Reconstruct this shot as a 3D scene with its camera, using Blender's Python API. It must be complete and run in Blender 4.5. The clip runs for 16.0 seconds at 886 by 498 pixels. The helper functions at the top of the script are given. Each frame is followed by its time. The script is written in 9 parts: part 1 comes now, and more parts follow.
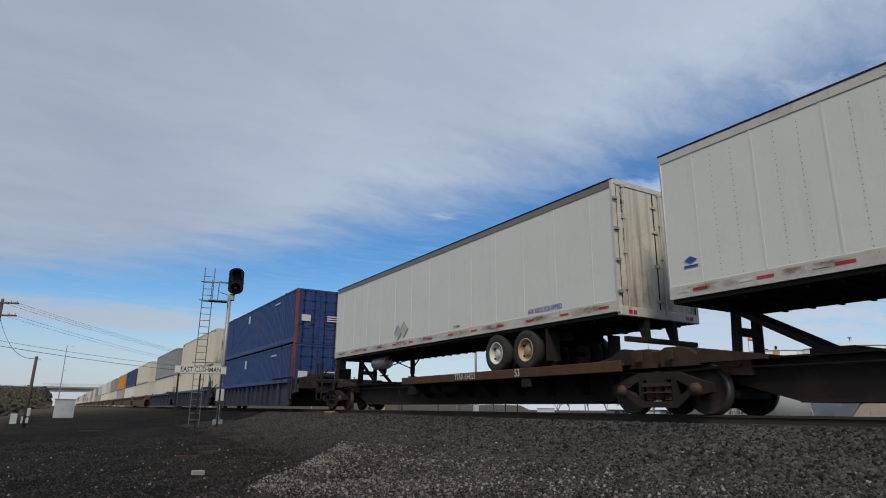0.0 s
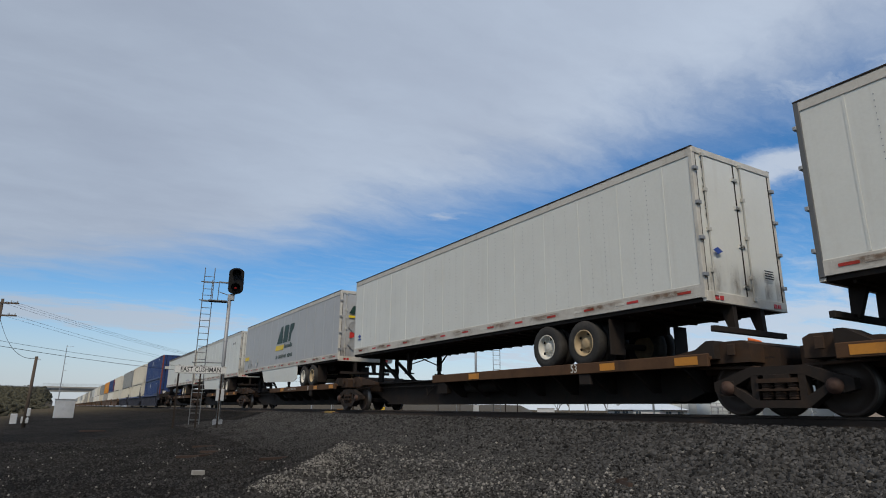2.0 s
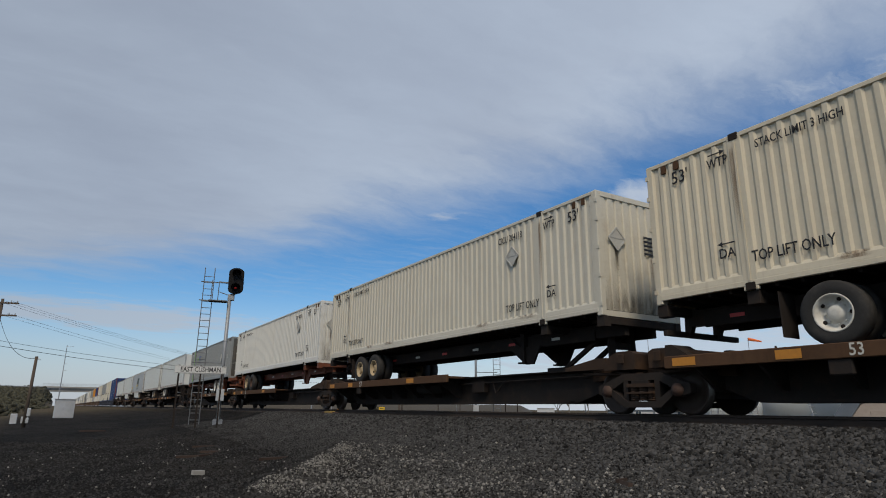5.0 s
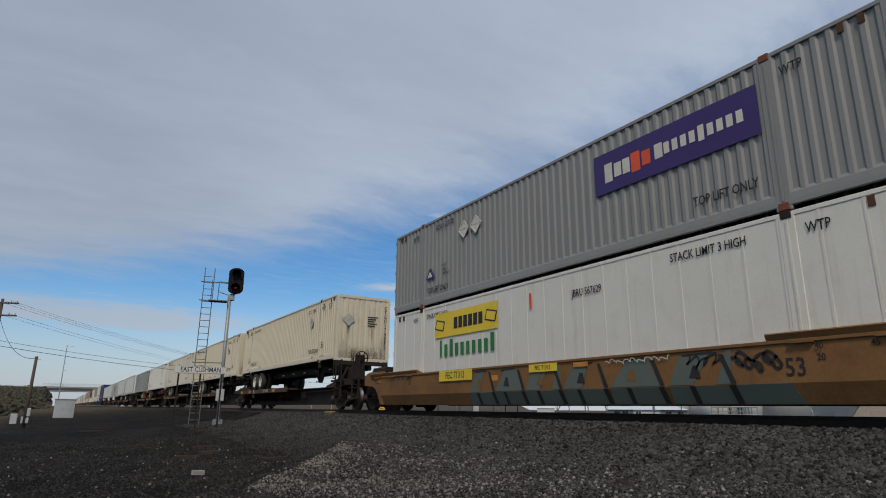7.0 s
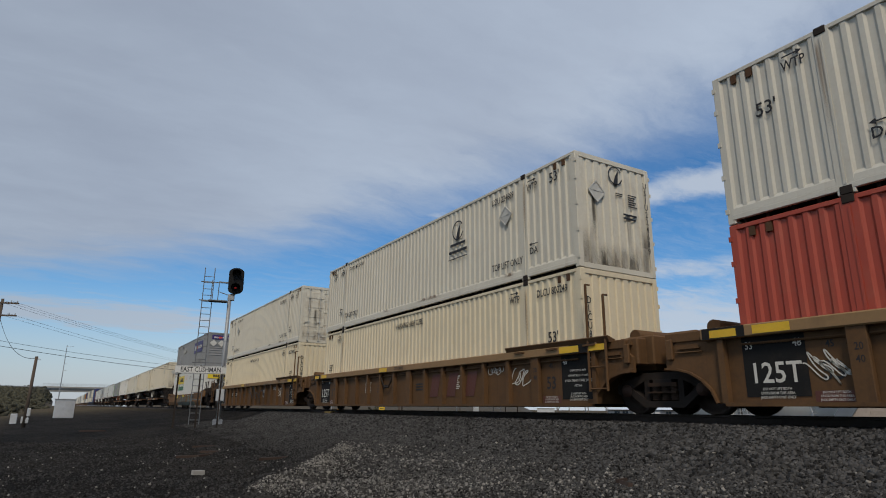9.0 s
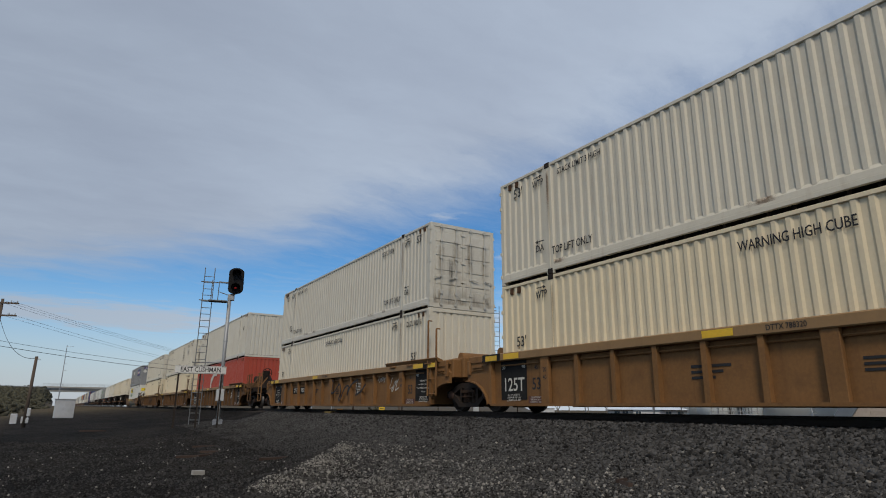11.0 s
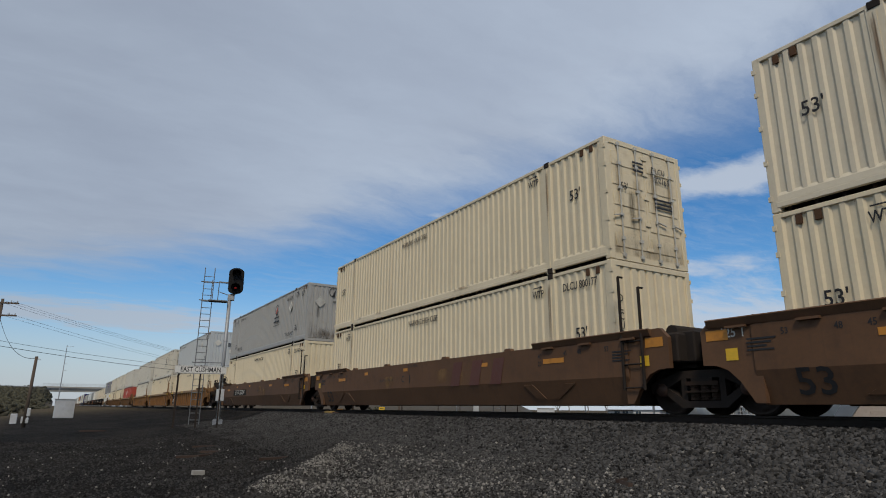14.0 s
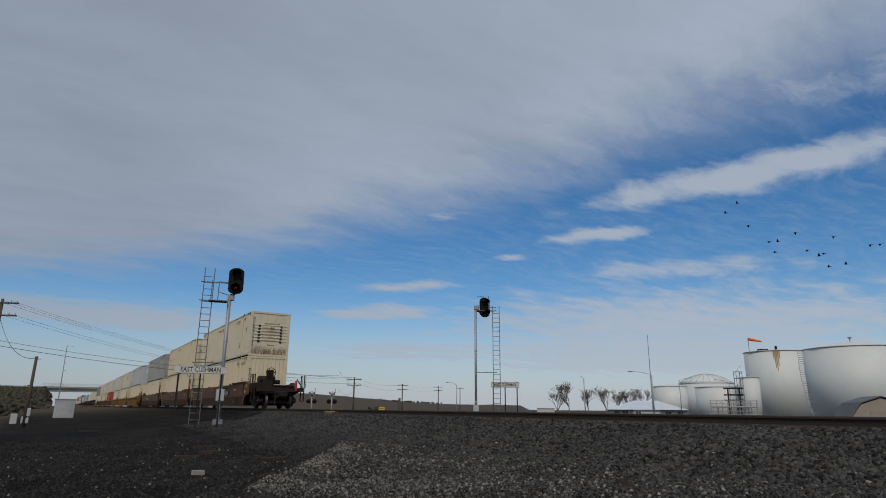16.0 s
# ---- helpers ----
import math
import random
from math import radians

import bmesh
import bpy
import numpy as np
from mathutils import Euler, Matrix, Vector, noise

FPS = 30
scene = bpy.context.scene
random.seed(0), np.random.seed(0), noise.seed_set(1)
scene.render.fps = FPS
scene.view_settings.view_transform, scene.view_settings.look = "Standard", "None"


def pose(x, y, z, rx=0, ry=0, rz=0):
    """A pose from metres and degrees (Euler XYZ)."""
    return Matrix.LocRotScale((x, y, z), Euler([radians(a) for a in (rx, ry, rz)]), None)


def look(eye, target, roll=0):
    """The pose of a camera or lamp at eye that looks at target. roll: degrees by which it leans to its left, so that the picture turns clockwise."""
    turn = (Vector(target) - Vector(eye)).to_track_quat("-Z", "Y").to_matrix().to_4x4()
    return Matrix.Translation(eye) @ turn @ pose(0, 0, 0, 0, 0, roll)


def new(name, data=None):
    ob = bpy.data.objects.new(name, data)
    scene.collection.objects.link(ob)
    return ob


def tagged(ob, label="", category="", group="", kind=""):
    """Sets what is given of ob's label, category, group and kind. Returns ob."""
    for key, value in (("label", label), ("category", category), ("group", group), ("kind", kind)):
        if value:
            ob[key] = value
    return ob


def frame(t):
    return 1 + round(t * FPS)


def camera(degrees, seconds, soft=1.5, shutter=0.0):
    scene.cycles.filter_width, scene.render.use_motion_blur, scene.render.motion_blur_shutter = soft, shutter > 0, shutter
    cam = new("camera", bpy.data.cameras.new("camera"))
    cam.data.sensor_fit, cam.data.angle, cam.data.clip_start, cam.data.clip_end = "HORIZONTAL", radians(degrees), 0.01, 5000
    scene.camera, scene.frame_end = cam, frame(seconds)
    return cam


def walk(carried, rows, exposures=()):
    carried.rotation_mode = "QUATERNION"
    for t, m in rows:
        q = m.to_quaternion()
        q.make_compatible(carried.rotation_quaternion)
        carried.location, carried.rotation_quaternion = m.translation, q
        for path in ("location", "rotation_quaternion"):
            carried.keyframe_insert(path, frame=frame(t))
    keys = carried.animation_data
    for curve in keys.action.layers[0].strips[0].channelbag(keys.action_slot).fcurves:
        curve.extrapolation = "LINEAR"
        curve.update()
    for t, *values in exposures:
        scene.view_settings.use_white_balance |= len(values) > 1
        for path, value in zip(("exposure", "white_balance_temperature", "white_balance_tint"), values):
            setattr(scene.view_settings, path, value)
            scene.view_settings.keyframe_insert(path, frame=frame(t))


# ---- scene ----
cam = camera(72.445, 16.0, soft=1.0, shutter=0.0)
EYE = (0.0, 0.0, 0.07)
AIM = look(EYE, (EYE[0] + 0.50162, EYE[1] + 0.82650, EYE[2] + 0.25548), roll=0.5016)
walk(cam, [(0.0, AIM), (16.0, AIM)], exposures=[(0.0, 0.26), (2.0, 0.28), (4.0, 0.16), (7.0, 0.14), (12.5, 0.16), (14.6, 0.14), (15.5, 0.10), (16.0, -0.15)])

TRACK = 11.037      # track centre, metres to the right of the camera
SPEED = 25.4        # train, metres a second, along +y


# ---------------------------------------------------------------- world and sun
def build_world():
    w = bpy.data.worlds.new("sky")
    scene.world = w
    w.use_nodes = True
    nt = w.node_tree
    N, K = nt.nodes, nt.links
    N.clear()

    def node(kind, **kw):
        n = N.new(kind)
        for k, v in kw.items():
            if k == "op":
                n.operation = v
            elif k == "clamp":
                n.use_clamp = v
        return n

    def math_(op, a, b=None, clamp=False):
        n = node("ShaderNodeMath", op=op, clamp=clamp)
        for i, v in enumerate((a, b)):
            if v is None:
                continue
            if isinstance(v, (int, float)):
                n.inputs[i].default_value = v
            else:
                K.new(v, n.inputs[i])
        return n.outputs[0]

    def ramp(v, lo, hi, smooth=True):
        n = node("ShaderNodeMapRange")
        n.interpolation_type = "SMOOTHSTEP" if smooth else "LINEAR"
        K.new(v, n.inputs[0])
        n.inputs[1].default_value, n.inputs[2].default_value = lo, hi
        return n.outputs[0]

    tc = node("ShaderNodeTexCoord")
    sep = node("ShaderNodeSeparateXYZ")
    K.new(tc.outputs["Generated"], sep.inputs[0])
    up = math_("MAXIMUM", sep.outputs[2], 0.0)
    k = math_("ADD", up, 0.1)
    comb = node("ShaderNodeCombineXYZ")
    K.new(math_("DIVIDE", sep.outputs[0], k), comb.inputs[0])
    K.new(math_("DIVIDE", sep.outputs[1], k), comb.inputs[1])
    plan = comb.outputs[0]

    def noise_(vec, scale, detail=6.0, rough=0.55, stretch=(1, 1, 1), turn=0.0, dist=0.0):
        m = node("ShaderNodeMapping")
        m.inputs["Rotation"].default_value = (0, 0, radians(turn))
        m.inputs["Scale"].default_value = stretch
        K.new(vec, m.inputs[0])
        n = node("ShaderNodeTexNoise")
        n.inputs["Scale"].default_value, n.inputs["Detail"].default_value = scale, detail
        n.inputs["Roughness"].default_value, n.inputs["Distortion"].default_value = rough, dist
        K.new(m.outputs[0], n.inputs["Vector"])
        return n

    # wind-drawn wobble of the cloud layer
    wob = noise_(plan, 1.6, 7.0, 0.6)
    off = node("ShaderNodeVectorMath", op="SUBTRACT")
    K.new(wob.outputs["Color"], off.inputs[0])
    off.inputs[1].default_value = (0.5, 0.5, 0.5)
    sc = node("ShaderNodeVectorMath", op="SCALE")
    K.new(off.outputs[0], sc.inputs[0])
    sc.inputs["Scale"].default_value = 0.36
    add = node("ShaderNodeVectorMath", op="ADD")
    K.new(plan, add.inputs[0])
    K.new(sc.outputs[0], add.inputs[1])
    bent = add.outputs[0]

    def patch(cx, cy, a, b, turn, inner=0.55, outer=1.15):
        m = node("ShaderNodeMapping")
        m.vector_type = "TEXTURE"
        m.inputs["Location"].default_value = (cx, cy, 0)
        m.inputs["Rotation"].default_value = (0, 0, radians(turn))
        m.inputs["Scale"].default_value = (a, b, 1)
        K.new(bent, m.inputs[0])
        ln = node("ShaderNodeVectorMath", op="LENGTH")
        K.new(m.outputs[0], ln.inputs[0])
        return math_("SUBTRACT", 1.0, ramp(ln.outputs["Value"], inner, outer))

    fine = noise_(bent, 2.6, 9.0, 0.62, (1.0, 2.6, 1), 62)
    fine_v = fine.outputs["Fac"]
    broad = noise_(plan, 0.9, 5.0, 0.5, (1, 1.6, 1), 40).outputs["Fac"]
    veil = noise_(bent, 5.5, 8.0, 0.65, (1.0, 3.4, 1), 60).outputs["Fac"]

    deck = patch(-1.0, 0.0, 2.74, 3.90, 0, 0.72, 1.12)
    streaks = None
    for cx, cy, a, b, turn, power in ((1.84, 1.08, 0.66, 0.17, -66, 1.1), (1.86, 1.80, 0.34, 0.11, -58, 1.0), (0.25, 4.4, 1.15, 0.55, 0, 1.0),
                                      (1.66, 3.60, 0.55, 0.26, -48, 0.95), (1.58, 2.96, 0.40, 0.13, -40, 0.9), (3.5, 2.6, 2.2, 1.1, -46, 0.95),
                                      (4.4, 3.5, 2.4, 1.5, -50, 1.15), (2.6, 4.6, 1.6, 0.8, -40, 0.85), (1.19, 1.99, 0.15, 0.09, -45, 0.7),
                                      (1.73, 2.29, 0.16, 0.07, -40, 0.75), (2.55, 1.88, 0.75, 0.26, -50, 0.7), (1.55, 0.62, 0.6, 0.16, -66, 0.6)):
        s = math_("MULTIPLY", patch(cx, cy, a * 1.15, b * 1.2, turn, 0.0, 1.35), power)
        streaks = s if streaks is None else math_("MAXIMUM", streaks, s)
    body = ramp(math_("ADD", streaks, math_("MULTIPLY", math_("SUBTRACT", fine_v, 0.5), 1.5)), 0.20, 0.95)
    thin = math_("MULTIPLY", ramp(veil, 0.36, 0.85), 0.22)
    deck_n = ramp(math_("ADD", deck, math_("MULTIPLY", math_("SUBTRACT", fine_v, 0.5), 0.6)), 0.08, 0.92)
    haze = math_("SUBTRACT", 1.0, ramp(sep.outputs[2], -0.02, 0.20))
    cover = math_("MAXIMUM", math_("MAXIMUM", math_("MULTIPLY", deck_n, 0.93), math_("MULTIPLY", body, 0.85)), thin)
    cover = math_("MAXIMUM", cover, math_("MULTIPLY", haze, 0.94), True)

    sky = node("ShaderNodeTexSky")
    sky.sky_type = "NISHITA"
    sky.sun_disc = False
    sky.sun_elevation, sky.sun_rotation = radians(SUN_UP), radians(SUN_TURN)
    sky.air_density, sky.dust_density, sky.ozone_density = 1.0, 0.15, 4.5
    clear = node("ShaderNodeBackground")
    vivid = node("ShaderNodeHueSaturation")
    vivid.inputs["Saturation"].default_value, vivid.inputs["Hue"].default_value = 1.26, 0.5
    K.new(sky.outputs[0], vivid.inputs["Color"])
    K.new(vivid.outputs[0], clear.inputs[0])
    clear.inputs[1].default_value = 0.096

    # cloud colour: shaded grey-violet deck, brighter thin cloud
    shade = math_("ADD", math_("MULTIPLY", broad, 0.72), math_("MULTIPLY", fine_v, 0.28))
    cr = node("ShaderNodeValToRGB")
    K.new(ramp(shade, 0.3, 0.72), cr.inputs[0])
    cr.color_ramp.elements[0].color = (0.340, 0.390, 0.480, 1)
    cr.color_ramp.elements[1].color = (0.425, 0.490, 0.588, 1)
    mixc = node("ShaderNodeMix")
    mixc.data_type = "RGBA"
    K.new(math_("SUBTRACT", 1.0, deck_n), mixc.inputs[0])
    K.new(cr.outputs[0], mixc.inputs[6])
    mixc.inputs[7].default_value = (0.435, 0.485, 0.560, 1)
    # the veiled sun brightens the cloud towards +x
    glow = node("ShaderNodeMapRange")
    K.new(sep.outputs[0], glow.inputs[0])
    glow.inputs[1].default_value, glow.inputs[2].default_value, glow.inputs[3].default_value, glow.inputs[4].default_value = -0.1, 0.75, 0.84, 1.05
    cloud = node("ShaderNodeBackground")
    K.new(mixc.outputs[2], cloud.inputs[0])
    K.new(glow.outputs[0], cloud.inputs[1])
    mix = node("ShaderNodeMixShader")
    K.new(cover, mix.inputs[0])
    K.new(clear.outputs[0], mix.inputs[1])
    K.new(cloud.outputs[0], mix.inputs[2])
    out = node("ShaderNodeOutputWorld")
    K.new(mix.outputs[0], out.inputs[0])


SUN_UP, SUN_TURN = 48.0, 214.0      # sun behind thin cloud, behind the camera
build_world()
sun_data = bpy.data.lights.new("sun", "SUN")
sun_data.energy, sun_data.angle, sun_data.color = 1.9, radians(12), (1.0, 0.87, 0.70)
sun = new("sun", sun_data)
_a, _e = radians(SUN_TURN), radians(SUN_UP)
sun.matrix_world = look((0, 0, 60), (-math.sin(_a) * math.cos(_e), -math.cos(_a) * math.cos(_e), 60 - math.sin(_e)))


# ---------------------------------------------------------------- materials
MATS = {}


def material(name, base, rough=0.6, metal=0.0, dirt=0.25, dirt_col=(0.09, 0.07, 0.05), streak=0.0, streak_col=(0.10, 0.055, 0.03),
             bump=0.15, grain=18.0, vary=0.12, spec=0.4, island=0.0, emit=0.0):
    """Weathered paint, metal, wood or stone: base colour with broad and fine variation, dirt, run-down streaks and relief."""
    if name in MATS:
        return MATS[name]
    m = bpy.data.materials.new(name)
    m.use_nodes = True
    nt = m.node_tree
    N, K = nt.nodes, nt.links
    b = N["Principled BSDF"]
    b.inputs["Metallic"].default_value = metal
    b.inputs["Specular IOR Level"].default_value = spec
    tc = N.new("ShaderNodeTexCoord")
    oi = N.new("ShaderNodeObjectInfo")
    sh = N.new("ShaderNodeVectorMath")
    sh.operation = "SCALE"
    sh.inputs[0].default_value = (37, 71, 13)
    K.new(oi.outputs["Random"], sh.inputs["Scale"])
    ad = N.new("ShaderNodeVectorMath")
    K.new(tc.outputs["Object"], ad.inputs[0])
    K.new(sh.outputs[0], ad.inputs[1])
    vec = ad.outputs[0]

    def noise_(scale, detail, stretch=(1, 1, 1)):
        mp = N.new("ShaderNodeMapping")
        mp.inputs["Scale"].default_value = stretch
        K.new(vec, mp.inputs[0])
        n = N.new("ShaderNodeTexNoise")
        n.inputs["Scale"].default_value, n.inputs["Detail"].default_value = scale, detail
        n.inputs["Roughness"].default_value = 0.6
        K.new(mp.outputs[0], n.inputs["Vector"])
        return n.outputs["Fac"]

    def rng(v, a, c, lo, hi):
        r = N.new("ShaderNodeMapRange")
        K.new(v, r.inputs[0])
        r.inputs[1].default_value, r.inputs[2].default_value, r.inputs[3].default_value, r.inputs[4].default_value = a, c, lo, hi
        return r.outputs[0]

    def mix(f, a, c, mode="MIX"):
        x = N.new("ShaderNodeMix")
        x.data_type, x.blend_type = "RGBA", mode
        for i, v in ((0, f), (6, a), (7, c)):
            if isinstance(v, (tuple, list)):
                x.inputs[i].default_value = (*v[:3], 1)
            elif isinstance(v, (int, float)):
                x.inputs[i].default_value = v
            else:
                K.new(v, x.inputs[i])
        return x.outputs[2]

    broad, fine = noise_(0.7, 5), noise_(grain, 6)
    val = N.new("ShaderNodeMath")
    val.operation = "ADD"
    K.new(rng(broad, 0.25, 0.75, 1 - vary, 1 + vary * 0.5), val.inputs[0])
    K.new(rng(fine, 0.3, 0.7, -vary * 0.5, vary * 0.5), val.inputs[1])
    v = val.outputs[0]
    if island:
        g = N.new("ShaderNodeNewGeometry")
        mul = N.new("ShaderNodeMath")
        mul.operation = "MULTIPLY"
        K.new(v, mul.inputs[0])
        K.new(rng(g.outputs["Random Per Island"], 0, 1, 1 - island, 1 + island), mul.inputs[1])
        v = mul.outputs[0]
    hs = N.new("ShaderNodeHueSaturation")
    hs.inputs["Color"].default_value = (*base, 1)
    K.new(v, hs.inputs["Value"])
    col = hs.outputs[0]
    if dirt:
        patchy = noise_(2.3, 9)
        col = mix(rng(patchy, 0.52, 0.78, 0.0, dirt), col, dirt_col)
    if streak:
        runs = noise_(1.0, 6, (5.0, 5.0, 0.28))
        col = mix(rng(runs, 0.57 if streak < 0.5 else 0.46, 0.74 if streak < 0.5 else 0.62, 0.0, streak), col, streak_col)
    K.new(col, b.inputs["Base Color"])
    K.new(rng(fine, 0.3, 0.7, max(0.05, rough - 0.1), min(1.0, rough + 0.12)), b.inputs["Roughness"])
    if bump:
        bp = N.new("ShaderNodeBump")
        bp.inputs["Strength"].default_value, bp.inputs["Distance"].default_value = bump, 0.01
        K.new(fine, bp.inputs["Height"])
        K.new(bp.outputs[0], b.inputs["Normal"])
    if emit:
        b.inputs["Emission Color"].default_value = (*base, 1)
        b.inputs["Emission Strength"].default_value = emit
    MATS[name] = m
    return m


STEEL_DARK = material("dark_car_steel", (0.026, 0.021, 0.0185), 0.85, dirt=0.55, dirt_col=(0.058, 0.037, 0.024), streak=0.25, streak_col=(0.05, 0.029, 0.018), spec=0.2, vary=0.3)
STEEL_RUST = material("rusty_brown_steel", (0.092, 0.050, 0.028), 0.85, dirt=0.7, dirt_col=(0.035, 0.025, 0.02), streak=0.5, spec=0.2, vary=0.3)
CASTING = material("dark_rusty_casting", (0.048, 0.031, 0.022), 0.85, dirt=0.7, dirt_col=(0.095, 0.050, 0.026), streak=0.4, streak_col=(0.022, 0.018, 0.016), spec=0.2, vary=0.3)
WHEEL_STEEL = material("wheel_steel", (0.050, 0.037, 0.030), 0.6, 0.3, dirt=0.5, dirt_col=(0.03, 0.022, 0.018))
TREAD_STEEL = material("polished_tread", (0.16, 0.15, 0.14), 0.45, 0.9, dirt=0.1, vary=0.05)
BEARING = material("bearing_cap_rust", (0.060, 0.032, 0.022), 0.7, dirt=0.4)
WELL_BROWN = material("brown_well_paint", (0.116, 0.062, 0.027), 0.7, dirt=0.65, dirt_col=(0.055, 0.032, 0.020), streak=0.45, streak_col=(0.05, 0.028, 0.018), vary=0.25, spec=0.25)
WELL_OCHRE = material("ochre_well_paint", (0.205, 0.105, 0.040), 0.7, dirt=0.6, dirt_col=(0.085, 0.045, 0.024), streak=0.45, streak_col=(0.10, 0.045, 0.02), vary=0.25, spec=0.25)
WELL_DARK = material("dark_brown_well_paint", (0.118, 0.062, 0.032), 0.68, dirt=0.5, dirt_col=(0.05, 0.030, 0.022), streak=0.4, streak_col=(0.055, 0.030, 0.02), vary=0.22, spec=0.3)
WELL_CHORD = material("sandy_top_chord_paint", (0.27, 0.165, 0.075), 0.62, dirt=0.4, dirt_col=(0.12, 0.075, 0.04), streak=0.2)
WELL_BLUE = material("blue_black_well_paint", (0.030, 0.035, 0.055), 0.6, dirt=0.4, dirt_col=(0.06, 0.05, 0.045))
PANEL_BLACK = material("black_stencil_panel", (0.016, 0.016, 0.016), 0.75, dirt=0.25, spec=0.15)
WHITE_MARK = material("white_stencil_paint", (0.60, 0.585, 0.53), 0.6, dirt=0.25)
BLACK_MARK = material("black_stencil_paint", (0.018, 0.018, 0.02), 0.6, dirt=0.1)
YELLOW_MARK = material("yellow_reflector", (0.70, 0.44, 0.03), 0.45, dirt=0.3)
ORANGE_MARK = material("orange_reflector", (0.52, 0.22, 0.03), 0.55, dirt=0.65, dirt_col=(0.10, 0.05, 0.025))
RED_MARK = material("red_reflector", (0.50, 0.03, 0.025), 0.4, dirt=0.15)
MAROON = material("maroon_stencil", (0.10, 0.036, 0.027), 0.6, dirt=0.3)
PLACARD = material("dull_placard_metal", (0.47, 0.465, 0.43), 0.6, dirt=0.4, dirt_col=(0.15, 0.12, 0.09))
TYRE = material("tyre_rubber", (0.028, 0.027, 0.026), 0.85, dirt=0.5, dirt_col=(0.10, 0.09, 0.08), bump=0.3)
RIM_WHITE = material("white_wheel_rim", (0.62, 0.60, 0.54), 0.55, dirt=0.6, dirt_col=(0.20, 0.13, 0.08))
RIM_TAN = material("tan_wheel_rim", (0.42, 0.32, 0.19), 0.6, dirt=0.6)
VAN_RAIL = material("dirty_white_rail", (0.55, 0.53, 0.48), 0.55, dirt=0.4, dirt_col=(0.25, 0.20, 0.14), streak=0.3, streak_col=(0.2, 0.13, 0.08))
VAN_DOOR = material("stained_trailer_door", (0.60, 0.58, 0.50), 0.5, dirt=0.6, dirt_col=(0.27, 0.21, 0.14), streak=0.55, streak_col=(0.20, 0.14, 0.08))
ALU = material("aluminium_rail", (0.50, 0.50, 0.49), 0.45, 0.6, dirt=0.3, dirt_col=(0.2, 0.18, 0.16))
GALV = material("galvanised_steel", (0.33, 0.345, 0.36), 0.55, 0.45, dirt=0.25, dirt_col=(0.25, 0.25, 0.25))
VAN_WHITE = material("white_trailer_skin", (0.66, 0.67, 0.63), 0.42, dirt=0.12, dirt_col=(0.40, 0.37, 0.30), streak=0.12, streak_col=(0.36, 0.31, 0.23), vary=0.05)
VAN_GREY = material("grey_trailer_skin", (0.40, 0.41, 0.42), 0.45, dirt=0.15, dirt_col=(0.25, 0.24, 0.22), streak=0.1, vary=0.05)
RUST_ORANGE = material("orange_chassis_paint", (0.17, 0.055, 0.027), 0.7, dirt=0.5, dirt_col=(0.09, 0.04, 0.025))
BOX_COLOURS = {
    "cream": (0.67, 0.585, 0.415), "beige": (0.64, 0.575, 0.44), "soot": (0.085, 0.082, 0.074), "pale": (0.60, 0.565, 0.47), "bone": (0.56, 0.54, 0.47),
    "white": (0.66, 0.65, 0.60), "grey": (0.25, 0.262, 0.26), "pale_grey": (0.46, 0.49, 0.50), "silver": (0.34, 0.34, 0.325),
    "slate": (0.235, 0.24, 0.24), "red": (0.36, 0.060, 0.035), "blue": (0.015, 0.042, 0.150), "orange": (0.58, 0.24, 0.02)}


def box_paint(c):
    return material("container_paint_" + c, BOX_COLOURS[c], 0.5, dirt=0.14, dirt_col=(0.30, 0.22, 0.14), streak=0.22, streak_col=(0.28, 0.18, 0.10), vary=0.06)


def end_paint(c):
    return material("stained_container_paint_" + c, BOX_COLOURS[c], 0.55, dirt=0.35, dirt_col=(0.26, 0.17, 0.09), streak=0.3, streak_col=(0.20, 0.13, 0.07), vary=0.09)


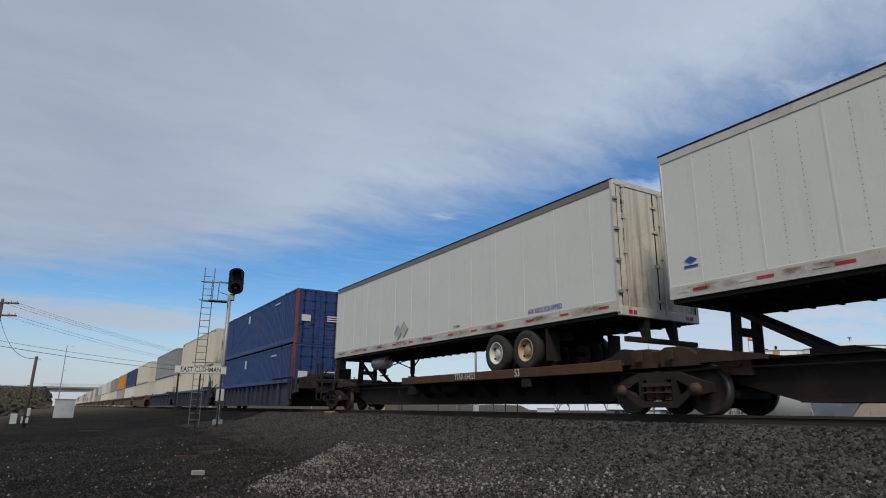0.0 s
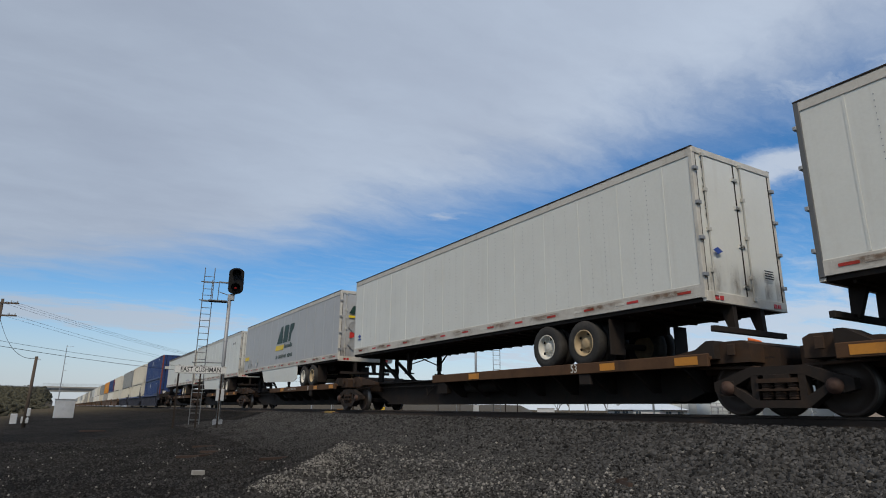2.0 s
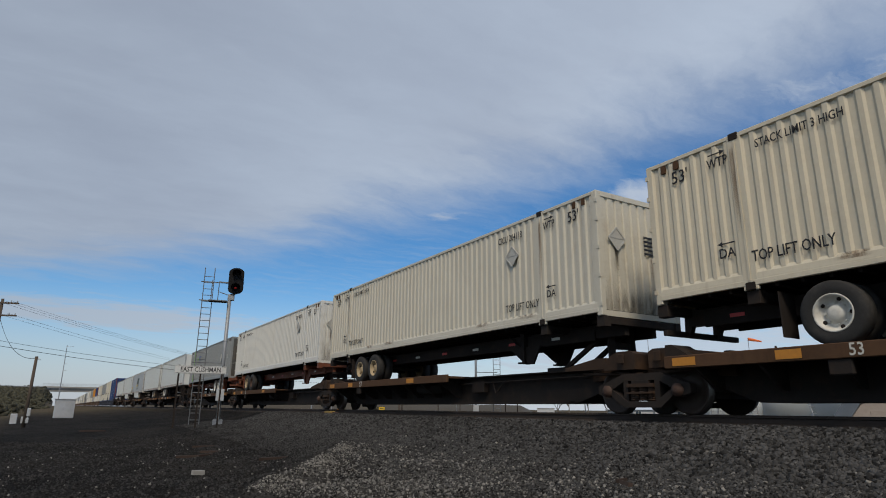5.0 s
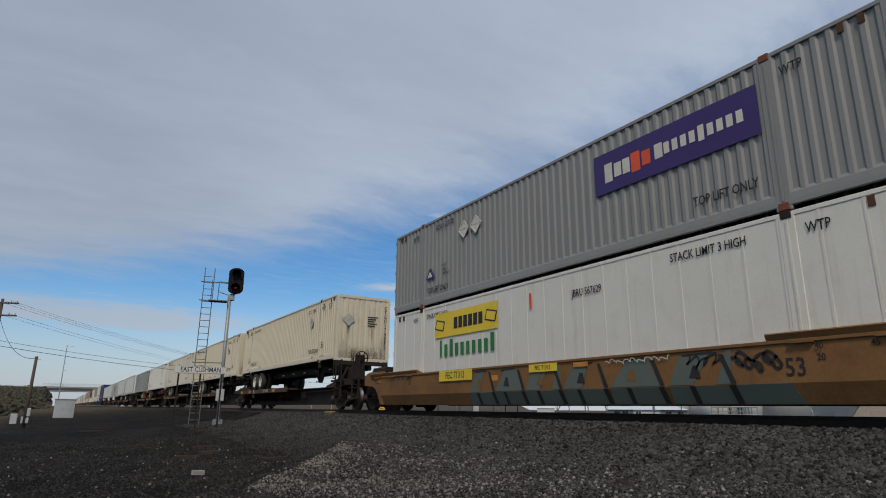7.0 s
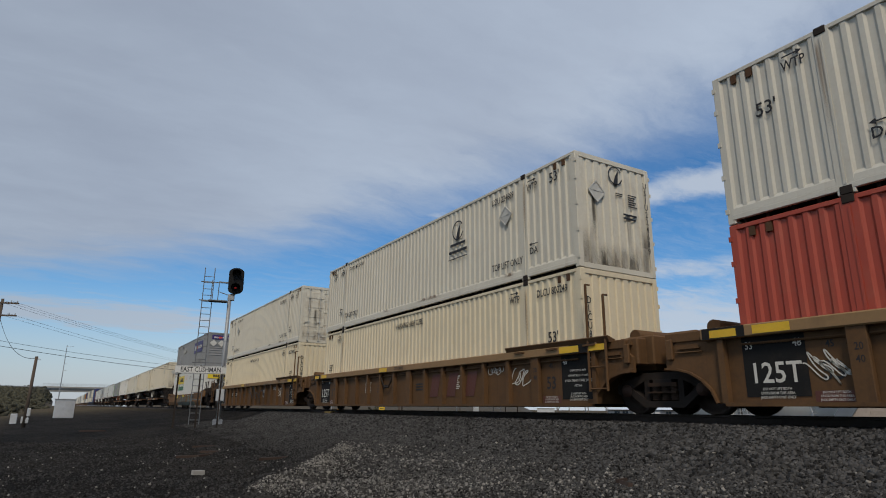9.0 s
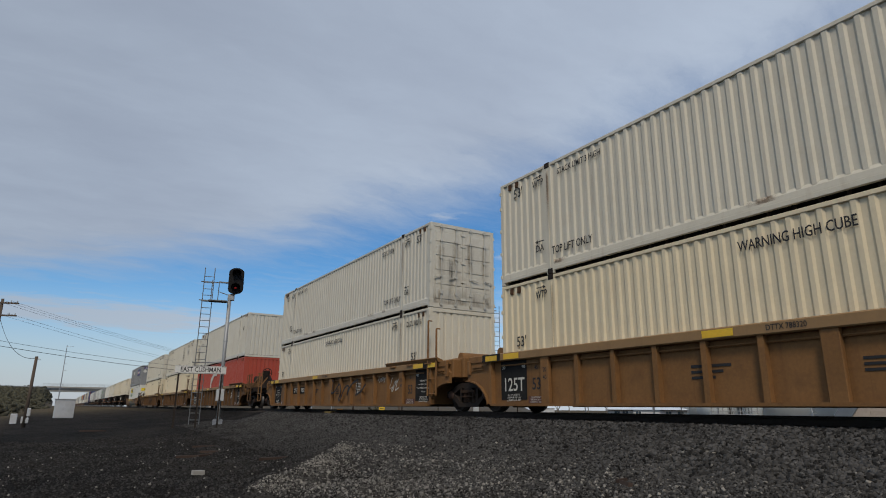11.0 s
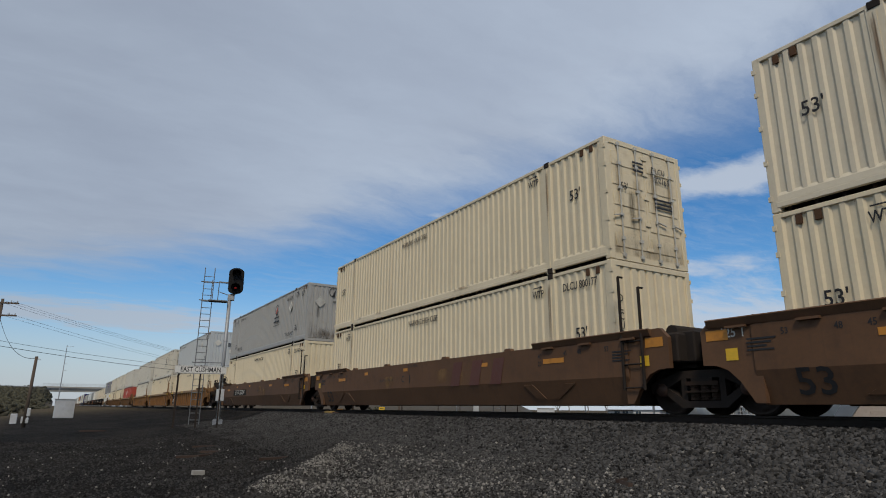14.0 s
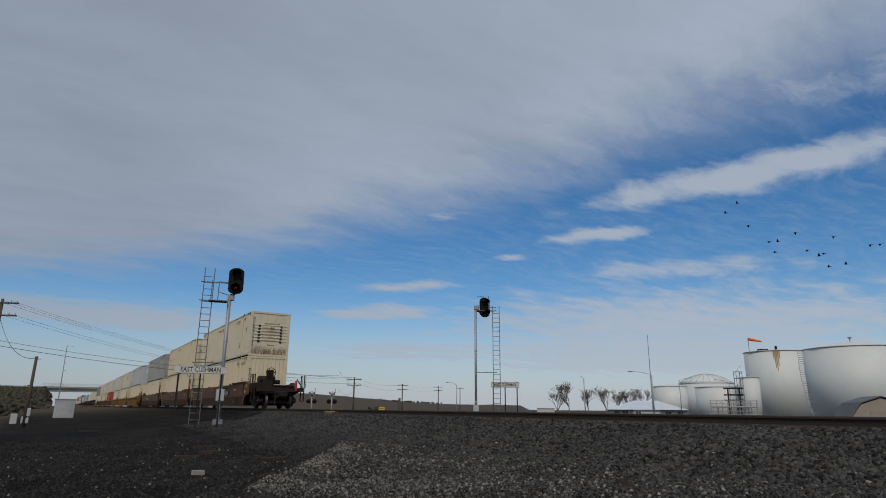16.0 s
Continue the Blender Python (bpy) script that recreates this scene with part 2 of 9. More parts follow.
def stain_paint(name, colour, strength):
    """Soot or rust that has run down a wall: dense at the top, thinning out in uneven runs."""
    m = bpy.data.materials.new(name)
    m.use_nodes = True
    N, K = m.node_tree.nodes, m.node_tree.links
    b = N["Principled BSDF"]
    b.inputs["Base Color"].default_value = (*colour, 1)
    b.inputs["Roughness"].default_value = 0.9
    b.inputs["Specular IOR Level"].default_value = 0.1
    tc, oi, sep = N.new("ShaderNodeTexCoord"), N.new("ShaderNodeObjectInfo"), N.new("ShaderNodeSeparateXYZ")
    K.new(tc.outputs["Object"], sep.inputs[0])

    def calc(op, a, c=None):
        n = N.new("ShaderNodeMath")
        n.operation, n.use_clamp = op, op == "MULTIPLY"
        for k, v in enumerate((a, c)):
            if isinstance(v, (int, float)):
                n.inputs[k].default_value = v
            elif v is not None:
                K.new(v, n.inputs[k])
        return n.outputs[0]

    def fade(v, lo, hi):
        n = N.new("ShaderNodeMapRange")
        n.interpolation_type = "SMOOTHSTEP"
        K.new(v, n.inputs[0])
        n.inputs[1].default_value, n.inputs[2].default_value = lo, hi
        return n.outputs[0]
    comb = N.new("ShaderNodeCombineXYZ")
    K.new(calc("MULTIPLY_ADD", sep.outputs[0], 5.0), comb.inputs[0])
    K.new(calc("MULTIPLY_ADD", sep.outputs[1], 1.1), comb.inputs[1])
    K.new(calc("MULTIPLY_ADD", oi.outputs["Random"], 60.0), comb.inputs[2])
    n = N.new("ShaderNodeTexNoise")
    n.inputs["Scale"].default_value, n.inputs["Detail"].default_value, n.inputs["Roughness"].default_value = 1.0, 8, 0.68
    K.new(comb.outputs[0], n.inputs["Vector"])
    side = fade(calc("ABSOLUTE", sep.outputs[0]), 0.5, 0.12)
    drop = calc("MULTIPLY", fade(sep.outputs[1], -0.5, 0.25), fade(sep.outputs[1], 0.5, 0.40))
    body = calc("MULTIPLY", side, drop)
    K.new(calc("MULTIPLY", calc("MULTIPLY", body, fade(n.outputs["Fac"], 0.30, 0.70)), strength), b.inputs["Alpha"])
    MATS[name] = m
    return m


SOOT_RUN = stain_paint("soot_run", (0.030, 0.022, 0.016), 0.75)
RUST_STAIN = stain_paint("rust_stain", (0.15, 0.065, 0.022), 0.7)
BROWN_RUN = stain_paint("brown_run", (0.095, 0.058, 0.030), 0.45)


# ---------------------------------------------------------------- mesh helpers
def quad_box(bm, x0, x1, y0, y1, z0, z1, bevel=0.0):
    v = [bm.verts.new(c) for c in ((x0, y0, z0), (x1, y0, z0), (x1, y1, z0), (x0, y1, z0), (x0, y0, z1), (x1, y0, z1), (x1, y1, z1), (x0, y1, z1))]
    fs = [bm.faces.new([v[i] for i in f]) for f in ((3, 2, 1, 0), (4, 5, 6, 7), (0, 1, 5, 4), (1, 2, 6, 5), (2, 3, 7, 6), (3, 0, 4, 7))]
    if bevel:
        es = list({e for f in fs for e in f.edges})
        bmesh.ops.bevel(bm, geom=es, offset=bevel, segments=1, affect="EDGES")


def prism(bm, pts, axis, a, c):
    """A closed polygon, pushed along an axis from a to c; pts are the two other coordinates in order (x: y,z; y: x,z; z: x,y)."""
    def put(p, d):
        return {"x": (d, p[0], p[1]), "y": (p[0], d, p[1]), "z": (p[0], p[1], d)}[axis]
    lo, hi = [bm.verts.new(put(p, a)) for p in pts], [bm.verts.new(put(p, c)) for p in pts]
    n = len(pts)
    bm.faces.new(lo)
    bm.faces.new(hi[::-1])
    for i in range(n):
        bm.faces.new((lo[i], hi[i], hi[(i + 1) % n], lo[(i + 1) % n]))


def tube(bm, p0, p1, r, n=10, r1=None, cap=True):
    p0, p1 = Vector(p0), Vector(p1)
    r1 = r if r1 is None else r1
    q = (p1 - p0).to_track_quat("Z", "Y").to_matrix()
    a = [[bm.verts.new(c + q @ Vector((rr * math.cos(2 * math.pi * i / n), rr * math.sin(2 * math.pi * i / n), 0))) for i in range(n)] for c, rr in ((p0, r), (p1, r1))]
    for i in range(n):
        f = bm.faces.new((a[0][i], a[0][(i + 1) % n], a[1][(i + 1) % n], a[1][i]))
        f.smooth = n > 8
    if cap:
        bm.faces.new(a[0][::-1])
        bm.faces.new(a[1])


def lathe(bm, prof, axis, n=28, centre=(0, 0, 0), cap=True):
    """Turn a profile of (along, radius) about an axis."""
    rings = []
    for d, r in prof:
        ring = []
        for i in range(n):
            a = 2 * math.pi * i / n
            c, s = r * math.cos(a), r * math.sin(a)
            p = {"x": (d, c, s), "y": (c, d, s), "z": (c, s, d)}[axis]
            ring.append(bm.verts.new(Vector(p) + Vector(centre)))
        rings.append(ring)
    for a, b in zip(rings, rings[1:]):
        for i in range(n):
            f = bm.faces.new((a[i], a[(i + 1) % n], b[(i + 1) % n], b[i]))
            f.smooth = True
    if cap:
        bm.faces.new(rings[0][::-1])
        bm.faces.new(rings[-1])


def bar(bm, p0, p1, w, h):
    """A square bar between two points."""
    p0, p1 = Vector(p0), Vector(p1)
    q = (p1 - p0).to_track_quat("Z", "Y").to_matrix()
    pts = ((-w, -h), (w, -h), (w, h), (-w, h))
    a = [[bm.verts.new(c + q @ Vector((u / 2, v / 2, 0))) for u, v in pts] for c in (p0, p1)]
    for i in range(4):
        bm.faces.new((a[0][i], a[0][(i + 1) % 4], a[1][(i + 1) % 4], a[1][i]))
    bm.faces.new(a[0][::-1])
    bm.faces.new(a[1])


def pipe(bm, pts, r, n=6):
    """One unbroken round line through the points."""
    rings = []
    for i, p in enumerate(pts):
        d = Vector(pts[min(i + 1, len(pts) - 1)]) - Vector(pts[max(i - 1, 0)])
        q = d.to_track_quat("Z", "Y").to_matrix()
        rings.append([bm.verts.new(Vector(p) + q @ Vector((r * math.cos(2 * math.pi * k / n), r * math.sin(2 * math.pi * k / n), 0))) for k in range(n)])
    for a, b in zip(rings, rings[1:]):
        for k in range(n):
            bm.faces.new((a[k], a[(k + 1) % n], b[(k + 1) % n], b[k])).smooth = True


MESHES = {}


def mesh_of(key, build, mat):
    """A mesh by its key, built once and shared."""
    key = (key, mat.name)
    if key not in MESHES:
        bm = bmesh.new()
        build(bm)
        bmesh.ops.recalc_face_normals(bm, faces=bm.faces[:])
        me = bpy.data.meshes.new(key[0])
        bm.to_mesh(me)
        bm.free()
        me.materials.append(mat)
        MESHES[key] = me
    return MESHES[key]


def part(name, key, build, mat, parent, m=None, label=""):
    ob = new(name, mesh_of(key, build, mat))
    ob.parent = parent
    if m is not None:
        ob.matrix_basis = m
    return tagged(ob, label)


def thing(name, m, label, category, group="", kind=""):
    ob = new(name)
    ob.empty_display_size = 0.3
    ob.matrix_basis = m
    return tagged(ob, label, category, group, kind)


SIDE = Matrix(((0, 0, -1, 0), (-1, 0, 0, 0), (0, 1, 0, 0), (0, 0, 0, 1)))      # lettering that faces -x
TAIL = Matrix(((1, 0, 0, 0), (0, 0, -1, 0), (0, 1, 0, 0), (0, 0, 0, 1)))      # lettering that faces -y


def text_mesh(words, size, mat, narrow=1.0, column=False):
    key = ("text", words, round(size, 3), narrow, column, mat.name)
    if key not in MESHES:
        cu = bpy.data.curves.new("lettering", "FONT")
        cu.body = "\n".join(words) if column else words
        cu.size, cu.align_x, cu.align_y = size, "CENTER", "CENTER"
        cu.resolution_u = 2
        cu.offset = size * 0.012
        cu.space_line = 0.85 if column else 0.8
        ob = new("lettering", cu)
        me = bpy.data.meshes.new_from_object(ob.evaluated_get(bpy.context.evaluated_depsgraph_get()))
        me.transform(Matrix.Diagonal((narrow, 1, 1, 1)))
        bpy.data.objects.remove(ob)
        me.materials.clear()
        me.materials.append(mat)
        MESHES[key] = me
    return MESHES[key]


def lettering(words, size, mat, parent, face, x, y, z, narrow=0.85, column=False, turn=0.0):
    ob = new("lettering", text_mesh(words, size, mat, narrow, column))
    ob.parent = parent
    ob.matrix_basis = Matrix.Translation((x, y, z)) @ face @ pose(0, 0, 0, 0, 0, turn)
    return ob


def bars(name, parent, mat, face, x, y, z, w, h, lines=1, cut=0.0, label=""):
    """Plain bars that stand for lettering too small to read."""
    def build(bm):
        step = h / lines
        for i in range(lines):
            ww = w * (1 - cut * ((i * 37) % 5) / 5)
            quad_box(bm, -w / 2, -w / 2 + ww, h / 2 - i * step - step * 0.5, h / 2 - i * step, -0.001, 0.002)
    ob = part(name, f"bars_{w}_{h}_{lines}_{cut}", build, mat, parent, Matrix.Translation((x, y, z)) @ face, label)
    return ob


def shape(name, parent, mat, face, x, y, z, pts, thick=0.004, label=""):
    """A flat painted or stuck-on shape with a polygon outline."""
    key = "shape_" + "_".join(f"{a:.2f},{b:.2f}" for a, b in pts)
    return part(name, key, lambda bm: prism(bm, pts, "z", 0.0, thick), mat, parent, Matrix.Translation((x, y, z)) @ face, label)


def rect(w, h):
    return [(-w / 2, -h / 2), (w / 2, -h / 2), (w / 2, h / 2), (-w / 2, h / 2)]


def stain(parent, mat, face, x, y, z, w, h, label="dark stain run down the wall"):
    """A thin stain film on a wall."""
    def build(bm):
        bm.faces.new([bm.verts.new(c) for c in ((-0.5, -0.5, 0), (0.5, -0.5, 0), (0.5, 0.5, 0), (-0.5, 0.5, 0))])
    return part("stain", "stain_film", build, mat, parent, Matrix.Translation((x, y, z)) @ face @ Matrix.Diagonal((w, h, 1, 1)), label)


MOVERS = []      # (thing, place along the train, height, tilt): all that rolls with the train
WHEELSETS = []   # (wheelset, its place on its truck)


# ---------------------------------------------------------------- containers
CL, CW, CH = 16.15, 2.60, 2.895
HL, HW = CL / 2, CW / 2
LIFT = HL - 1.98          # lift posts, at forty-foot spacing


def wave(bm, y0, y1, z0, z1, x, pitch=0.25, depth=0.034):
    """One run of trapezoid corrugated sheet, outer face at x, folded towards the inside."""
    n = max(1, round((y1 - y0) / pitch))
    p = (y1 - y0) / n
    pts = []
    for i in range(n):
        a = y0 + i * p
        pts += [(a, x), (a + p * 0.30, x), (a + p * 0.46, x + depth), (a + p * 0.84, x + depth)]
    pts.append((y1, x))
    lo, hi = [bm.verts.new((q, a, z0)) for a, q in pts], [bm.verts.new((q, a, z1)) for a, q in pts]
    for i in range(len(pts) - 1):
        bm.faces.new((lo[i], lo[i + 1], hi[i + 1], hi[i]))


def corrugated_side(bm):
    for a, b in ((-HL + 0.14, -LIFT - 0.13), (-LIFT + 0.13, LIFT - 0.13), (LIFT + 0.13, HL - 0.14)):
        wave(bm, a, b, 0.30, CH - 0.085, -HW + 0.012)


def smooth_side(bm):
    quad_box(bm, -HW + 0.014, -HW + 0.05, -HL + 0.14, HL - 0.14, 0.26, CH - 0.08)


def seam_strip(bm):
    quad_box(bm, -HW + 0.004, -HW + 0.016, -0.022, 0.022, 0.26, CH - 0.08)


def side_frame_rail(bm):
    quad_box(bm, -HW - 0.006, -HW + 0.07, -HL + 0.1, HL - 0.1, 0.075, 0.17, 0.008)
    prism(bm, [(-HW - 0.002, 0.17), (-HW + 0.07, 0.17), (-HW + 0.07, 0.34), (-HW + 0.034, 0.34), (-HW + 0.006, 0.28)], "y", -HL + 0.1, HL - 0.1)
    for y in (-4.2, -3.6, 3.4, 4.0):
        quad_box(bm, -HW - 0.012, -HW + 0.01, y - 0.16, y + 0.16, 0.085, 0.15)


def top_rail(bm):
    quad_box(bm, -HW, -HW + 0.07, -HL + 0.1, HL - 0.1, CH - 0.09, CH - 0.01, 0.008)


def corner_post(bm):
    quad_box(bm, -HW, -HW + 0.15, -HL, -HL + 0.15, 0.0, CH, 0.015)
    for z in (0.25, 0.9, 1.55, 2.2, 2.65):
        quad_box(bm, -HW - 0.012, -HW + 0.02, -HL - 0.02, -HL + 0.05, z - 0.045, z + 0.045)


def lift_post(bm):
    quad_box(bm, -HW - 0.002, -HW + 0.06, -LIFT - 0.135, -LIFT + 0.135, 0.0, CH - 0.02, 0.01)
    quad_box(bm, -HW - 0.016, -HW + 0.03, -LIFT - 0.02, -LIFT + 0.02, 0.16, CH - 0.17)


def lift_casting(bm):
    quad_box(bm, -HW - 0.018, -HW + 0.12, -LIFT - 0.09, -LIFT + 0.09, 0.0, 0.135, 0.01)


def tie_slot(bm):
    quad_box(bm, -HW - 0.004, -HW + 0.03, -0.05, 0.05, CH - 0.26, CH - 0.10)


def roof(bm):
    quad_box(bm, -HW + 0.02, HW - 0.02, -HL + 0.05, HL - 0.05, CH - 0.05, CH - 0.012)


def floor_frame(bm):
    quad_box(bm, -HW + 0.08, HW - 0.08, -HL + 0.09, HL - 0.09, 0.10, 0.16)
    for i in range(38):
        y = -HL + 0.25 + i * 0.423
        quad_box(bm, -HW + 0.12, HW - 0.12, y - 0.03, y + 0.03, 0.02, 0.10)


def end_plain(bm):
    """Front wall: shallow upright ribs between header and sill."""
    n, w = 9, CW - 0.28
    x0 = -w / 2
    p = w / n
    pts = []
    for i in range(n):
        a = x0 + i * p
        pts += [(a, -HL + 0.02), (a + p * 0.55, -HL + 0.02), (a + p * 0.65, -HL + 0.05), (a + p * 0.9, -HL + 0.05)]
    pts.append((x0 + w, -HL + 0.02))
    lo, hi = [bm.verts.new((x, y, 0.14)) for x, y in pts], [bm.verts.new((x, y, CH - 0.1)) for x, y in pts]
    for i in range(len(pts) - 1):
        bm.faces.new((lo[i], lo[i + 1], hi[i + 1], hi[i]))


def end_ribbed(bm):
    quad_box(bm, -HW + 0.14, HW - 0.14, -HL + 0.035, -HL + 0.07, 0.1, CH - 0.05)


def end_rib(bm):
    prism(bm, [(-HL + 0.04, -0.055), (-HL + 0.04, 0.055), (-HL + 0.006, 0.02), (-HL + 0.006, -0.02)], "x", -HW + 0.2, HW - 0.2)


def door_leaf(bm):
    quad_box(bm, -0.575, 0.575, -0.02, 0.03, 0.12, CH - 0.12, 0.01)
    for i in range(5):
        z = 0.30 + i * 0.49
        quad_box(bm, -0.5, 0.5, -0.035, -0.018, z, z + 0.33, 0.012)
    for z in (0.35, 0.95, 1.6, 2.2, 2.6):
        quad_box(bm, -0.60, -0.48, -0.045, -0.018, z - 0.04, z + 0.04)


def locking_bar(bm):
    tube(bm, (0, -0.055, 0.06), (0, -0.055, CH - 0.06), 0.019, 8)
    for z in (0.12, 0.5, 1.05, 1.7, 2.3, CH - 0.12):
        quad_box(bm, -0.05, 0.05, -0.08, -0.02, z - 0.035, z + 0.035)
    bar(bm, (0, -0.08, 1.05), (0.28, -0.085, 1.0), 0.03, 0.02)


def end_sill_beam(bm):
    quad_box(bm, -HW + 0.14, HW - 0.14, -HL + 0.002, -HL + 0.1, 0.0, 0.125)


def end_header(bm):
    quad_box(bm, -HW + 0.14, HW - 0.14, -HL + 0.002, -HL + 0.1, CH - 0.125, CH - 0.005)


BACK = pose(0, 0, 0, 0, 0, 180)


def container(colour, y_front, z, label, side="corr", end="plain", stained=True, near=True, group="containers on the train", end_colour=None, bump=None):
    """A fifty-three foot box; y_front: its leading end, along the train at the clip's start."""
    P = box_paint(colour)
    EP = end_paint(end_colour or colour) if stained else box_paint(end_colour or colour)
    s = y_front - HL
    ob = thing("shipping_container", pose(TRACK, s, z), label, "container", group)
    MOVERS.append((ob, s, z, 0.0))
    sides = corrugated_side if side == "corr" else smooth_side
    for m in (None, BACK):
        panel = part("side_panel", "side_" + side, sides, P, ob, m)
        if side == "smooth":
            for i in range(-11, 12):
                part("seam_strip", "side_seam_strip", seam_strip, P, panel, pose(0, i * 0.66, 0))
        part("bottom_rail", "bottom_rail", side_frame_rail, P, ob, m)
        part("top_rail", "top_rail", top_rail, P, ob, m)
    part("roof_panel", "roof", roof, P, ob)
    part("floor_frame", "floor_frame", floor_frame, STEEL_DARK, ob, None, "dark steel floor beams")
    for m in (None, BACK):
        part("end_sill", "end_sill_beam", end_sill_beam, P, ob, m)
        part("end_header", "end_header", end_header, P, ob, m)
    if end == "door":
        for sx in (-1, 1):
            d = part("door", "door_leaf", door_leaf, EP, ob, pose(sx * 0.58, -HL + 0.04, 0) @ Matrix.Diagonal((-sx * -1, 1, 1, 1)))
            for bx in (-0.28, 0.3):
                part("locking_bar", "locking_bar", locking_bar, PLACARD if colour != "blue" else STEEL_DARK, d, pose(bx, 0, 0))
    elif end == "ribbed":
        wall = part("end_panel", "end_ribbed", end_ribbed, EP, ob)
        for i in range(6):
            part("rib", "end_rib", end_rib, EP, wall, pose(0, 0, 1.02 + i * 0.2))
        part("document_holder", "document_holder", lambda bm: quad_box(bm, 0.75, 0.92, -HL + 0.0, -HL + 0.04, 0.42, 0.68, 0.008), PLACARD, wall)
    else:
        part("end_panel", "end_plain", end_plain, EP, ob)
    part("end_panel", "end_plain", end_plain, P, ob, BACK)
    mirrors = (None, BACK, pose(0, 0, 0) @ Matrix.Diagonal((-1, 1, 1, 1)), BACK @ Matrix.Diagonal((-1, 1, 1, 1)))
    post_paint = material("dull_red_edge", (0.20, 0.045, 0.03), 0.6, dirt=0.4) if colour == "blue" else P
    for i, m in enumerate(mirrors):
        part("corner_post", "corner_post", corner_post, post_paint if i == 0 else P, ob, m)
        part("lift_post", "lift_post", lift_post, P, ob, m)
        if near:
            for z in (0.0, CH - 0.125):
                part("lift_casting", "lift_casting", lift_casting, STEEL_DARK if colour != "slate" else RUST_ORANGE, ob, (m or Matrix()) @ pose(0, 0, z), "dark lifting casting")
            for y in (-HL + 0.42, -HL + 0.72):
                part("tie_slot", "tie_slot", tie_slot, STEEL_RUST, ob, (m or Matrix()) @ pose(0, y, 0))
    rnd = random.Random(int(y_front * 10 + z * 7))
    if near and stained:
        E = -HL + 0.014 if end != "door" else -HL + 0.001
        if end == "plain":
            stain(ob, SOOT_RUN, TAIL, -0.72, E, 1.25, 0.24, 1.1 + rnd.uniform(-0.2, 0.5))
            stain(ob, BROWN_RUN, TAIL, -0.95, E, 0.62, 0.7, -1.1)
            stain(ob, SOOT_RUN, TAIL, 1.0, E, 0.75, 0.5, -1.4)
            stain(ob, BROWN_RUN, TAIL, 0.45, E, 0.95, 0.2, 1.2)
            for k in range(5):
                stain(ob, SOOT_RUN if k % 2 else BROWN_RUN, TAIL, -0.8 + 0.4 * k, E - 0.001 * (k % 2), 0.42, 0.8, -0.66)
        elif end == "door":
            for bx in (-0.86, -0.3, 0.28, 0.88):
                stain(ob, BROWN_RUN, TAIL, bx, E, 1.35 + rnd.uniform(-0.2, 0.3), 0.34, 1.7)
            stain(ob, SOOT_RUN, TAIL, -0.5, E, 1.0, 0.3, 1.5)
            for k in range(5):
                stain(ob, BROWN_RUN, TAIL, -1.0 + 0.5 * k, E, 0.45, 0.8, -0.7)
        else:
            for k in range(6):
                stain(ob, RUST_STAIN, TAIL, -0.95 + 0.38 * k, -HL + 0.002 - 0.001 * (k % 2), 0.42, 0.8, -0.65)
            for k in range(5):
                stain(ob, RUST_STAIN, TAIL, rnd.uniform(-0.2, 0.2), -HL + 0.002, 1.0 + 0.2 * k, 2.1, 0.16)
    if near and colour in ("cream", "pale", "beige", "bone"):
        for y in (-LIFT, LIFT):
            stain(ob, RUST_STAIN, SIDE, -HW - 0.020, y + rnd.uniform(-0.06, 0.06), 1.75, 0.13, 1.9, "thin rust run down the lift post")
        for k in range(4):
            stain(ob, RUST_STAIN, SIDE, -HW + 0.002, rnd.uniform(-7, 7), 0.23, rnd.uniform(0.4, 1.1), 0.22, "rust along the bottom rail")
    return ob


FX = -HW - 0.008      # just proud of the near side


def side_marks(ob, items, mat=None):
    """Stencilled words: (words, size, metres from the tail end, height)."""
    for words, size, y, z in items:
        lettering(words, size, mat or BLACK_MARK, ob, SIDE, FX, -HL + y, z, 0.9 if len(words) < 4 and words != "WTP" else 0.72)


def arrow(ob, y, z, mat=None, flip=1):
    shape("arrow_mark", ob, mat or BLACK_MARK, SIDE, FX, -HL + y, z, [(-0.17 * flip, -0.012), (0.07 * flip, -0.012), (0.07 * flip, -0.05), (0.17 * flip, 0.0), (0.07 * flip, 0.05), (0.07 * flip, 0.012), (-0.17 * flip, 0.012)][::flip])


def placard(ob, y, z, face=None, x=None, mat=None):
    """A hinged diamond placard holder."""
    def build(bm):
        r = 0.27
        prism(bm, [(-r, 0), (0, -r), (r, 0), (0, r)], "z", 0.0, 0.012)
        for a, b in (((-r, 0), (0, r)), ((0, r), (r, 0)), ((r, 0), (0, -r)), ((0, -r), (-r, 0))):
            bar(bm, (*a, 0.014), (*b, 0.014), 0.03, 0.02)
        bar(bm, (-r * 0.75, 0.02, 0.014), (r * 0.75, 0.02, 0.014), 0.03, 0.012)
    part("placard_holder", "placard", build, mat or PLACARD, ob, Matrix.Translation((FX if x is None else x, -HL + y, z)) @ (face or SIDE))


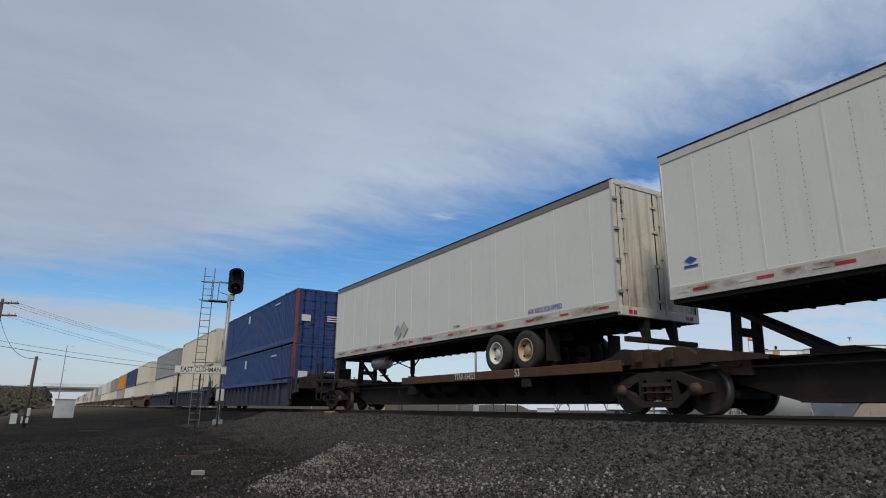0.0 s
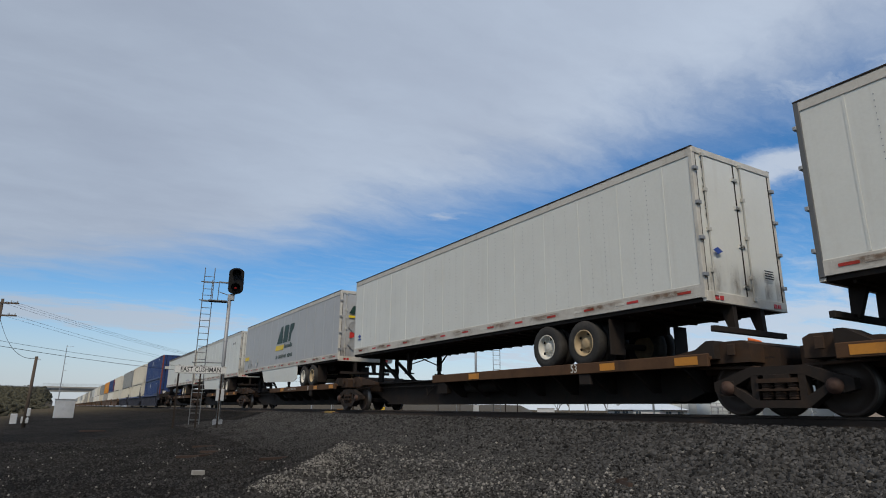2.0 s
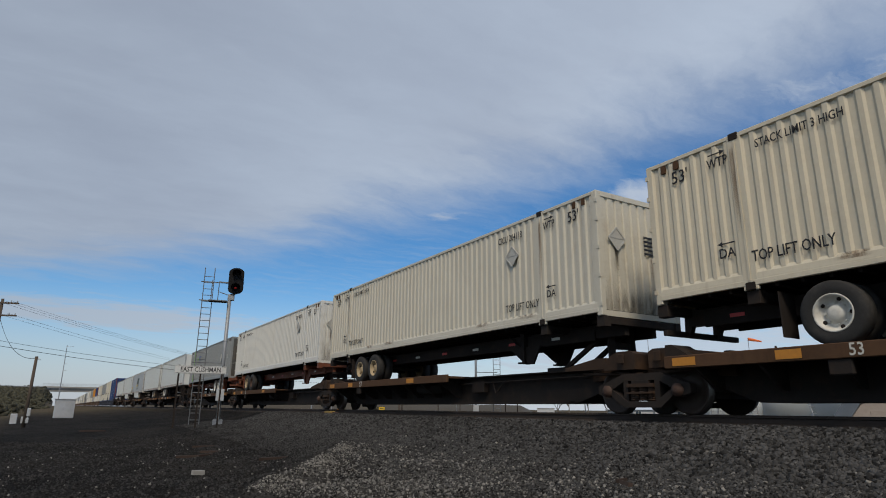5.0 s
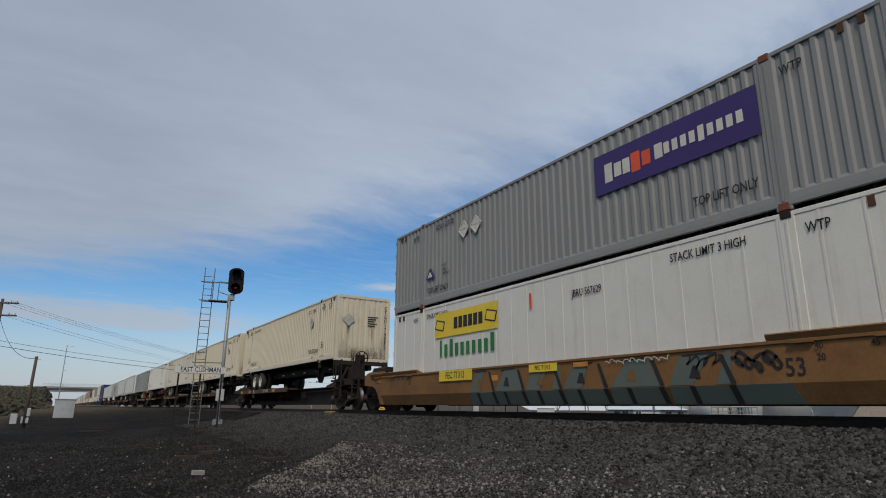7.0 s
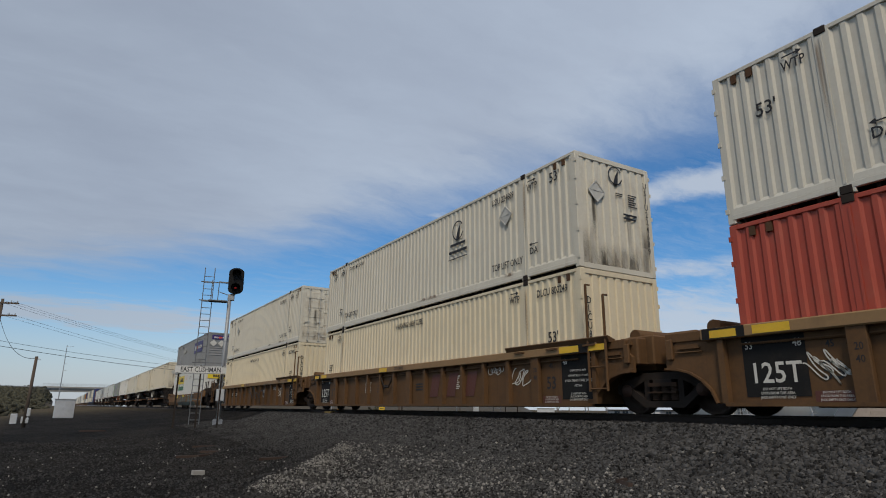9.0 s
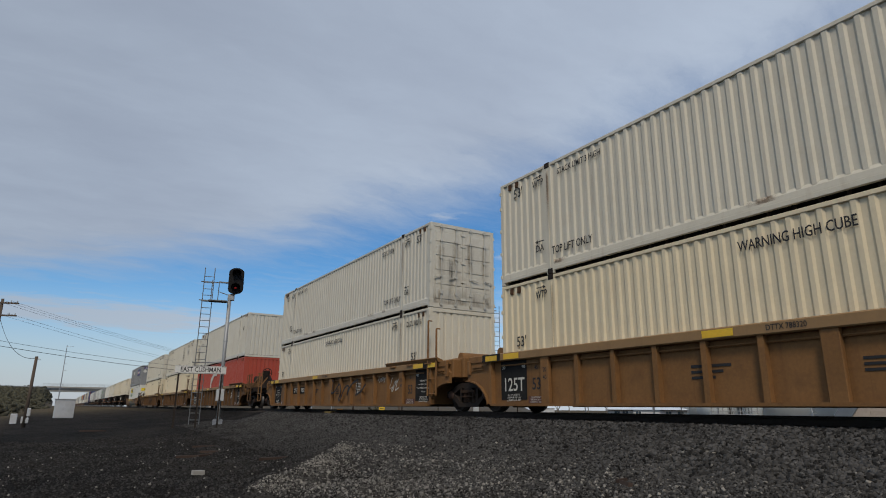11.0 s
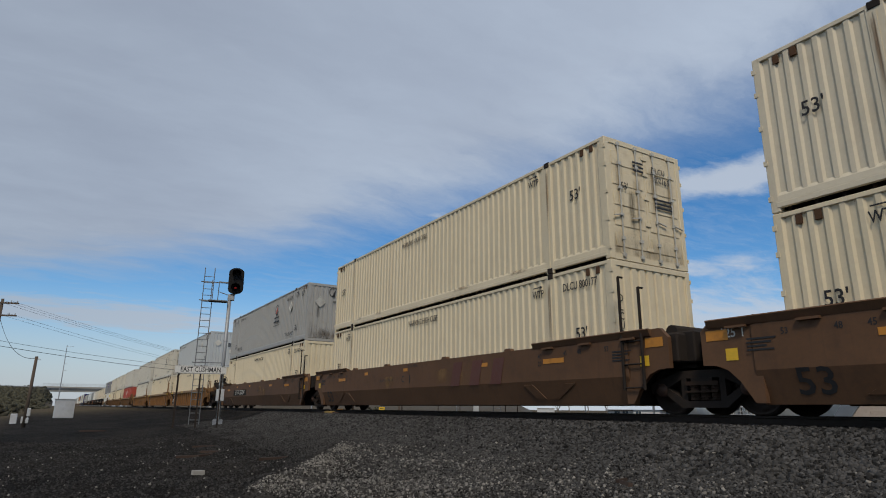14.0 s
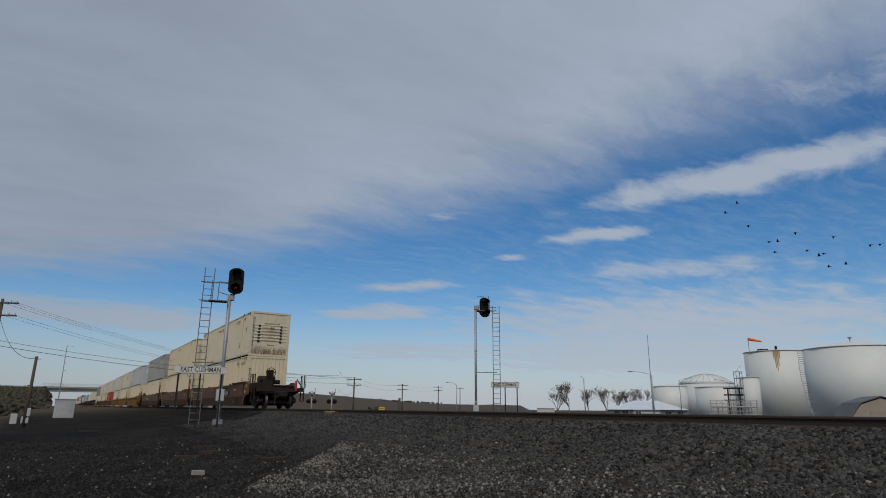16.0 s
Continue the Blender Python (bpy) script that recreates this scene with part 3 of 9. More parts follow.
def common_marks(ob, near_words=True, tail_53=True, top_lift=True, serial=None, serial_y=3.2, mat=None, low=False):
    mt = mat or BLACK_MARK
    z_hi = CH - 0.42
    if tail_53:
        side_marks(ob, [("53'", 0.36, 0.75 if not low else 1.0, CH - 0.45 if not low else 1.36)], mt)
        side_marks(ob, [("53'", 0.36, CL - 0.8, CH - 0.45 if not low else 1.36)], mt)
    for y in (1.62 if not low else 2.45, CL - 1.62):
        side_marks(ob, [("WTP", 0.27, y, z_hi - 0.02)], mt)
        arrow(ob, y, z_hi + 0.16, mt)
    if top_lift:
        side_marks(ob, [("TOP LIFT ONLY", 0.27, 2.75, 0.56), ("TOP LIFT ONLY", 0.27, CL - 2.75, 0.56)], mt)
        for y in (1.62, CL - 1.62):
            side_marks(ob, [("DA", 0.25, y, 0.72)], mt)
            arrow(ob, y, 0.90, mt, -1)
    if low:
        side_marks(ob, [("WARNING HIGH CUBE", 0.26, 8.3, CH - 0.42)], mt)
    else:
        side_marks(ob, [("STACK LIMIT 3 HIGH", 0.22, CL - 3.1, CH - 0.36)], mt)
    if serial:
        side_marks(ob, [(serial, 0.26, serial_y if not low else 1.0, CH - 0.42)], mt)


def tail_serial(ob, words, mat=None, x=None):
    lettering(words, 0.23, mat or BLACK_MARK, ob, TAIL, -HW + 0.22 if x is None else x, -HL - 0.004, CH / 2 + 0.1, 0.85, True)


# ---------------------------------------------------------------- trucks
WHEEL_R = 0.457


def wheelset_mesh():
    key = ("wheelset", "two")
    if key in MESHES:
        return MESHES[key]
    bm = bmesh.new()
    tube(bm, (-1.1, 0, 0), (1.1, 0, 0), 0.085, 14)
    prof = [(0.655, 0.09), (0.655, 0.40), (0.648, 0.455), (0.656, 0.484), (0.684, 0.484), (0.698, 0.462), (0.80, 0.455), (0.80, 0.402), (0.765, 0.385), (0.748, 0.22), (0.785, 0.15), (0.785, 0.09)]
    lathe(bm, prof, "x", 36)
    lathe(bm, [(-a, r) for a, r in prof][::-1], "x", 36)
    bmesh.ops.recalc_face_normals(bm, faces=bm.faces[:])
    for f in bm.faces:
        c = f.calc_center_median()
        if math.hypot(c.y, c.z) > 0.452 and 0.685 < abs(c.x) < 0.802:
            f.material_index = 1
    me = bpy.data.meshes.new("wheelset")
    bm.to_mesh(me)
    bm.free()
    me.materials.append(WHEEL_STEEL)
    me.materials.append(TREAD_STEEL)
    MESHES[key] = me
    return me


def sideframe(bm):
    prism(bm, [(-1.16, 0.57), (-0.95, 0.63), (-0.47, 0.80), (0.47, 0.80), (0.95, 0.63), (1.16, 0.57), (1.16, 0.40), (1.02, 0.36), (0.86, 0.45), (0.42, 0.66),
               (-0.42, 0.66), (-0.86, 0.45), (-1.02, 0.36), (-1.16, 0.40)], "x", -0.09, 0.09)
    prism(bm, [(-0.97, 0.50), (-0.78, 0.50), (-0.36, 0.25), (0.36, 0.25), (0.78, 0.50), (0.97, 0.50), (0.47, 0.13), (-0.47, 0.13)], "x", -0.11, 0.11)
    for s in (-1, 1):
        quad_box(bm, -0.085, 0.085, s * 0.40 - 0.06, s * 0.40 + 0.06, 0.18, 0.74)
        bar(bm, (0, s * 0.47, 0.2), (0, s * 0.86, 0.5), 0.14, 0.1)
        quad_box(bm, -0.1, 0.12, s * 0.89 - 0.14, s * 0.89 + 0.14, 0.34, 0.60, 0.03)


def spring_nest(bm):
    for y in (-0.22, 0.0, 0.22):
        prof = []
        for i in range(7):
            z = 0.26 + i * 0.04
            prof += [(z, 0.088), (z + 0.012, 0.105), (z + 0.024, 0.105), (z + 0.034, 0.088)]
        lathe(bm, prof, "z", 10, (0.0, y, 0))
    quad_box(bm, -0.13, 0.13, -0.34, 0.34, 0.53, 0.60)
    quad_box(bm, -0.15, -0.09, -0.34, 0.34, 0.40, 0.43)


def bolster(bm):
    prism(bm, [(-1.12, 0.53), (1.12, 0.53), (1.12, 0.66), (0.5, 0.74), (-0.5, 0.74), (-1.12, 0.66)], "y", -0.22, 0.22)
    quad_box(bm, -0.62, 0.62, -1.3, -1.18, 0.30, 0.42)
    quad_box(bm, -0.62, 0.62, 1.18, 1.3, 0.30, 0.42)


def bearing(bm):
    lathe(bm, [(-0.16, 0.02), (-0.16, 0.075), (-0.13, 0.085), (-0.12, 0.125), (0.05, 0.125)], "x", 14)


def truck(car, y):
    t = part("truck", "bolster", bolster, STEEL_DARK, car, pose(0, y, 0))
    for sx in (-1, 1):
        part("sideframe", "sideframe", sideframe, STEEL_DARK, t, pose(sx * 1.0, 0, 0))
        part("spring_nest", "spring_nest", spring_nest, CASTING, t, pose(sx * 1.0, 0, 0))
    for sy in (-0.89, 0.89):
        w = new("wheelset", wheelset_mesh())
        w.parent = t
        w.matrix_basis = pose(0, sy, WHEEL_R)
        tagged(w, "worn steel wheels with bright treads")
        WHEELSETS.append((w, sy))
        for sx in (-1, 1):
            part("bearing_cap", "bearing", bearing, BEARING, t, pose(sx * 1.02, sy, WHEEL_R) @ pose(0, 0, 0, 0, 0, 0 if sx < 0 else 180), "rusty bearing cap")
    return t


# ---------------------------------------------------------------- well cars
def well_side_ribbed(bm):
    """Thin side sheet with a bottom flange, set back between its posts."""
    quad_box(bm, -1.40, -1.36, -8.55, 8.55, 0.20, 1.30)
    quad_box(bm, -1.53, -1.34, -8.35, 8.35, 0.15, 0.21)
    tube(bm, (-1.43, -8.0, 1.16), (-1.43, 8.0, 1.16), 0.022, 6)


def well_post(bm):
    prism(bm, [(-0.055, 0.2), (0.055, 0.2), (0.055, 1.28), (-0.055, 1.28)], "x", -1.525, -1.39)


def well_post_wide(bm):
    quad_box(bm, -1.525, -1.42, -0.14, 0.14, 0.17, 1.30, 0.012)


def top_chord(bm):
    quad_box(bm, -1.56, -1.34, -8.7, 8.7, 1.27, 1.47, 0.02)


def well_side_smooth(bm):
    prism(bm, [(-1.36, 1.50), (-1.53, 1.50), (-1.53, 0.72), (-1.36, 0.18), (-1.26, 0.18), (-1.26, 0.3), (-1.40, 0.74)], "y", -8.55, 8.55)


def well_side_shallow(bm):
    prism(bm, [(-1.36, 1.16), (-1.53, 1.16), (-1.53, 0.50), (-1.40, 0.18), (-1.28, 0.18), (-1.28, 0.28), (-1.42, 0.54)], "y", -8.55, 8.55)
    quad_box(bm, -1.56, -1.36, -8.5, 8.5, 1.10, 1.16, 0.01)


def shallow_end_plate(bm):
    """Low end of a shallow well: tapering to the end platform."""
    prism(bm, [(8.45, 1.34), (8.45, 0.2), (8.62, 0.2), (8.85, 0.55), (9.05, 0.74), (9.25, 0.82), (10.0, 0.88), (10.0, 1.22), (9.6, 1.34)], "x", -1.50, -1.40)


def guide_plate(bm):
    """A flared guide along the sill that leads a box into the well."""
    prism(bm, [(-1.54, 1.47), (-1.34, 1.47), (-1.36, 1.53), (-1.58, 1.61), (-1.60, 1.59)], "y", -1.75, 1.75)
    for y in (-1.2, 0.0, 1.2):
        quad_box(bm, -1.6, -1.53, y - 0.18, y + 0.18, 1.43, 1.47)


def well_end_plate(bm):
    """Sloped side of the raised end with its wheel arch."""
    pts = [(8.45, 1.50), (8.45, 0.2), (8.62, 0.2), (8.85, 0.55), (9.05, 0.74), (9.25, 0.82), (9.52, 0.84), (9.52, 1.42), (9.35, 1.60), (8.7, 1.60)]
    prism(bm, pts, "x", -1.50, -1.40)


def ribbed_end_plate(bm):
    """Arched side of a ribbed car's end, with a lip along the arch and a low box on top."""
    arch = [(8.52, 0.2), (8.62, 0.42), (8.80, 0.60), (9.02, 0.73), (9.28, 0.80), (9.55, 0.82)]
    prism(bm, [(8.40, 1.30), (8.40, 0.2)] + arch + [(9.55, 1.10), (9.30, 1.30)], "x", -1.44, -1.36)
    for a, b in zip(arch, arch[1:]):
        bar(bm, (-1.44, a[0], a[1]), (-1.44, b[0], b[1]), 0.14, 0.035)
    quad_box(bm, -1.47, -1.02, 8.72, 9.40, 1.29, 1.47, 0.015)
    quad_box(bm, -1.50, -1.44, 9.36, 9.50, 0.98, 1.36, 0.015)
    quad_box(bm, -1.49, -1.44, 8.80, 9.25, 1.16, 1.20)
    tube(bm, (-1.47, 8.75, 1.10), (-1.47, 9.30, 1.10), 0.014, 6)


def well_end_deck(bm):
    quad_box(bm, -1.42, 1.42, 8.5, 9.5, 1.35, 1.42)
    quad_box(bm, -0.45, 0.45, 8.4, 10.1, 0.78, 1.30)
    quad_box(bm, -1.36, -1.0, 9.15, 9.62, 0.95, 1.50, 0.03)
    prism(bm, [(9.0, 0.86), (9.7, 0.86), (9.7, 1.05), (9.3, 1.25), (9.0, 1.25)], "x", -0.95, 0.95)
    quad_box(bm, -1.3, 1.3, 8.35, 8.45, 0.2, 1.4)
    quad_box(bm, -1.1, -0.55, 9.1, 9.8, 0.95, 1.55, 0.03)
    tube(bm, (-0.7, 9.0, 1.62), (0.6, 9.0, 1.62), 0.14, 12)


def end_sill(bm):
    """End of a car: draft sill, platform, uncoupling rod and coupler."""
    quad_box(bm, -1.45, 1.45, 9.9, 11.3, 1.12, 1.20)
    quad_box(bm, -0.35, 0.35, 9.6, 11.45, 0.62, 1.12)
    quad_box(bm, -1.4, 1.4, 11.2, 11.32, 0.98, 1.22)
    quad_box(bm, -0.14, 0.14, 11.4, 11.75, 0.70, 0.98)
    quad_box(bm, -0.26, 0.26, 11.7, 12.05, 0.66, 1.02, 0.05)
    tube(bm, (-1.3, 11.5, 0.85), (0.1, 11.6, 0.98), 0.02, 6)
    tube(bm, (-0.3, 11.4, 0.62), (-0.45, 11.9, 0.25), 0.03, 6)
    for x in (-1.2, 1.2):
        prism(bm, [(9.9, 1.12), (11.2, 1.12), (11.2, 1.0), (9.9, 0.8)], "x", x - 0.05, x + 0.05)


def end_ladder(bm):
    """Upright grab irons and steps at a car's corner."""
    for y in (10.55, 11.15):
        quad_box(bm, -1.53, -1.48, y - 0.03, y + 0.03, 0.45, 2.0)
        tube(bm, (-1.60, y - 0.02, 1.25), (-1.60, y - 0.02, 1.95), 0.016, 6)
        for z in (1.25, 1.95):
            tube(bm, (-1.60, y - 0.02, z), (-1.5, y - 0.02, z), 0.016, 6)
    for z in (0.42, 0.82, 1.2):
        tube(bm, (-1.51, 10.55, z), (-1.51, 11.15, z), 0.022, 6)
    bar(bm, (-1.45, 11.1, 1.2), (-1.1, 10.9, 1.75), 0.06, 0.06)


def unit_ladder(bm):
    """Grab irons between two units."""
    for y, top in ((-8.95, 2.45), (-8.45, 2.75)):
        tube(bm, (-1.55, y, 0.45), (-1.55, y, top), 0.030, 8)
        tube(bm, (-1.55, y, top), (-1.42, y, top), 0.022, 6)
    for z in (0.5, 0.95, 1.4):
        tube(bm, (-1.55, -8.95, z), (-1.55, -8.45, z), 0.018, 6)


def hand_brake(bm):
    lathe(bm, [(-0.03, 0.06), (-0.03, 0.09), (0.03, 0.09), (0.03, 0.06)], "y", 12, (-0.55, 10.9, 2.1))
    n = 24
    c = Vector((-0.55, 10.98, 2.1))
    for i in range(n):
        a, b = 2 * math.pi * i / n, 2 * math.pi * (i + 1) / n
        bar(bm, c + Vector((0.28 * math.cos(a), 0, 0.28 * math.sin(a))), c + Vector((0.28 * math.cos(b), 0, 0.28 * math.sin(b))), 0.035, 0.035)
    for i in range(6):
        a = 2 * math.pi * i / 6
        bar(bm, c, c + Vector((0.28 * math.cos(a), 0, 0.28 * math.sin(a))), 0.025, 0.04)
    quad_box(bm, -0.75, -0.35, 10.7, 10.9, 1.2, 2.25, 0.03)
    quad_box(bm, -0.85, -0.25, 10.3, 10.75, 1.2, 1.75, 0.04)


def air_tank(bm):
    lathe(bm, [(-0.55, 0.05), (-0.53, 0.17), (-0.47, 0.22), (0.47, 0.22), (0.53, 0.17), (0.55, 0.05)], "x", 18, (-0.35, 9.35, 1.75))


FLIP = Matrix.Diagonal((1, -1, 1, 1))
MIRX = Matrix.Diagonal((-1, 1, 1, 1))


def well_car(fronts, paint, style, label, near=True, chord=None):
    """A car of articulated wells; fronts: the leading ends of the boxes in it, along the train."""
    mids = [f - HL for f in fronts]
    ref = mids[len(mids) // 2]
    car = thing("well_car", pose(TRACK, ref, 0), label, "rail car", "cars of the train")
    MOVERS.append((car, ref, 0.0, 0.0))
    P = paint
    for i, mid in enumerate(mids):
        y = mid - ref
        M = pose(0, y, 0)
        wall = {"ribbed": well_side_ribbed, "smooth": well_side_smooth, "shallow": well_side_shallow}[style]
        u = part("well_side", "well_side_" + style, wall, P, car, M)
        u2 = part("well_side", "well_side_" + style, wall, P, car, M @ MIRX)
        for a in (-8.0, -6.0, -3.0, 0.0, 3.0, 6.0, 8.0):
            part("floor_beam", "floor_beam", lambda bm: quad_box(bm, -1.35, 1.35, -0.3, 0.3, 0.2, 0.34), STEEL_DARK, u, pose(0, a, 0))
        if style == "ribbed":
            for side in (u, u2):
                part("top_chord", "top_chord", top_chord, chord or P, side)
                if near:
                    for k in range(-6, 7):
                        wide = k in (-6, 0, 6)
                        part("side_post", "well_post_wide" if wide else "well_post", well_post_wide if wide else well_post, P, side, pose(0, k * 1.066 - 0.2, 0))
                    for y_end in (8.35, -8.55):
                        part("side_post", "well_post", well_post, P, side, pose(0, y_end, 0))
        if near:
            for g in ((-7.4, 7.6) if style != "ribbed" else (-7.3,)):
                part("guide_plate", "guide_plate", guide_plate, P, u, pose(0, g, {"smooth": 0.0, "ribbed": -0.03, "shallow": -0.34}[style]))
        for ends in (1, -1):
            m = M if ends > 0 else M @ FLIP
            for mm in (m, m @ MIRX):
                if style == "shallow":
                    part("end_plate", "shallow_end_plate", shallow_end_plate, P, car, mm)
                elif style == "ribbed" and near:
                    part("end_plate", "ribbed_end_plate", ribbed_end_plate, P, car, mm)
                else:
                    part("end_plate", "well_end_plate", well_end_plate, P, car, mm)
            part("end_deck", "well_end_deck", well_end_deck, STEEL_DARK if style != "ribbed" or paint is WELL_BLUE else paint, car, m)
        if near and i < len(mids) - 1:
            part("ladder", "unit_ladder", unit_ladder, STEEL_DARK if style == "smooth" else P, car, M)
    for e, mid in ((1, mids[0]), (-1, mids[-1])):
        m = pose(0, mid - ref, 0) if e > 0 else pose(0, mid - ref, 0) @ FLIP
        part("end_sill", "end_sill", end_sill, STEEL_DARK, car, m)
        if near:
            part("ladder", "end_ladder", end_ladder, P if style == "ribbed" else STEEL_DARK, car, m)
            part("ladder", "end_ladder", end_ladder, P if style == "ribbed" else STEEL_DARK, car, m @ MIRX)
            if e < 0:
                part("hand_brake", "hand_brake", hand_brake, STEEL_DARK, car, m, "spoked hand brake wheel")
                part("air_tank", "air_tank", air_tank, STEEL_DARK, car, m)
        truck(car, mid - ref + e * (HL + 1.75))
    for a, b in zip(mids, mids[1:]):
        truck(car, (a + b) / 2 - ref)
    return car, [m - ref for m in mids]


def car_text(car, words, size, y, z, mat=None, x=-1.535, narrow=0.85):
    lettering(words, size, mat or WHITE_MARK, car, SIDE, x, y, z, narrow)


def car_panel(car, mat, y, z, w, h, x=-1.528, name="painted_panel", label=""):
    shape(name, car, mat, SIDE, x, y, z, rect(w, h), 0.003, label)


# ---------------------------------------------------------------- spine car
PLAT = 17.85


def spine_sill(bm):
    pts = [(-8.9, 0.72), (-8.0, 0.72), (-6.8, 0.24), (6.3, 0.24), (7.6, 0.62), (8.9, 0.72), (8.9, 1.02), (7.8, 1.02), (6.8, 0.98), (-6.8, 0.98), (-8.9, 0.98)]
    prism(bm, pts, "x", -0.42, 0.42)
    quad_box(bm, -0.62, 0.62, -6.6, 6.2, 0.22, 0.27)
    quad_box(bm, -0.60, 0.60, -8.8, 8.2, 0.97, 1.005)


def spine_deck(bm):
    quad_box(bm, -1.28, -0.42, -8.0, 1.6, 0.97, 1.03)
    quad_box(bm, 0.42, 1.28, -8.0, 1.6, 0.97, 1.03)


def deck_rail(bm):
    quad_box(bm, -1.33, -1.25, -8.0, 1.7, 0.84, 1.07, 0.012)


def deck_bracket(bm):
    prism(bm, [(-1.26, 0.97), (-0.42, 0.97), (-0.42, 0.42), (-0.62, 0.42), (-1.26, 0.86)], "y", -0.03, 0.03)


def deck_stop(bm):
    prism(bm, [(-8.05, 0.98), (-8.05, 1.30), (-7.9, 1.30), (-7.5, 1.06), (-7.5, 0.98)], "x", -1.2, -0.65)


def deck_step(bm):
    quad_box(bm, -1.30, -1.2, -5.05, -4.7, 0.6, 0.84, 0.02)


def hitch(bm):
    """Stanchion that carries a trailer's nose: two legs, a diagonal strut and a head plate."""
    for x in (-0.35, 0.35):
        bar(bm, (x, 7.4, 1.0), (x * 0.9, 7.35, 2.08), 0.14, 0.18)
        bar(bm, (x, 5.7, 1.0), (x * 0.9, 7.25, 1.86), 0.08, 0.10)
    quad_box(bm, -0.62, 0.62, 7.05, 7.75, 2.04, 2.12, 0.02)
    quad_box(bm, -0.4, 0.4, 7.3, 7.42, 1.45, 1.6)
    quad_box(bm, -0.5, 0.5, 5.3, 6.0, 1.0, 1.1)


def artic_box(bm):
    """End casting above the shared truck."""
    prism(bm, [(7.0, 0.70), (8.9, 0.80), (8.9, 1.14), (8.3, 1.22), (7.6, 1.10), (7.0, 1.02)], "x", -0.60, 0.60)
    prism(bm, [(7.75, 0.90), (8.62, 0.90), (8.62, 1.22), (8.50, 1.28), (8.15, 1.28), (7.95, 1.20), (7.75, 1.06)], "x", -1.02, 1.02)
    for x in (-1.0, 0.86):
        prism(bm, [(6.5, 0.94), (7.8, 0.94), (7.8, 1.18), (7.5, 1.18), (6.5, 1.02)], "x", x, x + 0.14)
    quad_box(bm, -1.12, -1.08, 8.25, 8.40, 1.02, 1.22, 0.01)
    tube(bm, (-0.9, 7.0, 0.86), (-0.9, 8.7, 0.80), 0.03, 8)
    tube(bm, (-0.75, 7.9, 0.75), (-0.62, 8.95, 0.52), 0.022, 6)


def side_pipe(bm):
    tube(bm, (-0.7, -1.0, 0.72), (-0.7, 0.6, 0.72), 0.17, 14)
    tube(bm, (-0.55, 1.0, 0.8), (-0.55, 7.0, 0.84), 0.025, 6)
    quad_box(bm, -0.6, -0.42, 2.0, 2.6, 0.55, 0.85)
    tube(bm, (-0.5, 2.9, 0.85), (-0.62, 3.2, 0.5), 0.02, 6)
    tube(bm, (-0.62, 3.2, 0.5), (-0.5, 3.5, 0.85), 0.02, 6)


def spine_car(fronts, reverse, label, words):
    """Five articulated spine platforms; reverse: which of them carry their load rear end first."""
    mids = [f - PLAT / 2 + 0.85 for f in fronts]
    ref = mids[2]
    car = thing("spine_car", pose(TRACK, ref, 0), label, "rail car", "cars of the train")
    MOVERS.append((car, ref, 0.0, 0.0))
    for i, mid in enumerate(mids):
        M = pose(0, mid - ref, 0)
        f = M @ FLIP if reverse[i] else M
        sill = part("centre_sill", "spine_sill", spine_sill, STEEL_DARK, car, f)
        part("deck_plate", "spine_deck", spine_deck, STEEL_RUST, sill, None, "rusty deck plate")
        for m in (None, MIRX):
            part("deck_rail", "deck_rail", deck_rail, STEEL_RUST, sill, m, "worn brown deck edge")
            for k in range(8):
                part("deck_bracket", "deck_bracket", deck_bracket, STEEL_DARK, sill, (m or Matrix()) @ pose(0, -7.4 + k * 1.22, 0))
        for m in (None, MIRX):
            part("wheel_stop", "deck_stop", deck_stop, STEEL_DARK, sill, m)
            part("step_bracket", "deck_step", deck_step, STEEL_DARK, sill, m)
        part("hitch", "hitch", hitch, STEEL_DARK, sill, None, "dark steel trailer hitch stanchion")
        part("brake_gear", "side_pipe", side_pipe, STEEL_DARK, sill)
        for m in (M, M @ FLIP):
            part("end_casting", "artic_box", artic_box, CASTING, car, m, "rusty dark articulation casting")
        sgn = -1 if reverse[i] else 1
        yc = mid - ref
        for a, w in ((-7.55, 0.5), (-5.6, 0.42), (-0.6, 0.5)) if i or words[2] == "" else ():
            car_panel(car, ORANGE_MARK, yc + sgn * a, 0.955, w, 0.15, -1.336, "reflector")
        car_text(car, "53", 0.26, yc + sgn * -4.6, 0.955, WHITE_MARK, -1.338)
        if words[i]:
            car_text(car, words[i], 0.22 if len(words[i]) < 12 else 0.13, yc + sgn * -2.2, 0.955, WHITE_MARK, -1.338)
    ends = [mids[0] + PLAT / 2] + [(a + b) / 2 for a, b in zip(mids, mids[1:])] + [mids[-1] - PLAT / 2]
    for k, e in enumerate(ends):
        inset = -1.4 if k == 0 else 1.4 if k == len(ends) - 1 else 0.0
        truck(car, e - ref + inset * 0.25)
    for e, y in ((1, mids[0] - ref), (-1, mids[-1] - ref)):
        m = pose(0, y, 0) @ (Matrix() if e > 0 else FLIP) @ pose(0, -1.7, 0)
        part("end_sill", "end_sill", end_sill, STEEL_DARK, car, m)
        part("ladder", "end_ladder", end_ladder, STEEL_DARK, car, m)
        part("hand_brake", "hand_brake", hand_brake, STEEL_DARK, car, m, "spoked hand brake wheel")
    return car


# ---------------------------------------------------------------- highway trailers
TH = 3.01      # body height; the trailer's space has its tyres' foot at z 0, tail at -y


def van_body(bm):
    quad_box(bm, -1.285, 1.285, -HL + 0.05, HL - 0.02, 1.10, TH + 1.02, 0.012)


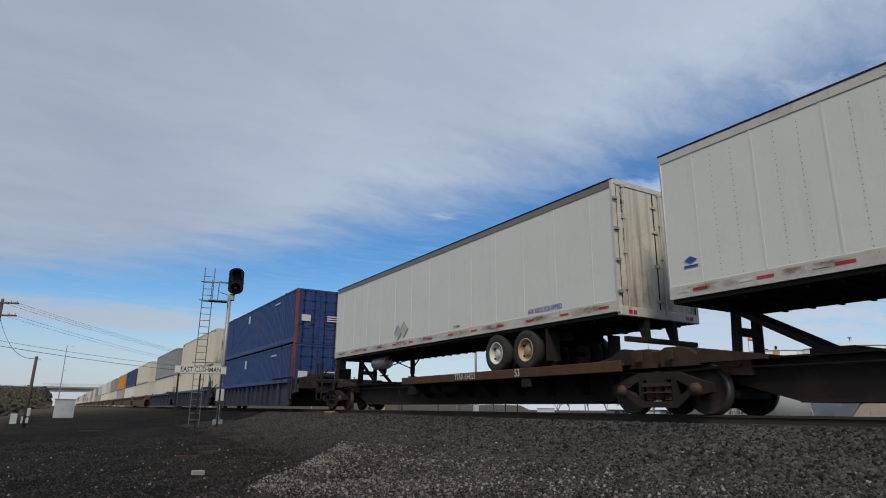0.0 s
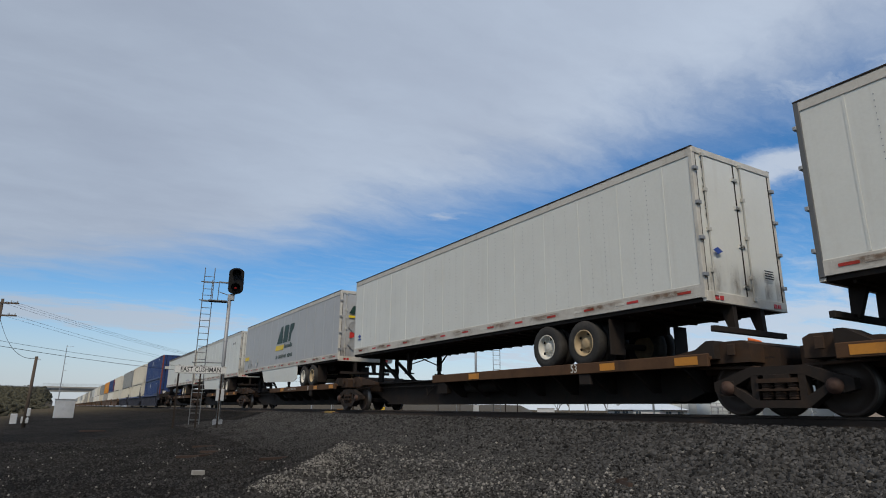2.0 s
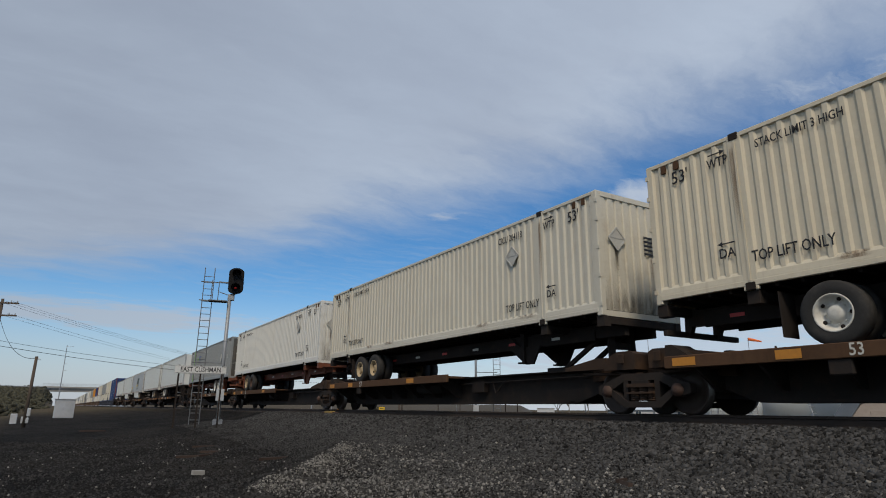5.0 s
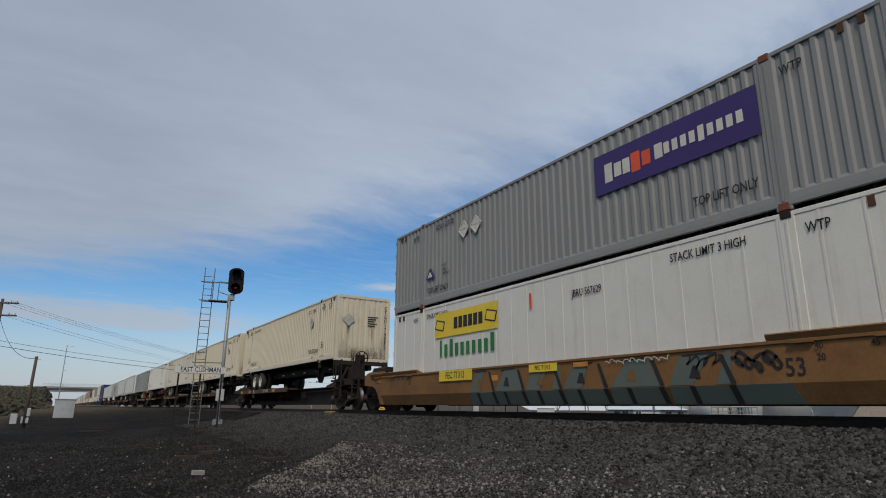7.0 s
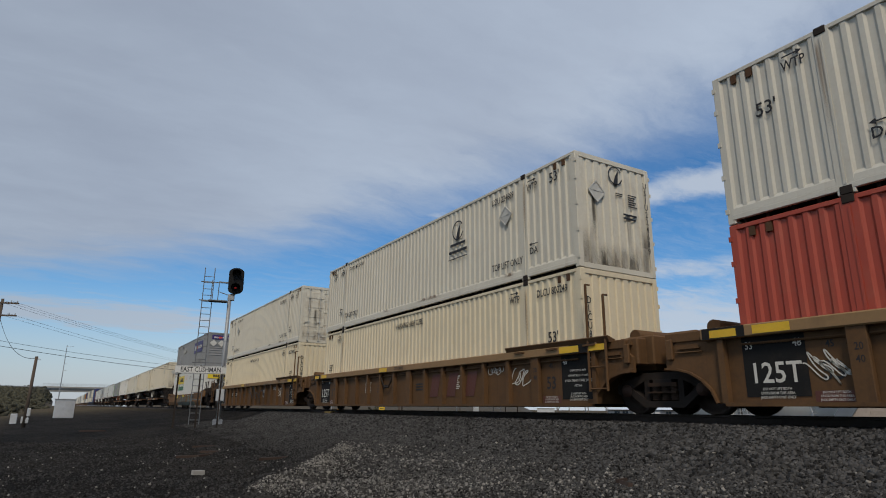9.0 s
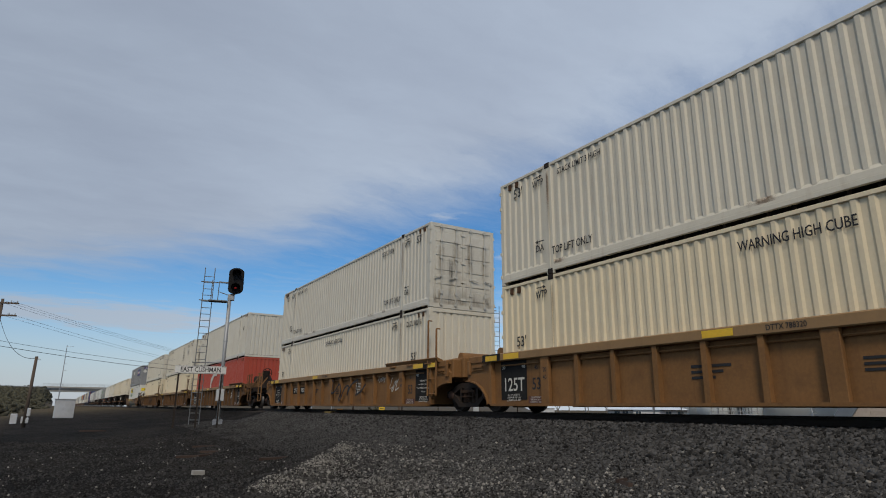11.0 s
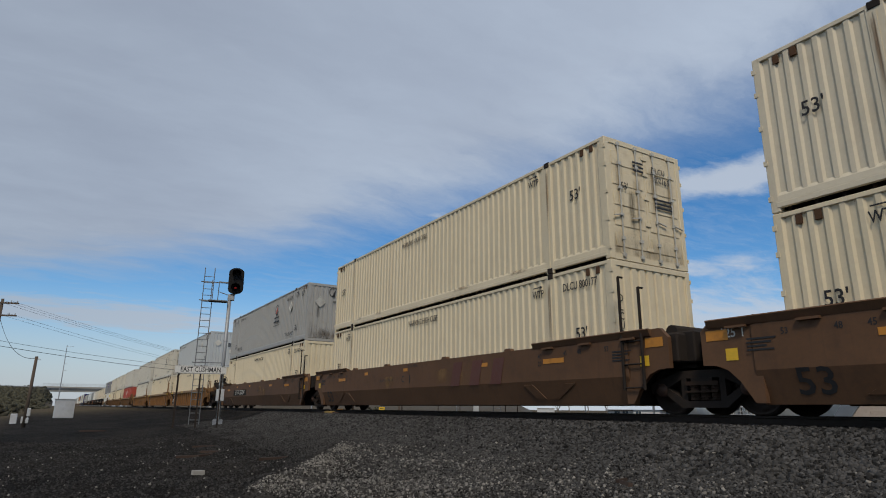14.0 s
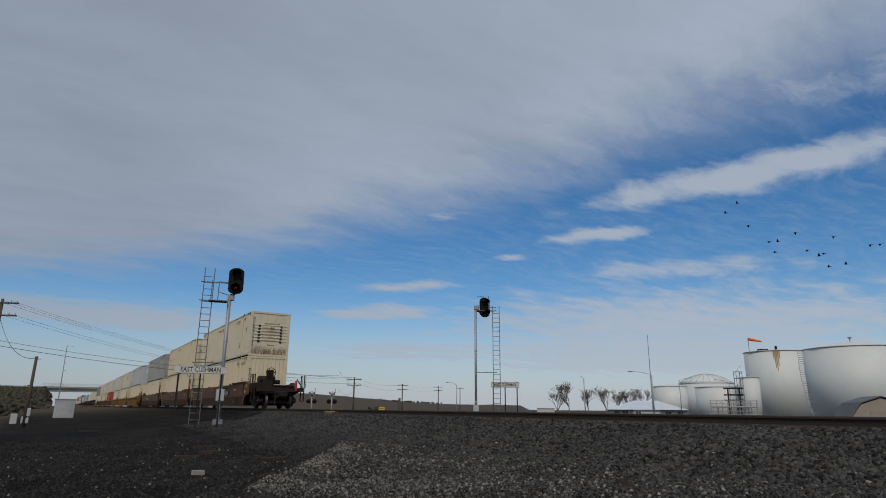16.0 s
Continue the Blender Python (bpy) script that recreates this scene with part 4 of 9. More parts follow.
def van_seam(bm):
    quad_box(bm, -1.292, -1.283, -0.022, 0.022, 1.34, TH + 0.88)
    for i in range(21):
        z = 1.40 + i * 0.113
        for y in (-0.012, 0.012):
            quad_box(bm, -1.296, -1.291, y - 0.006, y + 0.006, z - 0.006, z + 0.006)


def van_rivets(bm):
    for i in range(23):
        z = 1.38 + i * 0.105
        quad_box(bm, -1.291, -1.284, -0.008, 0.008, z - 0.008, z + 0.008)


def van_base_rail(bm):
    quad_box(bm, -1.30, -1.27, -HL + 0.02, HL - 0.02, 1.08, 1.33, 0.006)
    for i in range(60):
        y = -HL + 0.2 + i * 0.267
        quad_box(bm, -1.306, -1.298, y - 0.01, y + 0.01, 1.27, 1.29)
        quad_box(bm, -1.306, -1.298, y - 0.01, y + 0.01, 1.11, 1.13)


def van_top_rail(bm):
    quad_box(bm, -1.30, -1.27, -HL + 0.02, HL - 0.02, TH + 0.86, TH + 1.03, 0.006)


def van_corner(bm):
    quad_box(bm, -1.305, -1.2, -HL, -HL + 0.09, 1.06, TH + 1.04, 0.01)


def van_nose(bm):
    quad_box(bm, -1.30, -1.16, HL - 0.08, HL, 1.08, TH + 1.04, 0.03)


def van_floor(bm):
    quad_box(bm, -1.25, 1.25, -HL + 0.06, HL - 0.06, 1.0, 1.1)


def van_door(bm):
    quad_box(bm, -0.59, 0.59, -0.02, 0.03, 1.2, TH + 0.92, 0.01)
    for z in (1.4, 2.2, 3.0, 3.6):
        quad_box(bm, -0.68, -0.5, -0.045, -0.015, z - 0.035, z + 0.035)


def van_lock(bm):
    tube(bm, (0, -0.05, 1.12), (0, -0.05, TH + 0.95), 0.018, 8)
    for z in (1.16, 1.6, 2.4, 3.2, TH + 0.92):
        quad_box(bm, -0.045, 0.045, -0.075, -0.015, z - 0.035, z + 0.035)


def underride_guard(bm):
    for x in (-0.45, 0.45):
        prism(bm, [(-HL + 0.02, 1.02), (-HL + 0.3, 1.02), (-HL + 0.12, 0.5), (-HL + 0.0, 0.5)], "x", x - 0.06, x + 0.06)
    quad_box(bm, -1.15, 1.15, -HL - 0.02, -HL + 0.08, 0.46, 0.57, 0.01)


def landing_leg(bm):
    for x in (-0.62,):
        quad_box(bm, x - 0.07, x + 0.07, HL - 3.62, HL - 3.48, 0.36, 1.02)
        quad_box(bm, x - 0.05, x + 0.05, HL - 3.60, HL - 3.50, 0.26, 0.36)
        quad_box(bm, x - 0.13, x + 0.13, HL - 3.67, HL - 3.43, 0.22, 0.26)
        bar(bm, (x, HL - 3.55, 0.55), (x, HL - 4.2, 1.0), 0.04, 0.04)


def landing_brace(bm):
    bar(bm, (-0.6, HL - 3.55, 0.95), (0.6, HL - 3.55, 0.55), 0.035, 0.035)
    bar(bm, (0.6, HL - 3.55, 0.95), (-0.6, HL - 3.55, 0.55), 0.035, 0.035)


def landing_gear_parts(ob, paint):
    part("landing_leg", "landing_leg", landing_leg, paint, ob)
    part("landing_leg", "landing_leg", landing_leg, paint, ob, MIRX)
    part("cross_brace", "landing_brace", landing_brace, paint, ob)


def bogie(bm):
    for x in (-0.5, 0.5):
        quad_box(bm, x - 0.06, x + 0.06, -HL + 2.3, -HL + 5.6, 0.72, 0.95)
    for y in (-HL + 3.2, -HL + 4.45):
        tube(bm, (-1.0, y, 0.5), (1.0, y, 0.5), 0.07, 10)
    for x in (-1.05, 1.05):
        quad_box(bm, x - 0.22, x + 0.22, -HL + 2.40, -HL + 2.42, 0.2, 0.95)


def tyre_pair(bm):
    for x0 in (-0.17, 0.17):
        lathe(bm, [(x0 - 0.12, 0.30), (x0 - 0.135, 0.36), (x0 - 0.13, 0.46), (x0 - 0.10, 0.50), (x0 + 0.10, 0.50), (x0 + 0.13, 0.46), (x0 + 0.135, 0.36), (x0 + 0.12, 0.30)], "x", 30, cap=False)


def rim(bm):
    lathe(bm, [(-0.285, 0.30), (-0.30, 0.295), (-0.29, 0.27), (-0.20, 0.25), (-0.15, 0.20), (-0.16, 0.14), (-0.22, 0.12), (-0.24, 0.09), (-0.24, 0.03)], "x", 24, cap=False)
    lathe(bm, [(-0.24, 0.005), (-0.245, 0.05)], "x", 12)
    lathe(bm, [(0.28, 0.005), (0.28, 0.30)], "x", 24)
    for i in range(8):
        a = 2 * math.pi * i / 8
        tube(bm, (-0.15, 0.17 * math.cos(a), 0.17 * math.sin(a)), (-0.19, 0.17 * math.cos(a), 0.17 * math.sin(a)), 0.016, 6)


def rim_holes(bm):
    for i in range(5):
        a = 2 * math.pi * (i + 0.5) / 5
        lathe(bm, [(-0.198, 0.005), (-0.198, 0.034), (-0.188, 0.034)], "x", 8, (0, 0.222 * math.cos(a), 0.222 * math.sin(a)))


def road_wheels(ob, ys, rims):
    for k, y in enumerate(ys):
        for sx in (-1, 1):
            m = pose(sx * 0.98, y, 0.5) @ pose(0, 0, 0, 0, 0, 0 if sx < 0 else 180)
            w = part("wheel", "tyre_pair", tyre_pair, TYRE, ob, m, "black rubber dual tyres")
            part("rim", "rim", rim, rims[k % len(rims)], w)
            part("hub_hole", "rim_holes", rim_holes, STEEL_DARK, w)


def side_skirt(bm):
    prism(bm, [(HL - 4.3, 1.08), (HL - 4.9, 0.42), (-HL + 5.9, 0.30), (-HL + 5.4, 0.45), (-HL + 5.4, 1.08)], "x", -1.275, -1.25)
    for i in range(5):
        y = HL - 5.4 - i * 1.25
        quad_box(bm, -1.284, -1.27, y - 0.02, y + 0.02, 0.52, 0.56)
        quad_box(bm, -1.284, -1.27, y - 0.02, y + 0.02, 0.66, 0.70)


def air_can(bm):
    lathe(bm, [(-0.5, 0.05), (-0.47, 0.24), (0.47, 0.24), (0.5, 0.05)], "y", 18, (-0.7, 4.6, 0.72))


def trailer(front, reverse, label, skin, skirt=False, rims=(None,), rear_words=None, dense=False, dark_rail=False):
    mid = front - HL
    ob = thing("semi_trailer", pose(TRACK, mid, 1.03), label, "trailer", "trailers on the train")
    MOVERS.append((ob, mid, 1.03, 0.14, reverse))
    part("van_body", "van_body", van_body, skin, ob)
    for m in (None, MIRX):
        part("bottom_rail", "van_base_rail", van_base_rail, VAN_RAIL, ob, m, "riveted dirty white bottom rail")
        part("top_rail", "van_top_rail", van_top_rail, material("grey_brown_top_rail", (0.20, 0.18, 0.165), 0.6, dirt=0.3) if dark_rail else VAN_RAIL, ob, m)
        part("roof_edge", "van_roof_edge", lambda bm: quad_box(bm, -1.308, -1.2, -HL, HL, TH + 1.03, TH + 1.06), STEEL_DARK, ob, m)
        part("corner_post", "van_corner", van_corner, material("dark_grey_rear_frame", (0.13, 0.135, 0.14), 0.6, 0.2, dirt=0.4) if reverse else VAN_RAIL, ob, m)
        for z in (1.5, 2.2, 2.9, 3.6):
            part("hinge", "van_hinge", lambda bm: quad_box(bm, -1.325, -1.20, -HL - 0.05, -HL + 0.01, -0.035, 0.035, 0.006), GALV, ob, (m or Matrix()) @ pose(0, 0, z))
        part("nose_post", "van_nose", van_nose, ALU, ob, m)
        for i in range(13):
            part("seam_strip", "van_seam", van_seam, skin, ob, (m or Matrix()) @ pose(0, -HL + 0.75 + i * 1.22, 0))
        if dense:
            for i in range(12):
                for d in (0.41, 0.82):
                    tagged(part("rivet_row", "van_rivets", van_rivets, GALV, ob, (m or Matrix()) @ pose(0, -HL + 0.75 + i * 1.22 + d, 0)), kind="stuff")
        for i in range(13):
            shape("reflector", ob, RED_MARK, SIDE if m is None else MIRX @ SIDE, -1.304 if m is None else 1.304, -HL + 0.45 + i * 1.25, 1.21, rect(0.30, 0.05), 0.003)
            shape("reflector", ob, WHITE_MARK, SIDE if m is None else MIRX @ SIDE, -1.303 if m is None else 1.303, -HL + 0.80 + i * 1.25, 1.21, rect(0.26, 0.05), 0.003)
        if skirt:
            part("side_skirt", "side_skirt", side_skirt, VAN_WHITE, ob, m, "white side skirt")
    part("underframe", "van_floor", van_floor, STEEL_DARK, ob)
    for i in range(30):
        part("cross_member", "van_cross_member", lambda bm: quad_box(bm, -1.1, 1.1, -0.03, 0.03, 0.95, 1.0), STEEL_DARK, ob, pose(0, -HL + 0.4 + i * 0.53, 0))
    part("rear_sill", "van_rear_sill", lambda bm: quad_box(bm, -1.28, 1.28, -HL - 0.02, -HL + 0.08, 1.0, 1.2, 0.01), VAN_RAIL, ob)
    part("rear_header", "van_rear_header", lambda bm: quad_box(bm, -1.28, 1.28, -HL - 0.01, -HL + 0.08, TH + 0.92, TH + 1.05, 0.01), VAN_RAIL, ob)
    for x in (-1.0, -0.86, 0.86, 1.0):
        part("tail_lamp", "van_tail_lamp", lambda bm: quad_box(bm, -0.05, 0.05, -HL - 0.03, -HL, 1.05, 1.13), RED_MARK, ob, pose(x, 0, 0), "small red tail lamp")
    for x in (-1.205, -0.006, 1.19):
        part("door_seal", "van_door_seal", lambda bm: quad_box(bm, 0.0, 0.015, -HL + 0.0, -HL + 0.03, 1.2, TH + 0.92), STEEL_DARK, ob, pose(x, 0, 0), "black rubber door seal")
    for k in range(6):
        stain(ob, BROWN_RUN, TAIL, -1.0 + 0.4 * k, -HL + 0.004, 1.55, 0.8, -0.75)
    for k in range(9):
        stain(ob, RUST_STAIN, MIRX @ SIDE if reverse else SIDE, 1.309 if reverse else -1.309, -7.2 + 1.8 * k, 1.19, 1.5, 0.2, "road dirt on the bottom rail")
    for sx in (-1, 1):
        d = part("door", "van_door", van_door, VAN_DOOR if dark_rail else skin, ob, pose(sx * 0.60, -HL + 0.03, 0) @ Matrix.Diagonal((sx * -1 * -1, 1, 1, 1)))
        part("locking_bar", "van_lock", van_lock, PLACARD, d, pose(0.42 * (-1 if sx > 0 else 1), 0, 0))
    part("underride_guard", "underride_guard", underride_guard, STEEL_DARK, ob)
    landing_gear_parts(ob, STEEL_DARK)
    part("bogie_frame", "bogie", bogie, STEEL_DARK, ob)
    road_wheels(ob, (-HL + 3.2, -HL + 4.45), rims)
    if rear_words:
        lettering(rear_words, 0.2, BLACK_MARK, ob, TAIL, -1.02, -HL - 0.004, 3.2, 0.8, True)
    return ob


# ---------------------------------------------------------------- container chassis
def chassis_frame(bm):
    for x in (-0.45, 0.45):
        quad_box(bm, x - 0.07, x + 0.07, -HL + 0.1, HL - 0.1, 0.66, 0.98, 0.01)
    for i in range(9):
        y = -HL + 0.6 + i * 1.85
        quad_box(bm, -0.45, 0.45, y - 0.05, y + 0.05, 0.72, 0.9)
    for y in (-HL + 0.1, -LIFT, LIFT, HL - 0.1):
        quad_box(bm, -1.24, 1.24, y - 0.1, y + 0.1, 0.86, 1.02, 0.01)
        for x in (-1.16, 1.16):
            quad_box(bm, x - 0.1, x + 0.1, y - 0.12, y + 0.12, 0.80, 1.04, 0.01)


def chassis_side(bm):
    quad_box(bm, -0.56, -0.5, -HL + 0.5, HL - 1.0, 0.62, 0.92, 0.01)
    prism(bm, [(HL - 4.2, 0.66), (HL - 2.9, 0.66), (HL - 3.2, 0.2), (HL - 3.5, 0.2)], "x", -0.62, -0.56)


def chassis(front, reverse, paint, label, rims, words=None):
    mid = front - HL
    ob = thing("container_chassis", pose(TRACK, mid, 1.03), label, "chassis", "chassis on the train")
    MOVERS.append((ob, mid, 1.03, 0.0, reverse))
    part("frame", "chassis_frame", chassis_frame, paint, ob)
    part("side_rail", "chassis_side", chassis_side, paint, ob)
    part("side_rail", "chassis_side", chassis_side, paint, ob, MIRX)
    landing_gear_parts(ob, paint)
    part("bogie_frame", "bogie", bogie, paint, ob)
    part("underride_guard", "underride_guard", underride_guard, paint, ob)
    road_wheels(ob, (-HL + 3.2, -HL + 4.45), rims)
    for i in range(8):
        sx = 1 if reverse else -1
        shape("reflector", ob, WHITE_MARK if i % 2 else RED_MARK, SIDE if sx < 0 else MIRX @ SIDE, sx * 0.563, -HL + 1.2 + i * 1.8, 0.78, rect(0.3, 0.07), 0.003)
    return ob


# ---------------------------------------------------------------- ground and track
PROFILE_X = (-3000, -40, -6, -3, 0, 2, 3.5, 4.7, 6.3, 7.8, 8.3, 9.2, 9.5, 12.6, 14.5, 17, 30, 60, 3000)
PROFILE_Z = (-1.7, -1.7, -1.6, -1.5, -1.42, -1.34, -1.25, -1.13, -0.95, -0.78, -0.60, -0.31, -0.20, -0.20, -1.0, -1.05, -1.6, -2.3, -2.3)


def smooth(a, b, v):
    t = np.clip((v - a) / (b - a), 0, 1)
    return t * t * (3 - 2 * t)


def terrain(x, y):
    """Height of the ground: the ballast bank, the lower yard and a gravel hump beside it."""
    z = np.interp(x, PROFILE_X, PROFILE_Z)
    lift = smooth(12, 40, y) * (0.28 + 0.2 * smooth(40, 70, y)) * smooth(9.2, 6.5, x) * smooth(-14, -1, x)
    z = z + lift
    ax, ay, bx, by = 1.6, 8.9, 5.9, 14.3
    t = np.clip(((x - ax) * (bx - ax) + (y - ay) * (by - ay)) / ((bx - ax) ** 2 + (by - ay) ** 2), 0, 1)
    d = np.hypot(x - ax - t * (bx - ax), y - ay - t * (by - ay))
    z = z + 0.26 * np.exp(-(d / 0.6) ** 2) * (0.4 + 0.6 * t)
    near = smooth(60, 20, np.hypot(x, y)) * smooth(9.6, 9.0, x)
    z = z + near * 0.03 * (np.sin(x * 2.1 + y * 1.3) + np.sin(y * 2.9 - x * 1.7) * 0.7)
    return z


def ground_material():
    m = bpy.data.materials.new("dark_gravel_ground")
    m.use_nodes = True
    nt = m.node_tree
    N, K = nt.nodes, nt.links
    b = N["Principled BSDF"]
    b.inputs["Specular IOR Level"].default_value = 0.04
    tc = N.new("ShaderNodeTexCoord")
    vo = N.new("ShaderNodeTexVoronoi")
    vo.inputs["Scale"].default_value = 26
    K.new(tc.outputs["Object"], vo.inputs["Vector"])
    big = N.new("ShaderNodeTexNoise")
    big.inputs["Scale"].default_value, big.inputs["Detail"].default_value = 0.35, 8
    K.new(tc.outputs["Object"], big.inputs["Vector"])
    fine = N.new("ShaderNodeTexNoise")
    fine.inputs["Scale"].default_value, fine.inputs["Detail"].default_value = 30, 6
    K.new(tc.outputs["Object"], fine.inputs["Vector"])
    r1 = N.new("ShaderNodeValToRGB")
    K.new(vo.outputs["Color"], r1.inputs[0])
    e = r1.color_ramp.elements
    e[0].color, e[1].color = (0.007, 0.007, 0.0072, 1), (0.027, 0.026, 0.0255, 1)
    x = r1.color_ramp.elements.new(0.93)
    x.color = (0.036, 0.034, 0.033, 1)
    e[-1].color = (0.13, 0.125, 0.118, 1)
    r2 = N.new("ShaderNodeValToRGB")
    K.new(big.outputs["Fac"], r2.inputs[0])
    r2.color_ramp.elements[0].position, r2.color_ramp.elements[1].position = 0.35, 0.7
    r2.color_ramp.elements[0].color, r2.color_ramp.elements[1].color = (0.5, 0.5, 0.52, 1), (1.1, 1.05, 0.98, 1)
    mx = N.new("ShaderNodeMix")
    mx.data_type, mx.blend_type = "RGBA", "MULTIPLY"
    mx.inputs[0].default_value = 1.0
    K.new(r1.outputs[0], mx.inputs[6])
    K.new(r2.outputs[0], mx.inputs[7])
    # dry grass and soil far from the track
    sep = N.new("ShaderNodeSeparateXYZ")
    K.new(tc.outputs["Object"], sep.inputs[0])
    dist = N.new("ShaderNodeVectorMath")
    dist.operation = "LENGTH"
    K.new(tc.outputs["Object"], dist.inputs[0])
    far = N.new("ShaderNodeMapRange")
    K.new(dist.outputs["Value"], far.inputs[0])
    far.inputs[1].default_value, far.inputs[2].default_value = 60, 140
    left = N.new("ShaderNodeMapRange")
    K.new(sep.outputs[0], left.inputs[0])
    left.inputs[1].default_value, left.inputs[2].default_value = -2.5, -5.5
    mm = N.new("ShaderNodeMath")
    mm.operation = "MAXIMUM"
    K.new(far.outputs[0], mm.inputs[0])
    K.new(left.outputs[0], mm.inputs[1])
    soil = N.new("ShaderNodeValToRGB")
    K.new(fine.outputs["Fac"], soil.inputs[0])
    soil.color_ramp.elements[0].color, soil.color_ramp.elements[1].color = (0.045, 0.036, 0.024, 1), (0.115, 0.095, 0.065, 1)
    m2 = N.new("ShaderNodeMix")
    m2.data_type = "RGBA"
    K.new(mm.outputs[0], m2.inputs[0])
    K.new(mx.outputs[2], m2.inputs[6])
    K.new(soil.outputs[0], m2.inputs[7])
    # pale dust and fines over hump and rear slope, plus the crest's painted highlight
    spread = None
    for cx, cy, lx, ly, turn in ((4.15, 11.55, 3.4, 0.55, 51), (5.2, 9.0, 3.2, 2.0, 45)):
        mp = N.new("ShaderNodeMapping")
        mp.vector_type = "TEXTURE"
        mp.inputs["Location"].default_value, mp.inputs["Rotation"].default_value, mp.inputs["Scale"].default_value = (cx, cy, 0), (0, 0, radians(turn)), (lx, ly, 100)
        K.new(tc.outputs["Object"], mp.inputs[0])
        ln = N.new("ShaderNodeVectorMath")
        ln.operation = "LENGTH"
        K.new(mp.outputs[0], ln.inputs[0])
        rg = N.new("ShaderNodeMapRange")
        rg.interpolation_type = "SMOOTHSTEP"
        K.new(ln.outputs["Value"], rg.inputs[0])
        rg.inputs[1].default_value, rg.inputs[2].default_value, rg.inputs[4].default_value = 1.1, 0.1, 0.62 if spread is None else 0.40
        if spread is None:
            spread = rg.outputs[0]
        else:
            both = N.new("ShaderNodeMath")
            both.operation = "MAXIMUM"
            K.new(spread, both.inputs[0])
            K.new(rg.outputs[0], both.inputs[1])
            spread = both.outputs[0]
    broken = N.new("ShaderNodeMapRange")
    K.new(fine.outputs["Fac"], broken.inputs[0])
    broken.inputs[1].default_value, broken.inputs[2].default_value = 0.36, 0.62
    amount = N.new("ShaderNodeMath")
    amount.operation = "MULTIPLY"
    K.new(spread, amount.inputs[0])
    K.new(broken.outputs[0], amount.inputs[1])
    m3 = N.new("ShaderNodeMix")
    m3.data_type = "RGBA"
    K.new(amount.outputs[0], m3.inputs[0])
    K.new(m2.outputs[2], m3.inputs[6])
    m3.inputs[7].default_value = (0.19, 0.18, 0.165, 1)
    K.new(m3.outputs[2], b.inputs["Base Color"])
    b.inputs["Roughness"].default_value = 0.95
    bp = N.new("ShaderNodeBump")
    bp.inputs["Strength"].default_value, bp.inputs["Distance"].default_value = 0.8, 0.03
    K.new(vo.outputs["Distance"], bp.inputs["Height"])
    K.new(bp.outputs[0], b.inputs["Normal"])
    return m


def grid_mesh(name, xs, ys, mat):
    X, Y = np.meshgrid(xs, ys)
    Z = terrain(X, Y)
    v = np.stack([X, Y, Z], -1).reshape(-1, 3)
    nx, ny = len(xs), len(ys)
    i = (np.arange(ny - 1)[:, None] * nx + np.arange(nx - 1)[None]).ravel()
    f = np.stack([i, i + 1, i + nx + 1, i + nx], -1)
    me = bpy.data.meshes.new(name)
    me.from_pydata(v.tolist(), [], f.tolist())
    me.materials.append(mat)
    me.shade_smooth()
    return me


def build_ground():
    xs = np.concatenate([[-3000, -1500, -700, -300, -150, -80, -45, -30, -20, -14], np.arange(-10, 0, 0.5), np.arange(0, 10, 0.16), np.arange(10, 18, 0.4),
                         [19, 22, 26, 30, 40, 50, 60, 80, 110, 160, 300, 700, 1500, 3000]])
    ys = np.concatenate([[-3000, -1000, -300, -100, -40, -15, -6], np.arange(-2, 24, 0.16), np.arange(24, 70, 0.8), [75, 85, 100, 130, 170, 240, 350, 500, 800, 1500, 3000]])
    g = new("ground", grid_mesh("ground", xs, ys, ground_material()))
    tagged(g, "dark basalt gravel yard sloping up to the ballast bank", "ground", kind="structure")


build_ground()
STONE = material("basalt_ballast", (0.044, 0.0435, 0.0435), 0.92, dirt=0.2, dirt_col=(0.10, 0.095, 0.088), island=0.95, vary=0.3, bump=0.4, spec=0.25)
YARD_STONE = material("dark_yard_gravel", (0.030, 0.029, 0.0285), 0.92, dirt=0.2, dirt_col=(0.07, 0.06, 0.055), island=0.9, vary=0.3, bump=0.4, spec=0.2)
STONE_GREY = material("grey_gravel", (0.125, 0.120, 0.113), 0.92, dirt=0.3, dirt_col=(0.06, 0.055, 0.05), island=0.75, vary=0.2, bump=0.4, spec=0.2)
STONE_PALE = material("pale_gravel", (0.20, 0.191, 0.174), 0.92, dirt=0.3, dirt_col=(0.10, 0.09, 0.08), island=0.5, vary=0.2, bump=0.4, spec=0.25)


